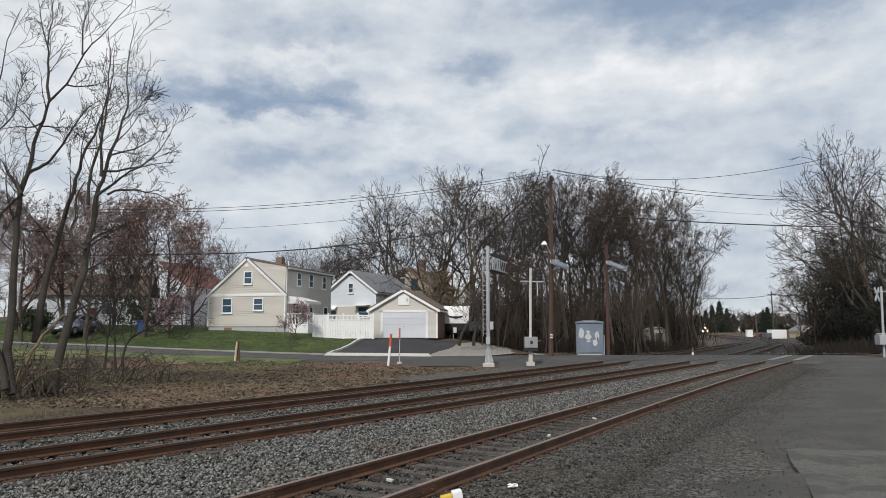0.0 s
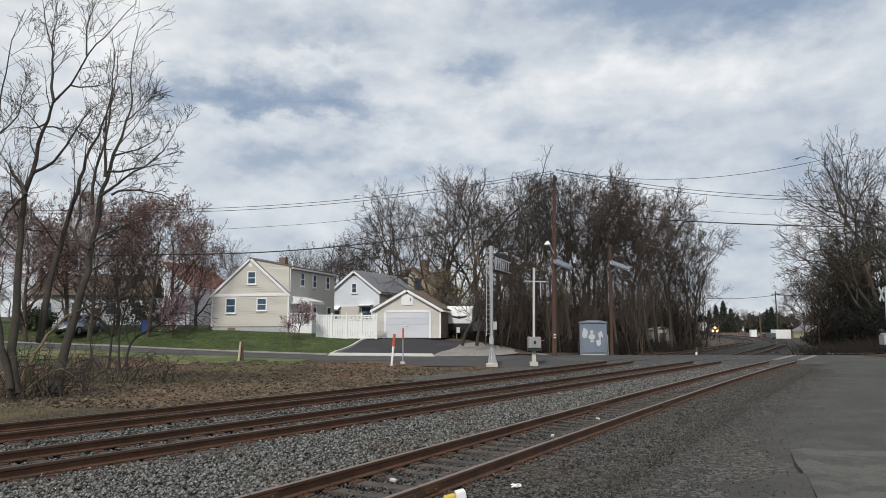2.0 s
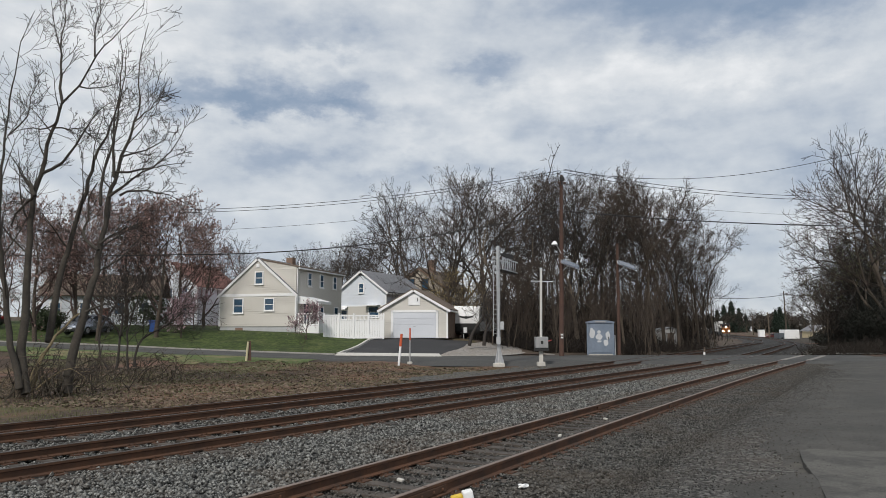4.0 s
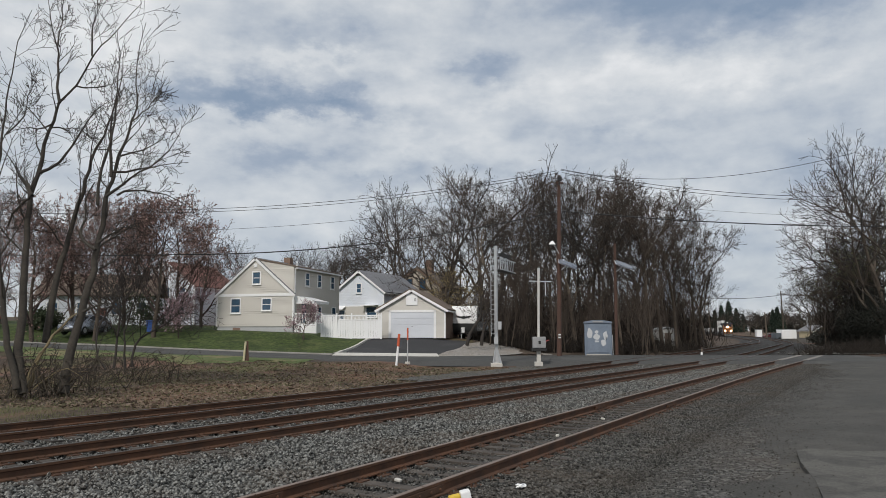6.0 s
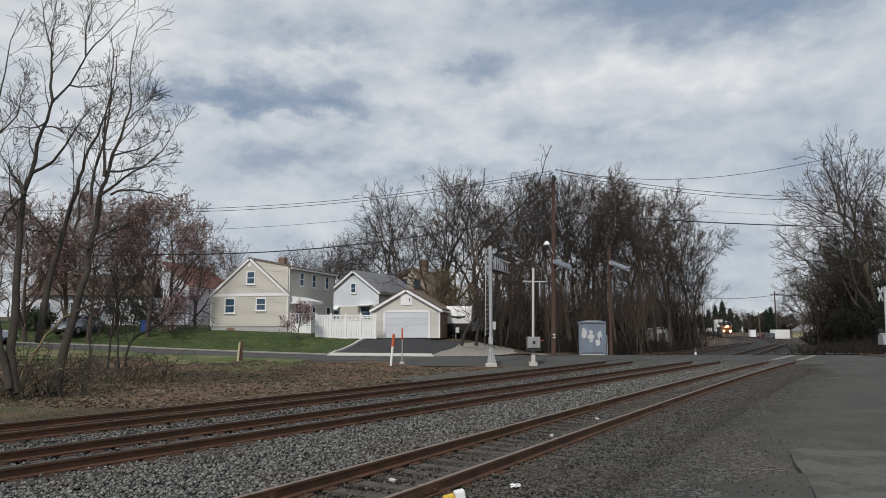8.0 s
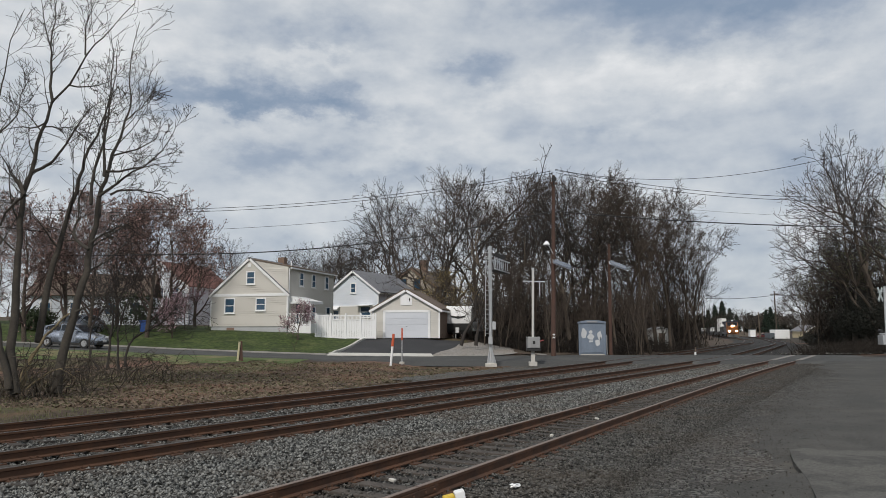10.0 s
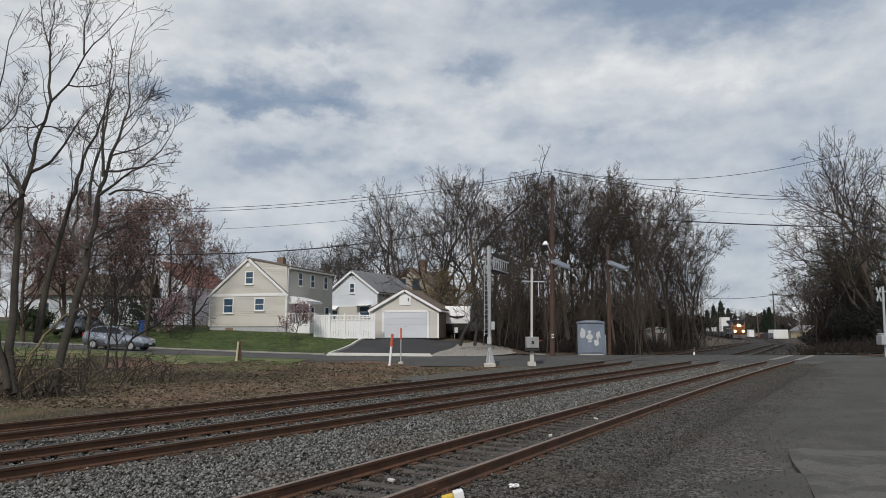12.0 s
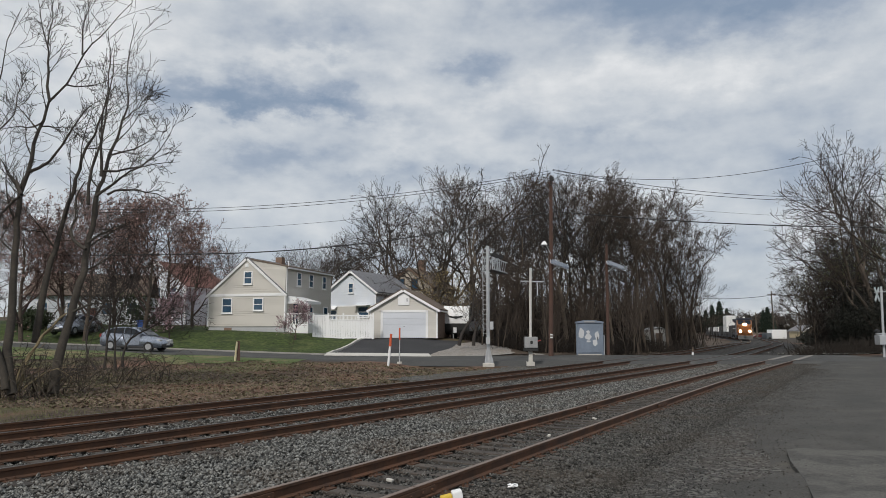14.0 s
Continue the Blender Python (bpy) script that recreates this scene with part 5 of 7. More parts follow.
for pts, r in ((((972, 303), (660, 348), (200, 371)), 0.022), (((974, 307), (660, 353), (200, 376)), 0.022), (((974, 340), (660, 385), (200, 409)), 0.014),
               (((974, 374), (700, 424), (300, 450)), 0.05), (((300, 450), (100, 452), (-300, 440)), 0.045), (((200, 371), (0, 371), (-300, 352)), 0.022), (((200, 376), (0, 376), (-300, 357)), 0.022)):
    wire("wire", [spot(x, y, 58.6 + (974 - x) * 0.004) for x, y in pts], r, "black overhead wire along the street")
for pts, r in ((((978, 300), (1220, 337), (1700, 338)), 0.022), (((980, 306), (1220, 343), (1700, 345)), 0.022), (((980, 374), (1230, 393), (1700, 401)), 0.045), (((980, 345), (1250, 374), (1700, 384)), 0.010)):
    wire("wire", [spot(x, y, 58.6) for x, y in pts], r, "black overhead wire across the tracks")
wire("wire", [spot(978, 302, 58.6), spot(1150, 318, 58.0), spot(1500, 271, 50)], 0.02, "thin wire rising across the tracks")


# ---- woods ----
rng = random.Random(11)
WOOD = [forked_tree(s, tall, r, clear, 6, limbs, 0.17, (22, 46), 0.0135, 0.05, 1 + s % 2, trunk_mat="bark" if s % 2 else "bark_pale", twig_mat="twig" if s % 2 else "twig_dark")
        for s, tall, r, clear, limbs in ((1, 15.0, 0.2, 0.42, 2), (2, 16.0, 0.22, 0.36, 3), (3, 14.0, 0.16, 0.46, 2), (4, 15.5, 0.19, 0.34, 3), (5, 13.0, 0.15, 0.44, 2), (6, 15.0, 0.18, 0.38, 2))]
BROAD = forked_tree(21, 12.5, 0.3, 0.2, 7, 4, 0.22, (35, 60), 0.013, 0.035, 1, trunk_mat="bark", twig_mat="twig_dark")
BROAD_2 = forked_tree(22, 13.0, 0.28, 0.24, 7, 3, 0.21, (30, 54), 0.013, 0.04, 1, trunk_mat="bark", twig_mat="twig")
SAPLING = [tree_meshes(s, 6.5, 0.06, 3, kids=(9, 6, 4), thin=0.011, spread_deg=(25, 50), up=0.1, shrink=(0.35, 0.6), first=0.15, trunk_mat="bark", twig_mat="twig") for s in (31, 32, 33)]
GOLD = tree_meshes(41, 6.0, 0.1, 3, buds="bud_gold", bud_size=0.05, bud_rate=2, kids=(12, 8, 5), thin=0.011, spread_deg=(30, 55), shrink=(0.5, 0.75), first=0.12)
GREENISH = tree_meshes(42, 12.0, 0.2, 4, buds="bud_green", bud_size=0.06, bud_rate=1, kids=(10, 7, 5, 3), thin=0.013, spread_deg=(28, 52), twig_mat="twig_dark")


TALL = {}


def put_tree(meshes, px, Y, scale, label, group="trees of the wood", squash=1.0, top=None):
    """Plants a tree ahead in the direction px; top: the height to which it reaches, as a direction too."""
    p = spot(px, 590, Y)
    z = height(p.x, Y) - 0.05
    if top is not None:
        if meshes[1] not in TALL:
            TALL[meshes[1]] = max(v.co.z for v in meshes[1].vertices)
        scale = (spot(px, top, Y).z - z) / TALL[meshes[1]]
    m = Matrix.LocRotScale((p.x, Y, z), Euler((0, 0, rng.uniform(0, 6.28))), (scale * squash, scale * squash, scale))
    return plant(meshes, m, label, group=group)


WOOD_LABEL = "bare tall tree in the wood beside the railway"
TOP_X = [640, 680, 760, 850, 900, 950, 985, 1020, 1060, 1100, 1150, 1190, 1215, 1240, 1262, 1280]
TOP_Y = [395, 325, 292, 286, 300, 288, 277, 305, 312, 320, 320, 335, 372, 385, 430, 490]
for i, (px, Y) in enumerate(((842, 80), (872, 72), (898, 84), (921, 72), (940, 88), (962, 76), (986, 84), (1004, 72), (1026, 82), (1046, 74), (1068, 88),
                             (1086, 73), (1108, 80), (1128, 88), (1146, 76), (1164, 90), (1182, 82), (1198, 94), (1216, 88), (1234, 100), (860, 98), (960, 104), (1060, 106), (1150, 104),
                             (910, 96), (1012, 100), (1036, 92), (1098, 96), (1120, 78), (1137, 98), (1156, 84), (1172, 98), (1190, 86), (1206, 100), (1222, 92), (1244, 108), (1030, 78), (980, 78))):
    put_tree(WOOD[i % 6], px, Y, 1, WOOD_LABEL, top=float(np.interp(px, TOP_X, TOP_Y)) + (0, 28, 10, 45, 5, 60)[i % 6], squash=(0.95, 1.1, 1.0)[i % 3] * (0.85 if px > 1195 else 1.0))
for px, Y, top in ((768, 88, 286), (842, 86, 282), (716, 104, 312)):
    put_tree(BROAD if px < 800 else BROAD_2, px, Y, 1, "large spreading bare tree behind the garage", "", top=top)
for i in range(64):
    px = rng.uniform(840, 1205)
    Y = rng.uniform(66, 78) if px < 1140 else rng.uniform(86, 102)
    put_tree(rng.choice(SAPLING), px, Y, rng.uniform(0.6, 1.3), "thin bare sapling in the undergrowth", "saplings")
for px, Y, s in ((792, 76, 0.9), (822, 72, 0.7), (775, 82, 0.9)):
    put_tree(GOLD, px, Y, s, "small tree with yellowish buds beside the yard", "")
# trees behind the houses
for px, Y, top in ((418, 118, 412), (560, 118, 412), (595, 112, 402), (630, 124, 420), (655, 118, 430), (500, 130, 432), (690, 125, 350), (530, 140, 428)):
    put_tree(BROAD_2 if int(px) % 2 else BROAD, px, Y, 1, "bare tree behind the houses", "trees behind the houses", top=top)
# trees on the right-hand side
for px, Y, top, k in ((1555, 78, 212, 0), (1620, 74, 190, 1), (1515, 92, 330, 1), (1484, 104, 420, 0), (1452, 118, 455, 1), (1660, 80, 200, 1), (1530, 100, 380, 0), (1500, 112, 420, 1), (1560, 96, 340, 0), (1590, 88, 330, 1), (1545, 110, 400, 1), (1432, 140, 475, 0), (1418, 165, 500, 1)):
    put_tree(BROAD if k == 0 else BROAD_2, px, Y, 1, "bare spreading tree beside the far lot", "trees beside the lot", 0.85, top=top)
for px, Y, top in ((1497, 86, 400), (1464, 100, 445), (1530, 82, 400), (1440, 118, 470)):
    put_tree(GREENISH, px, Y, 1, "tree with greenish buds beside the far lot", "trees beside the lot", top=top)
for i in range(8):
    put_tree(rng.choice(SAPLING), rng.uniform(1440, 1600), rng.uniform(84, 100), rng.uniform(0.7, 1.2), "thin bare sapling in the undergrowth", "saplings")


def leaf_heap(name, seed, spots, size, count, mat, label, category, kind="stuff"):
    """A dense mass of small leaves over rounded clumps; spots are (place, radii)."""
    g = np.random.default_rng(seed)
    V, Fc = [], []
    for c, rad in spots:
        d = g.normal(0, 1, (count, 3))
        d /= np.linalg.norm(d, axis=1)[:, None]
        P = np.array(c) + d * np.array(rad) * (g.uniform(0.25, 1, count) ** 0.4)[:, None] * (1 + 0.25 * np.sin(d[:, :1] * 7 + d[:, 2:] * 5))
        A, B = g.normal(0, size, (count, 3)), g.normal(0, size, (count, 3))
        o = len(V)
        V += list(np.stack([P - A, P + B, P + A, P - B], 1).reshape(-1, 3))
        Fc += [(o + 4 * i, o + 4 * i + 1, o + 4 * i + 2, o + 4 * i + 3) for i in range(count)]
    return tagged(new(name, mesh_of(name, V, Fc, M[mat])), label, category, kind=kind)


def ground_spot(px, Y, up=0.0):
    p = spot(px, 590, Y)
    return (p.x, Y, height(p.x, Y) + up)


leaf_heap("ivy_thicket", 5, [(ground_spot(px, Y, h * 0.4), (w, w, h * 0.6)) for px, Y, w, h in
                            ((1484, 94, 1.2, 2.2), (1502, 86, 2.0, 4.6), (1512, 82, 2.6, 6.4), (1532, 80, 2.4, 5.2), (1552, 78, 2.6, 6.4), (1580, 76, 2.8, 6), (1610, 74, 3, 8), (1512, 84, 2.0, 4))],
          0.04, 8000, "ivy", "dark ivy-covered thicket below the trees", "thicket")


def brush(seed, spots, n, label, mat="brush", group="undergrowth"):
    """A clump of crowded bare shoots; spots are (place, spread, height)."""
    g = np.random.default_rng(seed)
    lines = []
    for c, w, h in spots:
        for i in range(n):
            p = np.array(c) + np.array([g.normal(0, w), g.normal(0, w * 0.7), -0.1])
            d = np.array([g.normal(0, 0.28), g.normal(0, 0.28), 1.0])
            ln = h * g.uniform(0.35, 1.0)
            q = p + d * ln * 0.5 + g.normal(0, 0.12, 3)
            e = q + d * ln * 0.5 + g.normal(0, 0.3, 3)
            lines.append(([p, q, e], [0.022, 0.017, 0.010]))
            for k in range(3):
                s0 = p + (e - p) * g.uniform(0.3, 0.95)
                lines.append(([s0, s0 + g.normal(0, 0.35, 3) + np.array([0, 0, 0.35])], [0.013, 0.009]))
    v, f = tubes(lines, 3)
    return tagged(new("undergrowth", mesh_of("undergrowth", v, f, M[mat])), label, "undergrowth", group, kind="stuff")


# these shoots fill the gaps in the wood with painted-in darkness
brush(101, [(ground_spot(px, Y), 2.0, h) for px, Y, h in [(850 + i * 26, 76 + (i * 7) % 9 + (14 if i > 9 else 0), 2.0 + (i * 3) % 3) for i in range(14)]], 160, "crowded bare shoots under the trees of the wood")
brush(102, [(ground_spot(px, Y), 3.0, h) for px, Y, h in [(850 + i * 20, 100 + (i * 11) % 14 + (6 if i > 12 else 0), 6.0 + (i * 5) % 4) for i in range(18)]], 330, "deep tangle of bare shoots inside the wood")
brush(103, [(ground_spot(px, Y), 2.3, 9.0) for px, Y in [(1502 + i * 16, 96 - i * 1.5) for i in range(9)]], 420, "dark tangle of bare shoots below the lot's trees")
brush(105, [(ground_spot(px, Y), 1.2, 0.55) for px, Y in [(1440 + i * 14, 63.5 + (i * 5) % 4) for i in range(11)]], 110, "low dead weeds beyond the crossing")
brush(104, [(ground_spot(px, Y), 1.6, 1.3) for px, Y in [(880 + i * 21, 68 + (i * 3) % 4 + (12 if i > 10 else 0) + (8 if i > 14 else 0)) for i in range(16)]], 120, "low brown brush along the edge of the wood")


# ---- the left-hand street trees and shrubs ----
REDBUD = tree_meshes(51, 9.0, 0.2, 4, buds="bud_red", bud_size=0.045, bud_rate=2, kids=(12, 7, 5, 3), thin=0.010, spread_deg=(30, 58), shrink=(0.5, 0.75), first=0.15, twig_mat="twig_red")
PINK = tree_meshes(52, 4.2, 0.1, 3, buds="blossom", bud_size=0.045, bud_rate=4, kids=(12, 9, 6), thin=0.008, spread_deg=(30, 60), shrink=(0.5, 0.8), first=0.15, twig_mat="twig_red")
for px, Y, s in ((255, 64, 1.05), (300, 72, 1.05), (200, 70, 1.05), (150, 62, 0.95), (340, 80, 0.95), (75, 84, 1.0), (235, 84, 1.2), (-20, 70, 1.0), (38, 60, 1.0), (105, 66, 1.1)):
    put_tree(REDBUD, px, Y, s, "tree with reddish spring buds on the lawn", "budding trees")
for px, Y, s in ((300, 64, 0.72), (322, 68, 0.7)):
    put_tree(PINK, px, Y, s, "small pink blossom tree on the lawn", "blossom trees")
put_tree(PINK, 523, 63.5, 0.62, "small purple-pink ornamental tree by the porch", "")
put_tree(SAPLING[0], 517, 58.5, 0.2, "tiny young sapling on the lawn", "")
leaf_heap("hedge", 8, [(ground_spot(45, 66, 0.9), (1.3, 1.2, 1.1)), (ground_spot(65, 68, 0.6), (1.2, 1.1, 0.9)), (ground_spot(265, 78, 1.4), (2.2, 1.5, 1.8)), (ground_spot(225, 76, 1.6), (2.0, 1.5, 2.1))],
          0.06, 1800, "bush", "dark evergreen bushes before the white house", "bush")


def stem_tree(name, seed, stems, label, last=3, side_kids=10, thin=0.008, reach=0.42, bark="bark_near"):
    """A many-stemmed tree: each main stem is a bent line, with its boughs grown from it."""
    g = np.random.default_rng(seed)
    out = []
    for line, r0, r1 in stems:
        P = spline([tuple(p) for p in line], 0.5)
        n = len(P)
        P[1:] += g.normal(0, 0.025, (n - 1, 3))
        R = r1 + (r0 - r1) * (1 - np.linspace(0, 1, n)) ** 1.35
        out.append((0, P, R))
        total = float(np.linalg.norm(np.diff(P, axis=0), axis=1).sum())
        for k in range(side_kids):
            t = 0.22 + 0.77 * (k + g.uniform(0, 0.9)) / side_kids
            i = min(int(t * (n - 1)), n - 2)
            ax = P[i + 1] - P[i]
            ax /= np.linalg.norm(ax)
            sd = np.cross(ax, g.normal(0, 1, 3))
            sd /= np.linalg.norm(sd)
            a = radians(g.uniform(25, 60))
            branch_lines(g, P[i], ax * math.cos(a) + sd * math.sin(a), min(max(total * reach * (1.1 - 0.75 * t), 0.75), 2.6) * g.uniform(0.7, 1.2), min(max(R[i] * 0.45, thin), 0.035), 1, last, out,
                         up=0.07, kids=(0, 4, 2, 0), first=0.25, spread_deg=(30, 60), shrink=(0.5, 0.8), bend=0.13, thin=thin)
    th = thing(name, pose(0, 0, 0), label, "tree")
    base = Vector(out[0][1][0])
    th.matrix_basis = Matrix.Translation(base)
    sh = np.array(base)
    for lv, p, r in out:
        if lv == 0:
            v, f = tubes([(p - sh, r)], 10)
            part("trunk", mesh_of("trunk", v, f, M[bark], True), None, th)
    for lv, p, r in out:
        if lv == 1:
            v, f = tubes([(p - sh, r)], 5)
            part("bough", mesh_of("bough", v, f, M[bark], True), None, th)
    v2, f2 = tubes([(p - sh, r) for lv, p, r in out if lv > 1], 3)
    part("crown", mesh_of("crown", v2, f2, M["twig_dark"], True), None, th)


def rise(Y, *pts):
    """A line of places at the distance Y, in the directions given."""
    return [spot(x, y, Y + 0.25 * i) for i, (x, y) in enumerate(pts)]


stem_tree("street_tree", 61, [(rise(24.6, (22, 698), (15, 620), (22, 510), (30, 420), (36, 345), (50, 305), (62, 255), (76, 212), (88, 180), (116, 148), (150, 95), (176, 66), (202, 38), (235, 2)), 0.16, 0.011),
                              (rise(25.6, (88, 180), (85, 130), (86, 92), (78, 60), (68, -5)), 0.055, 0.01),
                              (rise(25.5, (84, 82), (92, 35), (97, -10)), 0.03, 0.008),
                              (rise(25.8, (146, 97), (147, 45), (166, -5)), 0.035, 0.009),
                              (rise(25.6, (116, 150), (150, 154), (186, 144), (215, 120)), 0.03, 0.008),
                              (rise(25.2, (50, 305), (90, 284), (130, 226), (152, 196), (184, 172)), 0.06, 0.009),
                              (rise(25.3, (74, 218), (48, 226), (20, 226), (-6, 236)), 0.035, 0.009),
                              (rise(25.3, (74, 224), (100, 226), (126, 228), (146, 246)), 0.03, 0.008),
                              (rise(24.8, (38, 345), (28, 325), (19, 311)), 0.07, 0.045),
                              (rise(24.8, (34, 350), (18, 362), (-6, 398)), 0.05, 0.03),
                              (rise(24.4, (10, 690), (-12, 560), (-26, 400), (-16, 250), (2, 130), (20, 50), (40, 15)), 0.12, 0.01),
                              (rise(25.0, (-8, 236), (24, 204), (31, 170), (46, 140)), 0.03, 0.008)],
          "many-stemmed bare tree with pale bark among brambles", side_kids=9, reach=0.3)
stem_tree("street_tree", 62, [(rise(25.6, (95, 697), (106, 630), (120, 580), (132, 530), (149, 480), (153, 440), (165, 400), (169, 350), (181, 318), (196, 275), (206, 245), (217, 214), (227, 190), (226, 130), (232, 80), (241, 38)), 0.17, 0.011),
                              (rise(25.9, (62, 606), (75, 540), (84, 480), (98, 440), (112, 390), (130, 338), (141, 300), (152, 262), (168, 236), (182, 200), (190, 158), (196, 108), (190, 50)), 0.13, 0.01),
                              (rise(25.7, (156, 362), (164, 300), (178, 252), (184, 196), (206, 150), (226, 190)), 0.06, 0.012),
                              (rise(25.8, (180, 312), (182, 240), (189, 188), (200, 130), (203, 70)), 0.06, 0.009),
                              (rise(25.7, (152, 442), (131, 426), (122, 406), (135, 390), (136, 350), (150, 320)), 0.065, 0.02),
                              (rise(25.9, (169, 348), (200, 326), (231, 304), (270, 291), (318, 286)), 0.06, 0.009),
                              (rise(25.9, (190, 345), (221, 335), (260, 340), (292, 350), (330, 372)), 0.045, 0.008),
                              (rise(25.8, (182, 303), (230, 300), (262, 286), (300, 240), (308, 210)), 0.045, 0.008),
                              (rise(25.9, (196, 275), (240, 262), (270, 244), (280, 214)), 0.035, 0.008),
                              (rise(25.7, (154, 431), (180, 417), (200, 405), (225, 396)), 0.05, 0.01),
                              (rise(25.6, (128, 553), (150, 541), (180, 536), (217, 524)), 0.05, 0.012),
                              (rise(25.8, (216, 214), (238, 198), (252, 182), (266, 160)), 0.03, 0.008)],
          "leaning bare tree with ridged bark among brambles", side_kids=9, reach=0.3)
stem_tree("street_tree", 63, [(rise(25.0, (30, 693), (42, 650), (62, 612), (92, 578), (118, 555)), 0.075, 0.03),
                              (rise(24.6, (24, 697), (33, 660), (52, 628), (80, 590)), 0.05, 0.015),
                              (rise(24.9, (40, 690), (66, 668), (100, 655), (128, 668)), 0.03, 0.012)], "low curving stems with yellowish bark", side_kids=4, reach=0.4, bark="bark_gold")


def brambles():
    """Arching canes round the foot of the trees."""
    g = np.random.default_rng(71)
    for k, (px, Y, n, w) in enumerate(((60, 25.4, 46, 1.1), (130, 28, 22, 1.4), (215, 33, 34, 1.6), (170, 34, 30, 1.6), (290, 33, 10, 1.3), (0, 25, 24, 1.0))):
        c = np.array(ground_spot(px, Y))
        lines = []
        for i in range(n):
            p = c + np.array([g.normal(0, w * 0.6), g.normal(0, 0.8), 0.0])
            p[2] = height(p[0], p[1]) - 0.05
            a, ln = g.uniform(0, 6.28), g.uniform(0.8, 2.6)
            rise_ = g.uniform(0.5, 1.9)
            q = [p + np.array([math.cos(a) * ln * t, math.sin(a) * ln * t * 0.7, rise_ * 4 * t * (1 - t) * (0.6 + 0.4 * t) + 0.02]) + g.normal(0, 0.05, 3) * (t > 0) for t in np.linspace(0, g.uniform(0.55, 1.0), 7)]
            lines.append((q, np.linspace(g.uniform(0.012, 0.028), 0.007, 7)))
            for j in range(4):
                s = q[int(g.integers(2, 7))]
                d = g.normal(0, 0.22, 3)
                lines.append(([s, s + d, s + d * 1.8 + np.array([0, 0, -0.06])], [0.007, 0.006, 0.004]))
        v, f = tubes(lines, 4)
        tagged(new("brambles", mesh_of("brambles", v, f, M["cane"], True)), "tangled bare bramble canes under the trees", "brambles", "bramble thickets", kind="stuff")


brambles()
stem_tree("shrub", 64, [(rise(33.5, (216, 650), (222, 612), (245, 590), (272, 578), (300, 556), (332, 556), (352, 574)), 0.06, 0.012), (rise(33.0, (184, 655), (190, 600), (196, 540), (186, 500), (174, 520)), 0.06, 0.014),
                        (rise(33.0, (170, 655), (152, 610), (166, 560), (202, 520), (232, 500)), 0.045, 0.012), (rise(33.2, (205, 655), (204, 610), (214, 550), (240, 480), (262, 440)), 0.05, 0.012)],
          "dark arching shrub stems beside the street", side_kids=20, reach=0.5, bark="twig_dark")


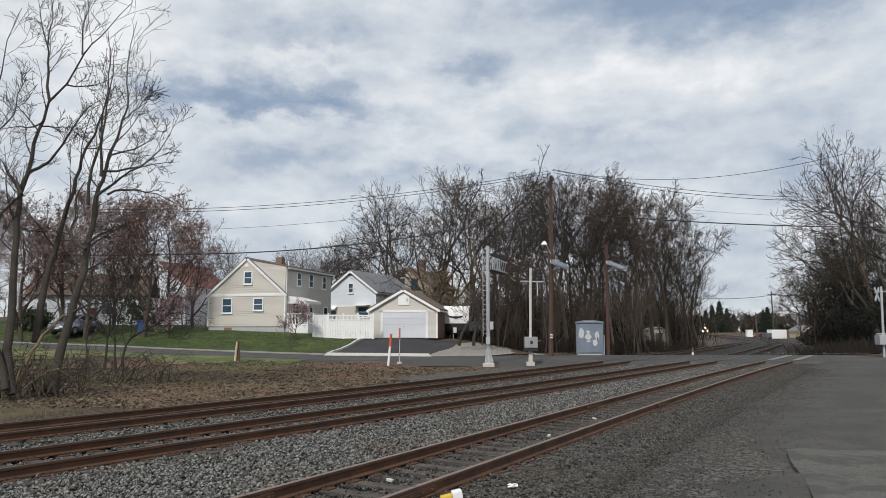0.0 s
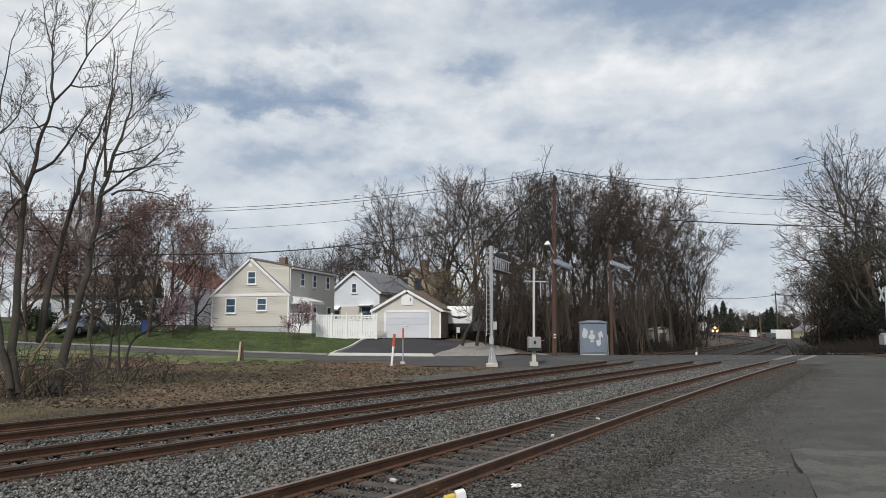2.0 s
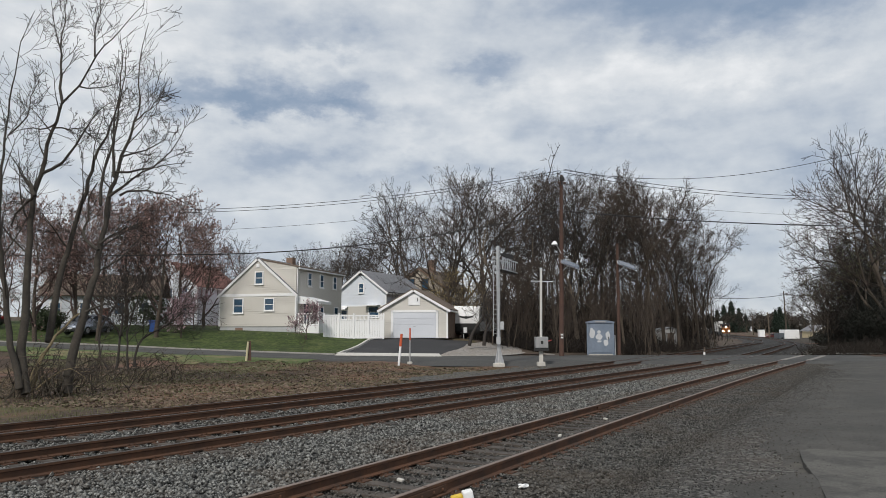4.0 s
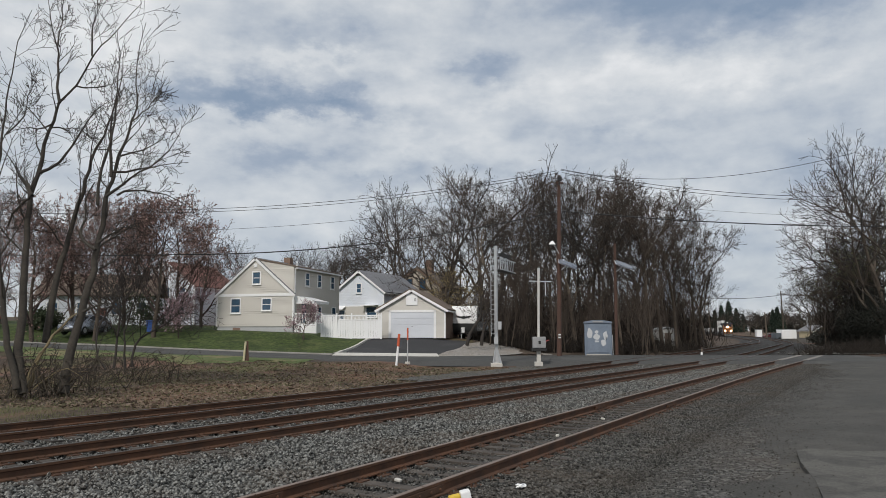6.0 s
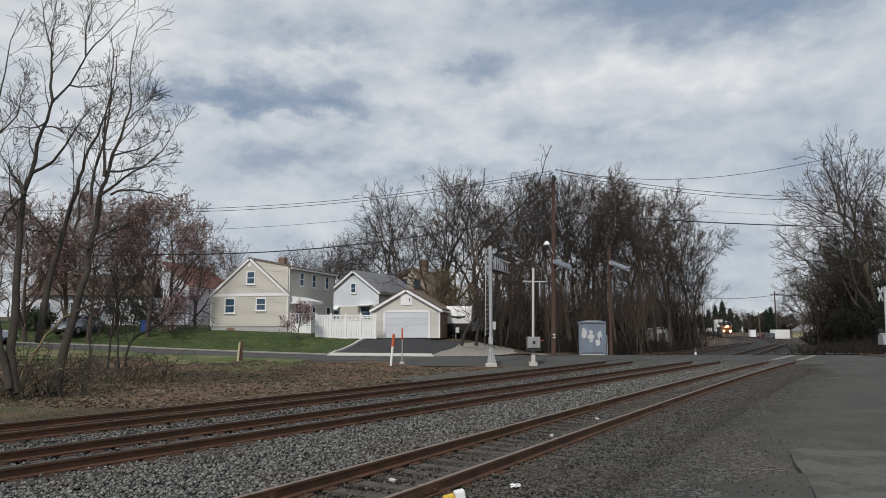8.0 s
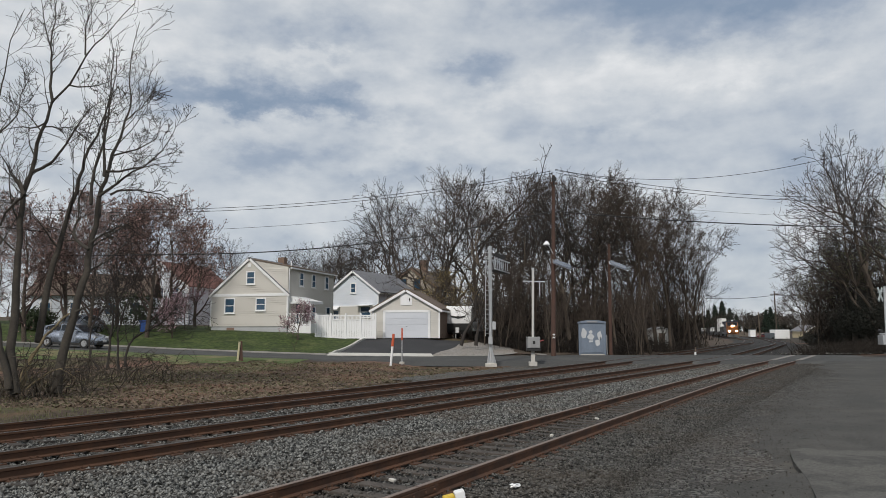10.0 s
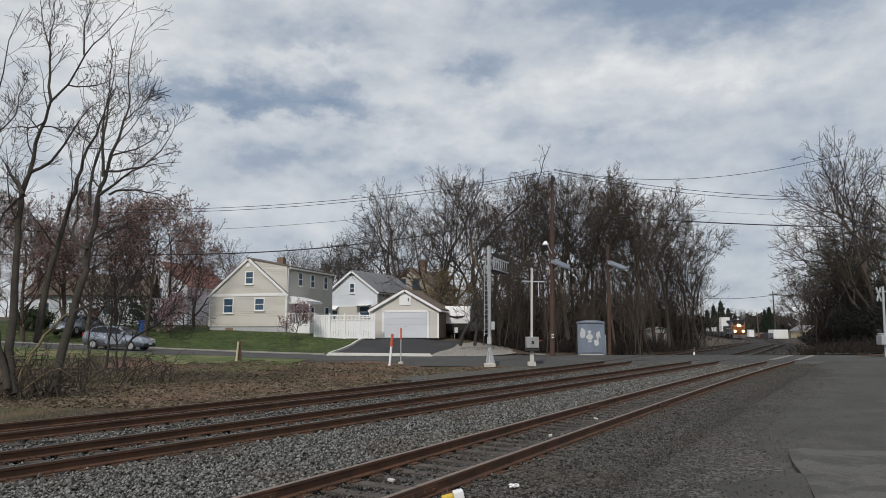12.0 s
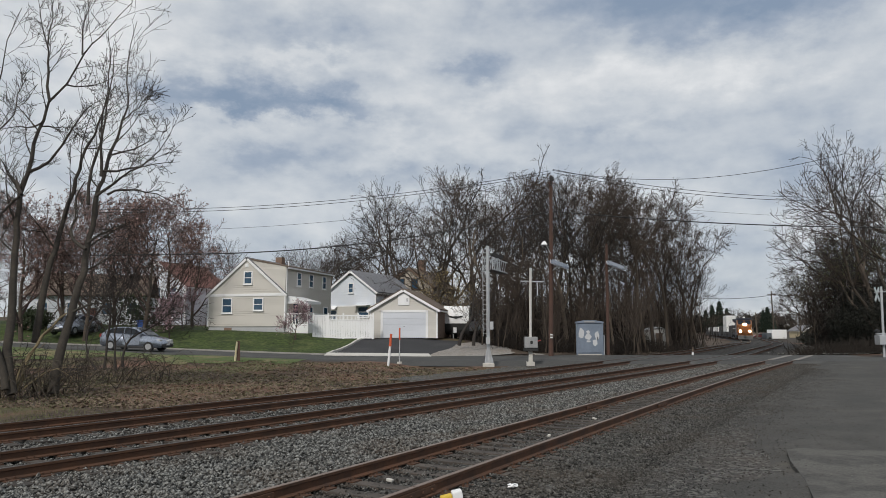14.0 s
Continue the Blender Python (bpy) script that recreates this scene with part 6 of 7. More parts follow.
# ---- vehicles ----
def hatchback(name, m, paint, label, category="car", size=1.0):
    """A small car 4.3 m long that faces +x."""
    th = thing(name, m, label, category)
    prof = [(-2.1, 0.35), (-2.15, 0.75), (-2.05, 1.05), (-1.95, 1.12), (1.0, 1.0), (1.75, 0.86), (2.1, 0.68), (2.15, 0.38), (1.9, 0.24), (-1.9, 0.24)]
    bm = prism(bmesh.new(), prof, "y", -0.86, 0.86)
    bmesh.ops.bevel(bm, geom=[e for e in bm.edges], offset=0.05, segments=2, affect="EDGES")
    part("body", bm, paint, th, smooth=True)
    cab = [(-2.0, 1.08), (-1.75, 1.36), (-1.1, 1.52), (-0.2, 1.55), (0.35, 1.44), (1.15, 0.98)]
    bm = prism(bmesh.new(), cab, "y", -0.76, 0.76)
    for v in bm.verts:
        if v.co.z > 1.2:
            v.co.y *= 0.84
    bmesh.ops.bevel(bm, geom=[e for e in bm.edges], offset=0.04, segments=2, affect="EDGES")
    part("cabin", bm, paint, th, smooth=True)
    for s in (-1, 1):
        for outline in ([(-1.65, 1.12), (-1.5, 1.34), (-1.0, 1.46), (-0.55, 1.48), (-0.55, 1.1)], [(-0.47, 1.1), (-0.47, 1.48), (-0.2, 1.48), (0.3, 1.38), (0.85, 1.06)]):
            bm = prism(bmesh.new(), outline, "y", -0.006, 0.006)
            for v in bm.verts:
                v.co.y = s * (0.772 - 0.33 * max(0.0, v.co.z - 1.16)) + v.co.y
            part("side_window", bm, M["car_glass"], th)
        part("door", prism(bmesh.new(), [(-0.5, 0.4), (0.62, 0.4), (0.72, 1.0), (-0.5, 1.04)], "y", s * 0.862, s * 0.868), paint, th)
        part("sill", box(-0.95, 0.95, s * 0.83, s * 0.875, 0.2, 0.33, bevel=0.02), M["black"], th)
        part("mirror", box(0.62, 0.78, s * 0.84, s * 1.02, 1.04, 1.18, bevel=0.03), paint, th)
        part("headlight", box(1.78, 2.06, s * 0.55, s * 0.84, 0.66, 0.80, bevel=0.03), M["lamp_off"], th)
        part("tail_light", box(-2.17, -1.98, s * 0.6, s * 0.83, 0.82, 1.05, bevel=0.03), M["red_lens"], th)
    part("windscreen", prism(bmesh.new(), [(0.38, 1.45), (1.1, 1.03), (1.12, 1.05), (0.4, 1.475)], "y", -0.62, 0.62), M["car_glass"], th)
    part("bumper", box(2.0, 2.18, -0.7, 0.7, 0.3, 0.5, bevel=0.04), M["black"], th)
    part("number_plate", box(2.18, 2.2, -0.2, 0.2, 0.42, 0.54), M["graffiti"], th)
    wheels = []
    for x in (-1.32, 1.3):
        for s in (-1, 1):
            w = part("wheel", rod(bmesh.new(), (0, -0.1, 0), (0, 0.1, 0), 0.315, n=20), M["tyre"], th, at=Matrix.Translation((x, s * 0.80, 0.315)))
            bm = rod(bmesh.new(), (0, s * 0.1, 0), (0, s * 0.108, 0), 0.2, n=18)
            for k in range(5):
                a = k * 1.2566
                bx(bm, 0.04, 0.19, s * 0.1, s * 0.118, -0.028, 0.028, m=Matrix.Rotation(a, 4, "Y"))
            part("rim", bm, M["hub"], w)
            wheels.append(w)
    for ob in th.children_recursive:
        ob.data.transform(Matrix.Scale(size, 4))
        ob.matrix_basis = Matrix.Translation(ob.matrix_basis.translation * size)
    return th, wheels


moving_car, car_wheels = hatchback("car", pose(-27, 55.5, 0.7), M["car_silver"], "silver-blue hatchback driving slowly along the street", size=1.09)
hatchback("parked_car", pose(-32.0, 64.5, height(-32.0, 64.5) + 0.06, 0, 0, 262), M["car_silver"], "silver hatchback parked in front of the white house", size=1.12)
hatchback("parked_car", pose(-43.0, 66.5, height(-43, 66.5) + 0.05, 0, 0, 160), M["black"], "dark car parked in front of the houses")


def bin_(x, y):
    th = thing("recycling_bin", pose(x, y, height(x, y) + 0.04), "blue plastic recycling bin on the lawn", "bin")
    bm = prism(bmesh.new(), [(-0.28, 0.05), (0.28, 0.05), (0.36, 1.0), (-0.36, 1.0)], "y", -0.33, 0.33)
    part("body", bm, M["blue_bin"], th)
    part("lid", box(-0.4, 0.4, -0.38, 0.38, 1.0, 1.08, bevel=0.03), M["blue_bin"], th)
    for s in (-0.3, 0.3):
        part("wheel", rod(bmesh.new(), (s - 0.04, 0.3, 0.12), (s + 0.04, 0.3, 0.12), 0.12), M["tyre"], th)


bin_(-26.9, 66.3)


# ---- beyond the crossing ----
def far_things():
    th = thing("box_truck", pose(87.7, 196, -0.5, 0, 0, 190), "white box truck parked beside the curve", "truck")
    part("box", box(-2.6, 1.6, -1.2, 1.2, 0.4, 2.75, bevel=0.04), M["white"], th)
    part("cab", box(1.7, 3.2, -1.1, 1.1, 0.4, 1.9, bevel=0.1), M["car_grey"], th)
    for x in (-1.7, 2.3):
        for s in (-1, 1):
            part("wheel", rod(bmesh.new(), (x, s * 0.95, 0.4), (x, s * 1.15, 0.4), 0.4), M["tyre"], th)
    hatchback("parked_car", pose(103.0, 241, -0.42, 0, 0, 175), M["car_red"], "dark red car parked beside the truck")
    hatchback("parked_car", pose(107.6, 243, -0.42, 0, 0, 185), M["car_red"], "dark red car parked beside the truck")
    th = thing("relay_cabinet", pose(111.4, 270, -0.4), "small pale relay cabinet beside the line", "cabinet")
    part("body", box(-1.0, 1.0, -0.8, 0.8, -0.2, 2.7, bevel=0.03), M["white"], th)
    part("roof", box(-1.1, 1.1, -0.9, 0.9, 2.7, 2.8), M["galv"], th)
    th = gable_house("shed", pose(96.0, 188, 0.2, 0, 0, 8), 5.0, 6, 1.9, 3.1, "beige", "shingle", "low yellowish shed with a shallow grey roof by the curve")
    th["category"] = "shed"
    window(th, front(-2.5, 1.1), 1.2, 0.7)
    p = spot(1160, 600, 88)
    th = thing("hut", pose(p.x, 88, height(p.x, 88), 0, 0, 10), "small weathered white hut among the trees", "hut")
    part("wall", box(-1.1, 1.1, -1, 1, 0, 2.3), M["graffiti"], th)
    bm = bmesh.new()
    slab(bm, (-1.2, 2.2), (0, 2.55), -1.1, 1.1, 0.08)
    slab(bm, (1.2, 2.2), (0, 2.55), -1.1, 1.1, 0.08)
    part("roof", bm, M["cinder"], th)
    part("door", box(-0.4, 0.4, -1.04, -0.99, 0, 1.9), M["shingle_brown"], th)
    for px, Y, tall, r in ((1370, 196, 12.4, 0.2), (1340, 205, 7.0, 0.22), (1312, 330, 9, 0.2)):
        p = spot(px, 590, Y)
        th = thing("far_pole", pose(p.x, Y, 0.0), "distant utility pole beside the line" if tall > 8 else "pale concrete post beside the line", "pole", "distant poles")
        part("shaft", rod(bmesh.new(), (0, 0, 0), (-0.25, 0, tall), r, r * 0.7), M["bark"] if tall > 8 else M["bark_pale"], th)
        if tall > 8:
            part("crossarm", box(-1.3, 0.9, -0.1, 0.1, tall - 0.9, tall - 0.7), M["bark"], th)
    wire("wire", [spot(1200, 524, 200), spot(1290, 529, 198), spot(1370, 522, 196)], 0.06, "distant wire over the line")
    wire("wire", [spot(1370, 522, 196), spot(1430, 524, 190), spot(1520, 518, 185)], 0.06, "distant wire over the line")
    th = thing("whistle_post", pose(*ground_spot(1224, 67), 0, 4, 0), "short white post beside the crossing", "post")
    part("shaft", rod(bmesh.new(), (0, 0, -0.2), (0, 0, 0.5), 0.1, 0.09, 10), M["white"], th)
    part("band", rod(bmesh.new(), (0, 0, 0.5), (0, 0, 0.95), 0.07, 0.06, 10), M["shingle_brown"], th)


far_things()


def conifer(seed):
    g = np.random.default_rng(seed)
    lines, V, Fc = [], [], []
    for k in range(150):
        t = k / 150
        z = 1.5 + 12.5 * t
        a, ln = k * 2.4, 3.3 * (1 - t) ** 0.8 + 0.2
        tip = np.array([math.cos(a) * ln, math.sin(a) * ln, z - 0.25 * ln + g.normal(0, 0.15)])
        root = np.array([0, 0, z])
        for j in range(16):
            c = root + (tip - root) * g.uniform(0.2, 1.0) + g.normal(0, 0.18, 3)
            p, q = g.normal(0, 0.22, 3), g.normal(0, 0.22, 3)
            o = len(V)
            V += [c - p, c + q, c + p, c - q]
            Fc.append((o, o + 1, o + 2, o + 3))
    v, f = tubes([(np.array([(0, 0, -0.2), (0, 0, 7), (0, 0, 14.2)]), [0.22, 0.14, 0.02])], 8)
    return mesh_of("trunk", v, f, M["bark"], True), mesh_of("crown", V, Fc, M["needles"]), None


CONIFER = conifer(81)
for px, Y, top in ((1262, 455, 540), (1275, 470, 533), (1288, 480, 545), (1250, 450, 548), (1352, 440, 548), (1360, 450, 543), (1368, 435, 552), (1300, 490, 556)):
    put_tree(CONIFER, px, Y, 1, "dark distant conifer beyond the curve", "distant conifers", top=top)
for i in range(20):
    px = 1268 + i * 11.0
    put_tree(BROAD if i % 2 else BROAD_2, px, 440 + (i * 37) % 90, 1, "distant bare tree beyond the curve", "distant trees", 1.2, top=548 + 8 * math.sin(i * 1.9))
for i in range(30):
    px = -60 + i * 33
    put_tree(BROAD if i % 2 else BROAD_2, px, 150 + (i * 37) % 70, 0.62 + 0.12 * math.sin(i * 1.9), "distant bare tree behind the houses", "distant trees", 1.1)
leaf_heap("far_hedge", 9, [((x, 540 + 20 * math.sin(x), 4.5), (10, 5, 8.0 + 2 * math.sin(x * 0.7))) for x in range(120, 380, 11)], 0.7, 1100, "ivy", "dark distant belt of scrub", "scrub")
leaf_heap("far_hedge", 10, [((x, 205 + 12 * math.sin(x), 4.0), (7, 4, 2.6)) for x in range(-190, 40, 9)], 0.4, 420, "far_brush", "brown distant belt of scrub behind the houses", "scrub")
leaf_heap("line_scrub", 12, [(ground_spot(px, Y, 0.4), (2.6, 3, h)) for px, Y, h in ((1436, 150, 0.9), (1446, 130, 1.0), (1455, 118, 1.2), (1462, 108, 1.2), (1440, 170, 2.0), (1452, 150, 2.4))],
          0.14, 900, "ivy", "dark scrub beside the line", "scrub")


# ---- the train ----
def bogie(th, x, n, spacing):
    b = part("bogie", box(x - spacing * (n - 1) / 2 - 0.5, x + spacing * (n - 1) / 2 + 0.5, -1.15, 1.15, 0.35, 0.75, bevel=0.05), M["black"], th)
    for i in range(n):
        wx = x + (i - (n - 1) / 2) * spacing
        for s in (-0.755, 0.755):
            part("wheel", rod(bmesh.new(), (wx, s - 0.07, 0.5), (wx, s + 0.07, 0.5), 0.5, n=18), M["rust_dark"], b)


def locomotive():
    th = thing("locomotive", pose(0, 0, 0), "freight locomotive with a yellow nose, dark blue hood and lit headlights", "locomotive")
    part("frame", box(-11, 11, -1.5, 1.5, 1.05, 1.5, bevel=0.04), M["loco_blue"], th)
    part("fuel_tank", box(-3.2, 3.2, -1.4, 1.4, 0.3, 1.05, bevel=0.12), M["black"], th)
    bogie(th, -7.0, 3, 1.95)
    bogie(th, 7.0, 3, 1.95)
    bm = prism(bmesh.new(), [(8.9, 1.5), (10.55, 1.5), (10.6, 2.9), (10.3, 3.1), (8.9, 3.25)], "y", -1.05, 1.05)
    nose = part("nose", bm, M["loco_yellow"], th)
    part("lamp_housing", box(10.1, 10.45, -0.5, 0.5, 3.0, 3.6, bevel=0.04), M["loco_yellow"], th)
    part("cab_roof", box(6.35, 9.0, -1.56, 1.56, 4.3, 4.74, bevel=0.08), M["loco_blue"], th)
    part("nose_door", box(10.58, 10.63, -0.1, 0.55, 1.6, 2.85, bevel=0.01), M["loco_yellow"], nose)
    part("cab", prism(bmesh.new(), [(6.4, 1.5), (9.0, 1.5), (9.05, 3.2), (8.75, 4.35), (8.4, 4.6), (6.4, 4.6)], "y", -1.52, 1.52), M["loco_yellow"], th)
    for s in (-1, 1):
        part("windscreen", prism(bmesh.new(), [(9.05, 3.4), (8.83, 4.2), (8.87, 4.2), (9.09, 3.4)], "y", s * 0.15, s * 1.3), M["car_glass"], th)
        part("side_window", box(6.9, 8.3, s * 1.525, s * 1.54, 3.4, 4.1), M["car_glass"], th)
        part("ditch_light", rod(bmesh.new(), (10.9, s * 0.95, 1.85), (11.02, s * 0.95, 1.85), 0.25, n=14), M["headlight"], th, "lit ditch light")
        part("headlight", rod(bmesh.new(), (10.4, s * 0.2, 3.3), (10.62, s * 0.2, 3.3), 0.2, n=14), M["headlight"], th, "lit headlight")
        part("step", box(10.2, 11.0, s * 1.1, s * 1.5, 0.3, 1.1), M["loco_yellow"], th)
        part("handrail", rod(bmesh.new(), (10.9, s * 1.35, 1.5), (10.9, s * 1.35, 2.6), 0.03), M["white"], th)
        part("walkway_rail", rod(bmesh.new(), (-10.8, s * 1.45, 2.5), (6.3, s * 1.45, 2.5), 0.03), M["white"], th)
    part("front_plate", box(10.85, 11.0, -1.5, 1.5, 0.95, 2.05, bevel=0.03), M["loco_yellow"], th)
    part("plough", prism(bmesh.new(), [(10.9, 0.12), (11.4, 0.12), (11.1, 0.95), (10.9, 0.95)], "y", -1.45, 1.45), M["black"], th)
    part("coupler", box(11.0, 11.7, -0.15, 0.15, 0.7, 1.0, bevel=0.03), M["black"], th)
    part("hood", box(-10.4, 6.4, -0.95, 0.95, 1.5, 4.25, bevel=0.08), M["loco_blue"], th)
    part("radiator", prism(bmesh.new(), [(-1.55, 4.75), (1.55, 4.75), (1.55, 4.3), (0.95, 3.7), (-0.95, 3.7), (-1.55, 4.3)], "x", -10.0, -6.5), M["loco_blue"], th)
    part("exhaust", box(-1.2, 0.2, -0.4, 0.4, 4.25, 4.55, bevel=0.03), M["black"], th)
    part("air_conditioner", box(6.8, 8.0, -0.75, 0.75, 4.6, 5.05, bevel=0.06), M["black"], th)
    part("horn", rod(bmesh.new(), (6.2, 0.0, 4.7), (6.9, 0.0, 4.85), 0.06, 0.14, 10), M["black"], th)
    part("antenna_dome", rod(bmesh.new(), (8.3, 0.0, 4.62), (8.3, 0.0, 4.95), 0.3, 0.2, 12), M["container_white"], th)
    for x in (-5, -2.5, 1.5, 3.8):
        part("hood_door", box(x, x + 1.6, -0.97, 0.97, 1.8, 3.8), M["loco_blue"], th)
    return th


def container(parent, z, L, mat, label):
    c = part("container", box(-L / 2, L / 2, -1.22, 1.22, z, z + 2.8, bevel=0.03), M[mat], parent, label)
    for s in (-1, 1):
        line = [(-L / 2 + 0.3, s * 1.22)]
        for i in range(int(L / 0.6) - 1):
            x = -L / 2 + 0.3 + i * 0.6
            line += [(x + 0.05, s * 1.26), (x + 0.3, s * 1.26), (x + 0.35, s * 1.225), (x + 0.6, s * 1.225)]
        line.append((line[-1][0], s * 1.215))
        part("corrugated_side", prism(bmesh.new(), line, "z", z + 0.2, z + 2.6), M[mat], c)
    part("end_door", box(L / 2, L / 2 + 0.03, -1.1, 1.1, z + 0.15, z + 2.65, bevel=0.01), M[mat], c)


def well_car(load, label):
    th = thing("well_car", pose(0, 0, 0), label, "freight car", "train of well cars")
    part("well", box(-7.0, 7.0, -1.35, 1.35, 0.35, 1.75, bevel=0.05), M["well_car"], th)
    for k in (-1, 1):
        part("end_platform", box(k * 7.0, k * 9.4, -1.3, 1.3, 0.95, 1.4, bevel=0.04), M["well_car"], th)
        bogie(th, k * 8.6, 2, 1.7)
    z = 0.5
    for mat, L in load:
        container(th, z, L, mat, "pale steel container" if mat == "container_white" else "grey steel container")
        z += 2.82
    return th


TRAIN = [(locomotive(), 0.0)]
for i, load in enumerate(([("container_grey", 12.2)], [("container_white", 12.2), ("container_white", 12.2)], [("container_grey", 12.2)], [("container_white", 12.2)], [("container_white", 12.2)], [("container_grey", 12.2)], [("container_white", 12.2)], [("container_grey", 12.2)])):
    TRAIN.append((well_car(load, "well car carrying stacked containers" if len(load) > 1 else "well car carrying one container"), 21.5 + i * 19.6))


# ---- loose bits on the ground ----
def stones(name, seed, pick, count, size, mat, label):
    """Loose stones, each a small bent octahedron."""
    g = np.random.default_rng(seed)
    base = np.array([(1, 0, 0), (0, 1, 0), (-1, 0, 0), (0, -1, 0), (0, 0, 1), (0, 0, -1)], float)
    tri = np.array([(0, 1, 4), (1, 2, 4), (2, 3, 4), (3, 0, 4), (1, 0, 5), (2, 1, 5), (3, 2, 5), (0, 3, 5)])
    P = pick(g, count)
    n = len(P)
    s = g.uniform(size[0], size[1], (n, 1, 1))
    V = base[None] * g.uniform(0.6, 1.25, (n, 6, 1)) * s + g.normal(0, 0.12, (n, 6, 3)) * s
    V[:, :, 2] *= 0.75
    a = g.uniform(0, 6.28, n)
    c, sn = np.cos(a)[:, None], np.sin(a)[:, None]
    X, Y = V[:, :, 0] * c - V[:, :, 1] * sn, V[:, :, 0] * sn + V[:, :, 1] * c
    V[:, :, 0], V[:, :, 1] = X, Y
    V += P[:, None, :]
    me = bpy.data.meshes.new(name)
    me.vertices.add(n * 6)
    me.vertices.foreach_set("co", V.reshape(-1))
    Fi = (tri[None] + (np.arange(n) * 6)[:, None, None]).reshape(-1)
    me.loops.add(n * 24)
    me.loops.foreach_set("vertex_index", Fi)
    me.polygons.add(n * 8)
    me.polygons.foreach_set("loop_start", np.arange(n * 8) * 3)
    me.update(calc_edges=True)
    me.materials.append(M[mat])
    return tagged(new(name, me), label, "stones", kind="stuff")


def between(line, y0, y1, a, b, z, jitter=0.015):
    """Picks spots beside a line, denser towards y0."""
    def pick(g, n):
        y = y0 + (y1 - y0) * g.uniform(0, 1, n) ** 1.6
        x = np.interp(y, line[:, 1], line[:, 0]) + g.uniform(a, b, n)
        zz = np.full(n, z) + g.normal(0, jitter, n)
        return np.stack([x, y, zz], 1)
    return pick


def scatter_right(line, y0, y1, a, reach, z):
    """Picks spots that thin out with the distance to the right of a line."""
    def pick(g, n):
        y = y0 + (y1 - y0) * g.uniform(0, 1, n) ** 1.6
        x = np.interp(y, line[:, 1], line[:, 0]) + a + g.exponential(reach, n)
        return np.stack([x, y, np.full(n, z)], 1)
    return pick


stones("ballast_stones", 91, between(TRACK_2, 7.5, 48, 1.0, 5.0, -0.215), 52000, (0.022, 0.058), "ballast", "loose grey ballast stones between the tracks")
stones("ballast_stones", 92, between(TRACK_1, 9.5, 48, 0.9, 4.0, -0.215), 18000, (0.022, 0.05), "ballast", "loose grey ballast stones between the main lines")
stones("ballast_stones", 93, between(TRACK_2, 7.5, 47, -0.8, 0.8, -0.22), 5000, (0.018, 0.04), "ballast", "loose grey ballast stones between the rails")
stones("ballast_stones", 94, between(TRACK_3, 6.5, 47, -0.85, 0.85, -0.205), 15000, (0.014, 0.036), "gravel", "loose dark stones between the siding rails")
stones("gravel_stones", 95, between(TRACK_3, 6.5, 48, 0.9, 3.2, -0.195), 36000, (0.012, 0.038), "gravel", "loose dusty gravel beside the siding")
stones("lot_grit", 96, scatter_right(TRACK_3, 7.0, 40, 2.8, 0.9, -0.098), 24000, (0.005, 0.02), "gravel", "fine grit scattered over the lot")


def verge_spots(g, n):
    """Spots along the far edge of the street beyond the siding."""
    x = g.uniform(27, 48, n)
    return np.stack([x, 61.6 + g.exponential(0.7, n), np.full(n, 0.02)], 1)


stones("verge_stones", 99, verge_spots, 90, (0.04, 0.15), "ballast", "grey broken stones along the far edge of the street")


def litter():
    """Fallen leaves and dry grass blades beside the tracks."""
    g = np.random.default_rng(97)
    V, Fc = [], []
    n = 40000
    for y, u in zip(22 + 24 * g.uniform(0, 1, n) ** 1.2, g.uniform(0, 1, n)):
        x1 = float(np.interp(y, TRACK_1[:, 1], TRACK_1[:, 0])) - 3.3
        x = x1 - 22 * u ** 1.3
        if y > near_y(x) - 1.5:
            continue
        c = np.array([x, y, height(x, y) + g.uniform(0.0, 0.03)])
        s = g.uniform(0.016, 0.05)
        a, b = g.normal(0, s, 3) * (1, 1, 0.5), g.normal(0, s, 3) * (1, 1, 0.5)
        o = len(V)
        V += [c - a, c + b, c + a, c - b]
        Fc.append((o, o + 1, o + 2, o + 3))
    tagged(new("leaf_litter", mesh_of("leaf_litter", V, Fc, M["leaf_dry"])), "dry brown fallen leaves over the verge", "leaves", kind="stuff")
    V, Fc = [], []
    for y, u in zip(18 + 28 * g.uniform(0, 1, 26000) ** 1.1, g.uniform(0, 1, 26000)):
        x1 = float(np.interp(y, TRACK_1[:, 1], TRACK_1[:, 0])) - 3.0
        x = x1 - 22 * u
        if y > near_y(x) - 0.3:
            continue
        c = np.array([x, y, height(x, y)])
        h = g.uniform(0.03, 0.12)
        d = g.normal(0, 0.05, 3) * (1, 1, 0)
        w = np.array([0.006, 0.004, 0])
        o = len(V)
        V += [c - w, c + w, c + d + (0, 0, h)]
        Fc.append((o, o + 1, o + 2))
    tagged(new("grass_blades", mesh_of("grass_blades", V, Fc, M["grass_blade"])), "short dry and green grass blades beside the tracks", "grass", kind="stuff")


litter()


def floor_at(px, py, z):
    """Where the line of sight in that direction meets the level z."""
    a, e = spot(px, py, 1.0), Vector(EYE)
    d = a - e
    return e + d * ((z - e.z) / d.z)


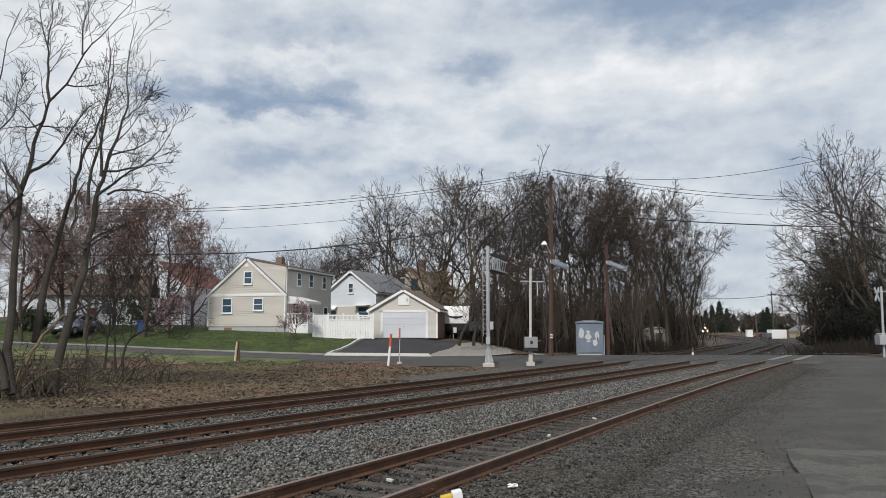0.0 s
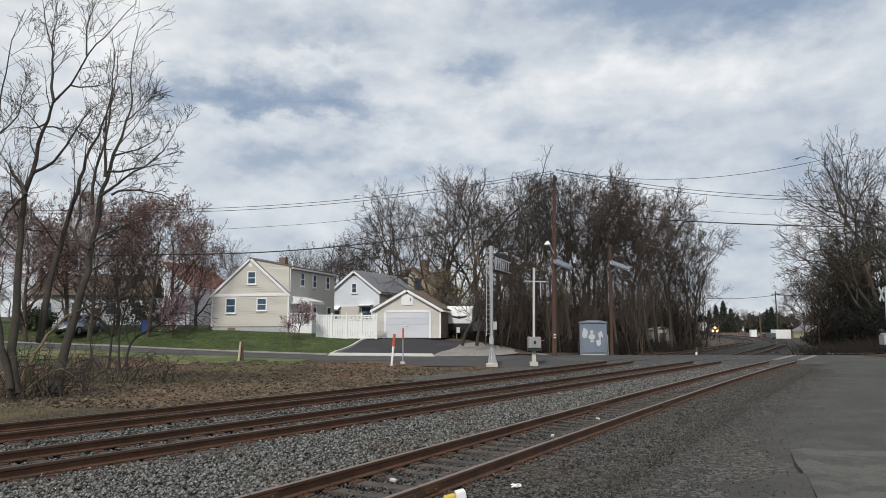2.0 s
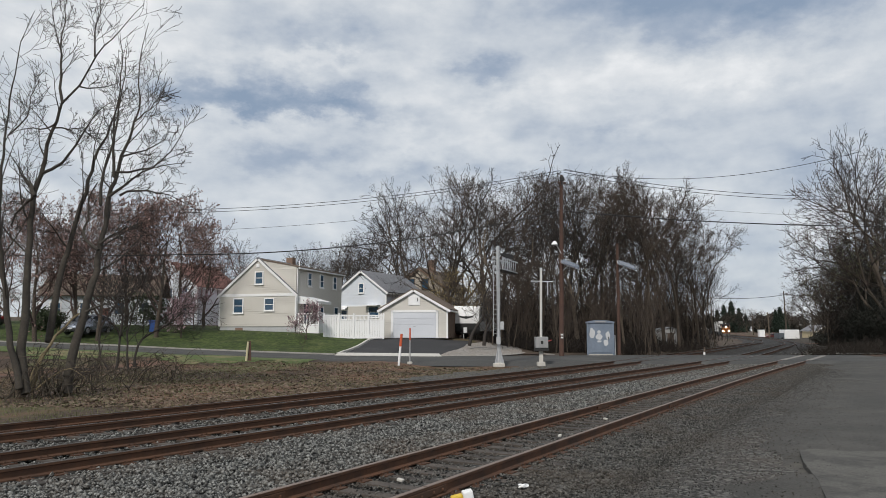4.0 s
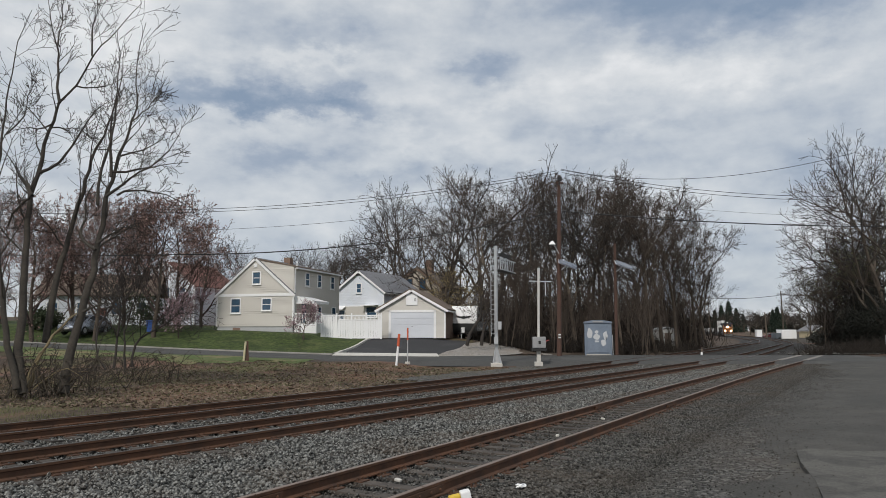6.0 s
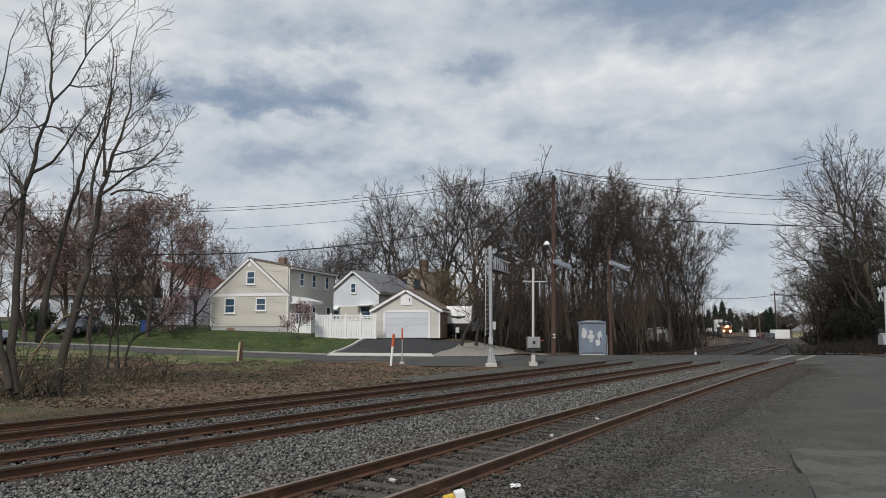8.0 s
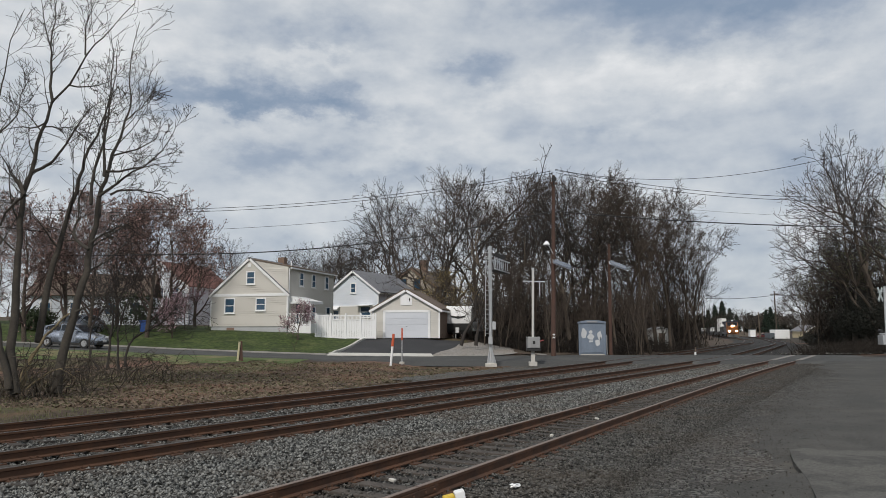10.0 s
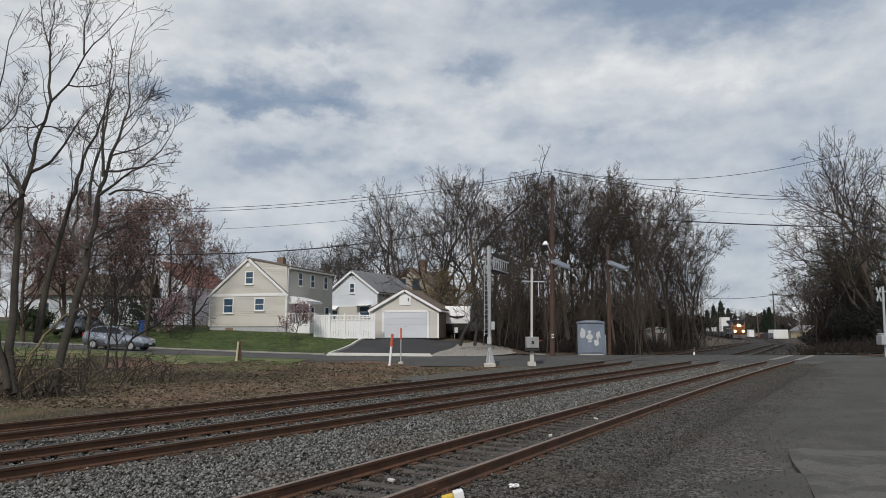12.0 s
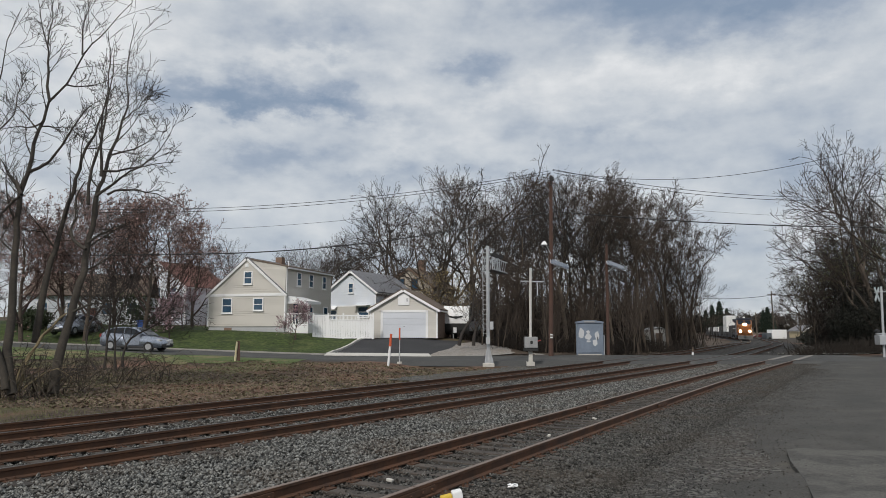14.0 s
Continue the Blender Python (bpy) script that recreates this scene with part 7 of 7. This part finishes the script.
def scraps():
    p = floor_at(907, 861, -0.16)
    th = thing("paper_scrap", pose(p.x, p.y, -0.15, 0, 0, 30), "crumpled white paper scrap on the gravel", "litter")
    bm = bmesh.new()
    bmesh.ops.create_icosphere(bm, subdivisions=2, radius=0.06)
    g = random.Random(5)
    for v in bm.verts:
        v.co = Vector((v.co.x * 1.3, v.co.y * 0.9, v.co.z * 0.5)) * g.uniform(0.6, 1.25)
    part("paper", bm, M["white"], th)
    p = floor_at(800, 880, -0.14)
    th = thing("yellow_marker", pose(p.x, p.y, -0.13, 0, -12, 8), "yellow and white plastic marker lying by the rail", "litter")
    part("shell", box(-0.15, 0.0, -0.06, 0.06, -0.06, 0.035, bevel=0.02), M["yellow"], th)
    part("end", box(0.0, 0.13, -0.07, 0.07, -0.06, 0.06, bevel=0.02), M["white"], th)
    for px, py in ((972, 772), (1052, 742), (690, 852), (1150, 688), (1345, 654)):
        p = floor_at(px, py, -0.18)
        th = thing("chip", pose(p.x, p.y, -0.165, 5, 8, px), "pale chip lying among the ballast", "litter", "pale chips")
        part("chip_body", box(-0.05, 0.05, -0.03, 0.03, -0.02, 0.02, bevel=0.012), M["concrete"], th)
    # pale concrete slab let into the lot
    c = [floor_at(x, y, -0.1) for x, y in ((1392, 796), (1420, 793), (1470, 797), (1540, 798), (1640, 803), (1640, 900), (1448, 900), (1425, 850), (1398, 815))]
    bm = bmesh.new()
    prism(bm, [(v.x, v.y) for v in c], "z", -0.2, -0.0945)
    tagged(part("slab", bm, M["lot_pale"]), "pale worn concrete patch in the lot", "slab", kind="structure")


scraps()
for k, (px, up) in enumerate((((812, 612), ((818, 590), (836, 560), (838, 530), (850, 500))), ((838, 612), ((842, 585), (858, 550), (872, 525))))):
    stem_tree("yard_tree", 66 + k, [([spot(px[0], px[1], 62)] + [spot(x, y, 62 + 0.2 * i) for i, (x, y) in enumerate(up)], 0.16, 0.04)], "crooked dark tree before the trailer", side_kids=7, reach=0.6, thin=0.012, bark="twig_dark")


# ---- what moves ----
def motions():
    # the train comes round the curve towards the crossing
    lead = arc_at(TRACK_1, 237.0) - 10.5
    for ob, back in TRAIN:
        rows = []
        for i in range(15):
            run = i - 0.2 * min(max(i - 8.0, 0.0), 5.0)
            d = lead + 10.5 - 14.7 * (run - 7.5) + back + 10.8
            p, v = along(TRACK_1, d)
            rows.append((float(i), pose(p[0], p[1], 0.0, 0, 0, math.degrees(math.atan2(-v[1], -v[0])))))
        walk(ob, rows)
    # the car slows as it nears the crossing
    times = (0.0, 6.0, 8.0, 9.0, 10.3, 10.6, 11.0, 11.5, 12.0, 12.5, 13.0, 13.5, 14.0)
    ways = (-70.0, -24.2, -13.0, -8.6, -4.8, -4.05, -3.2, -2.45, -1.77, -1.15, -0.7, -0.43, -0.24)
    rows, rolls = [], []
    for t, s in zip(times, ways):
        x = -21.75 + s * 0.95
        y, z = road_y(x), road_z(x)
        y2, z2 = road_y(x + 1.0), road_z(x + 1.0)
        rows.append((t, pose(x, y, z + 0.01, 0, -math.degrees(math.atan2(z2 - z, 1.1)), math.degrees(math.atan2(y2 - y, 1.0)))))
    walk(moving_car, rows)
    fine = np.concatenate([np.arange(0, 8.99, 1 / 30), np.arange(9.0, 14.001, 0.1)])
    for w in car_wheels:
        at = w.matrix_basis.copy()
        walk(w, [(round(float(t), 3), at @ Matrix.Rotation(float(np.interp(t, times, ways)) / 0.343, 4, "Y")) for t in fine])


motions()
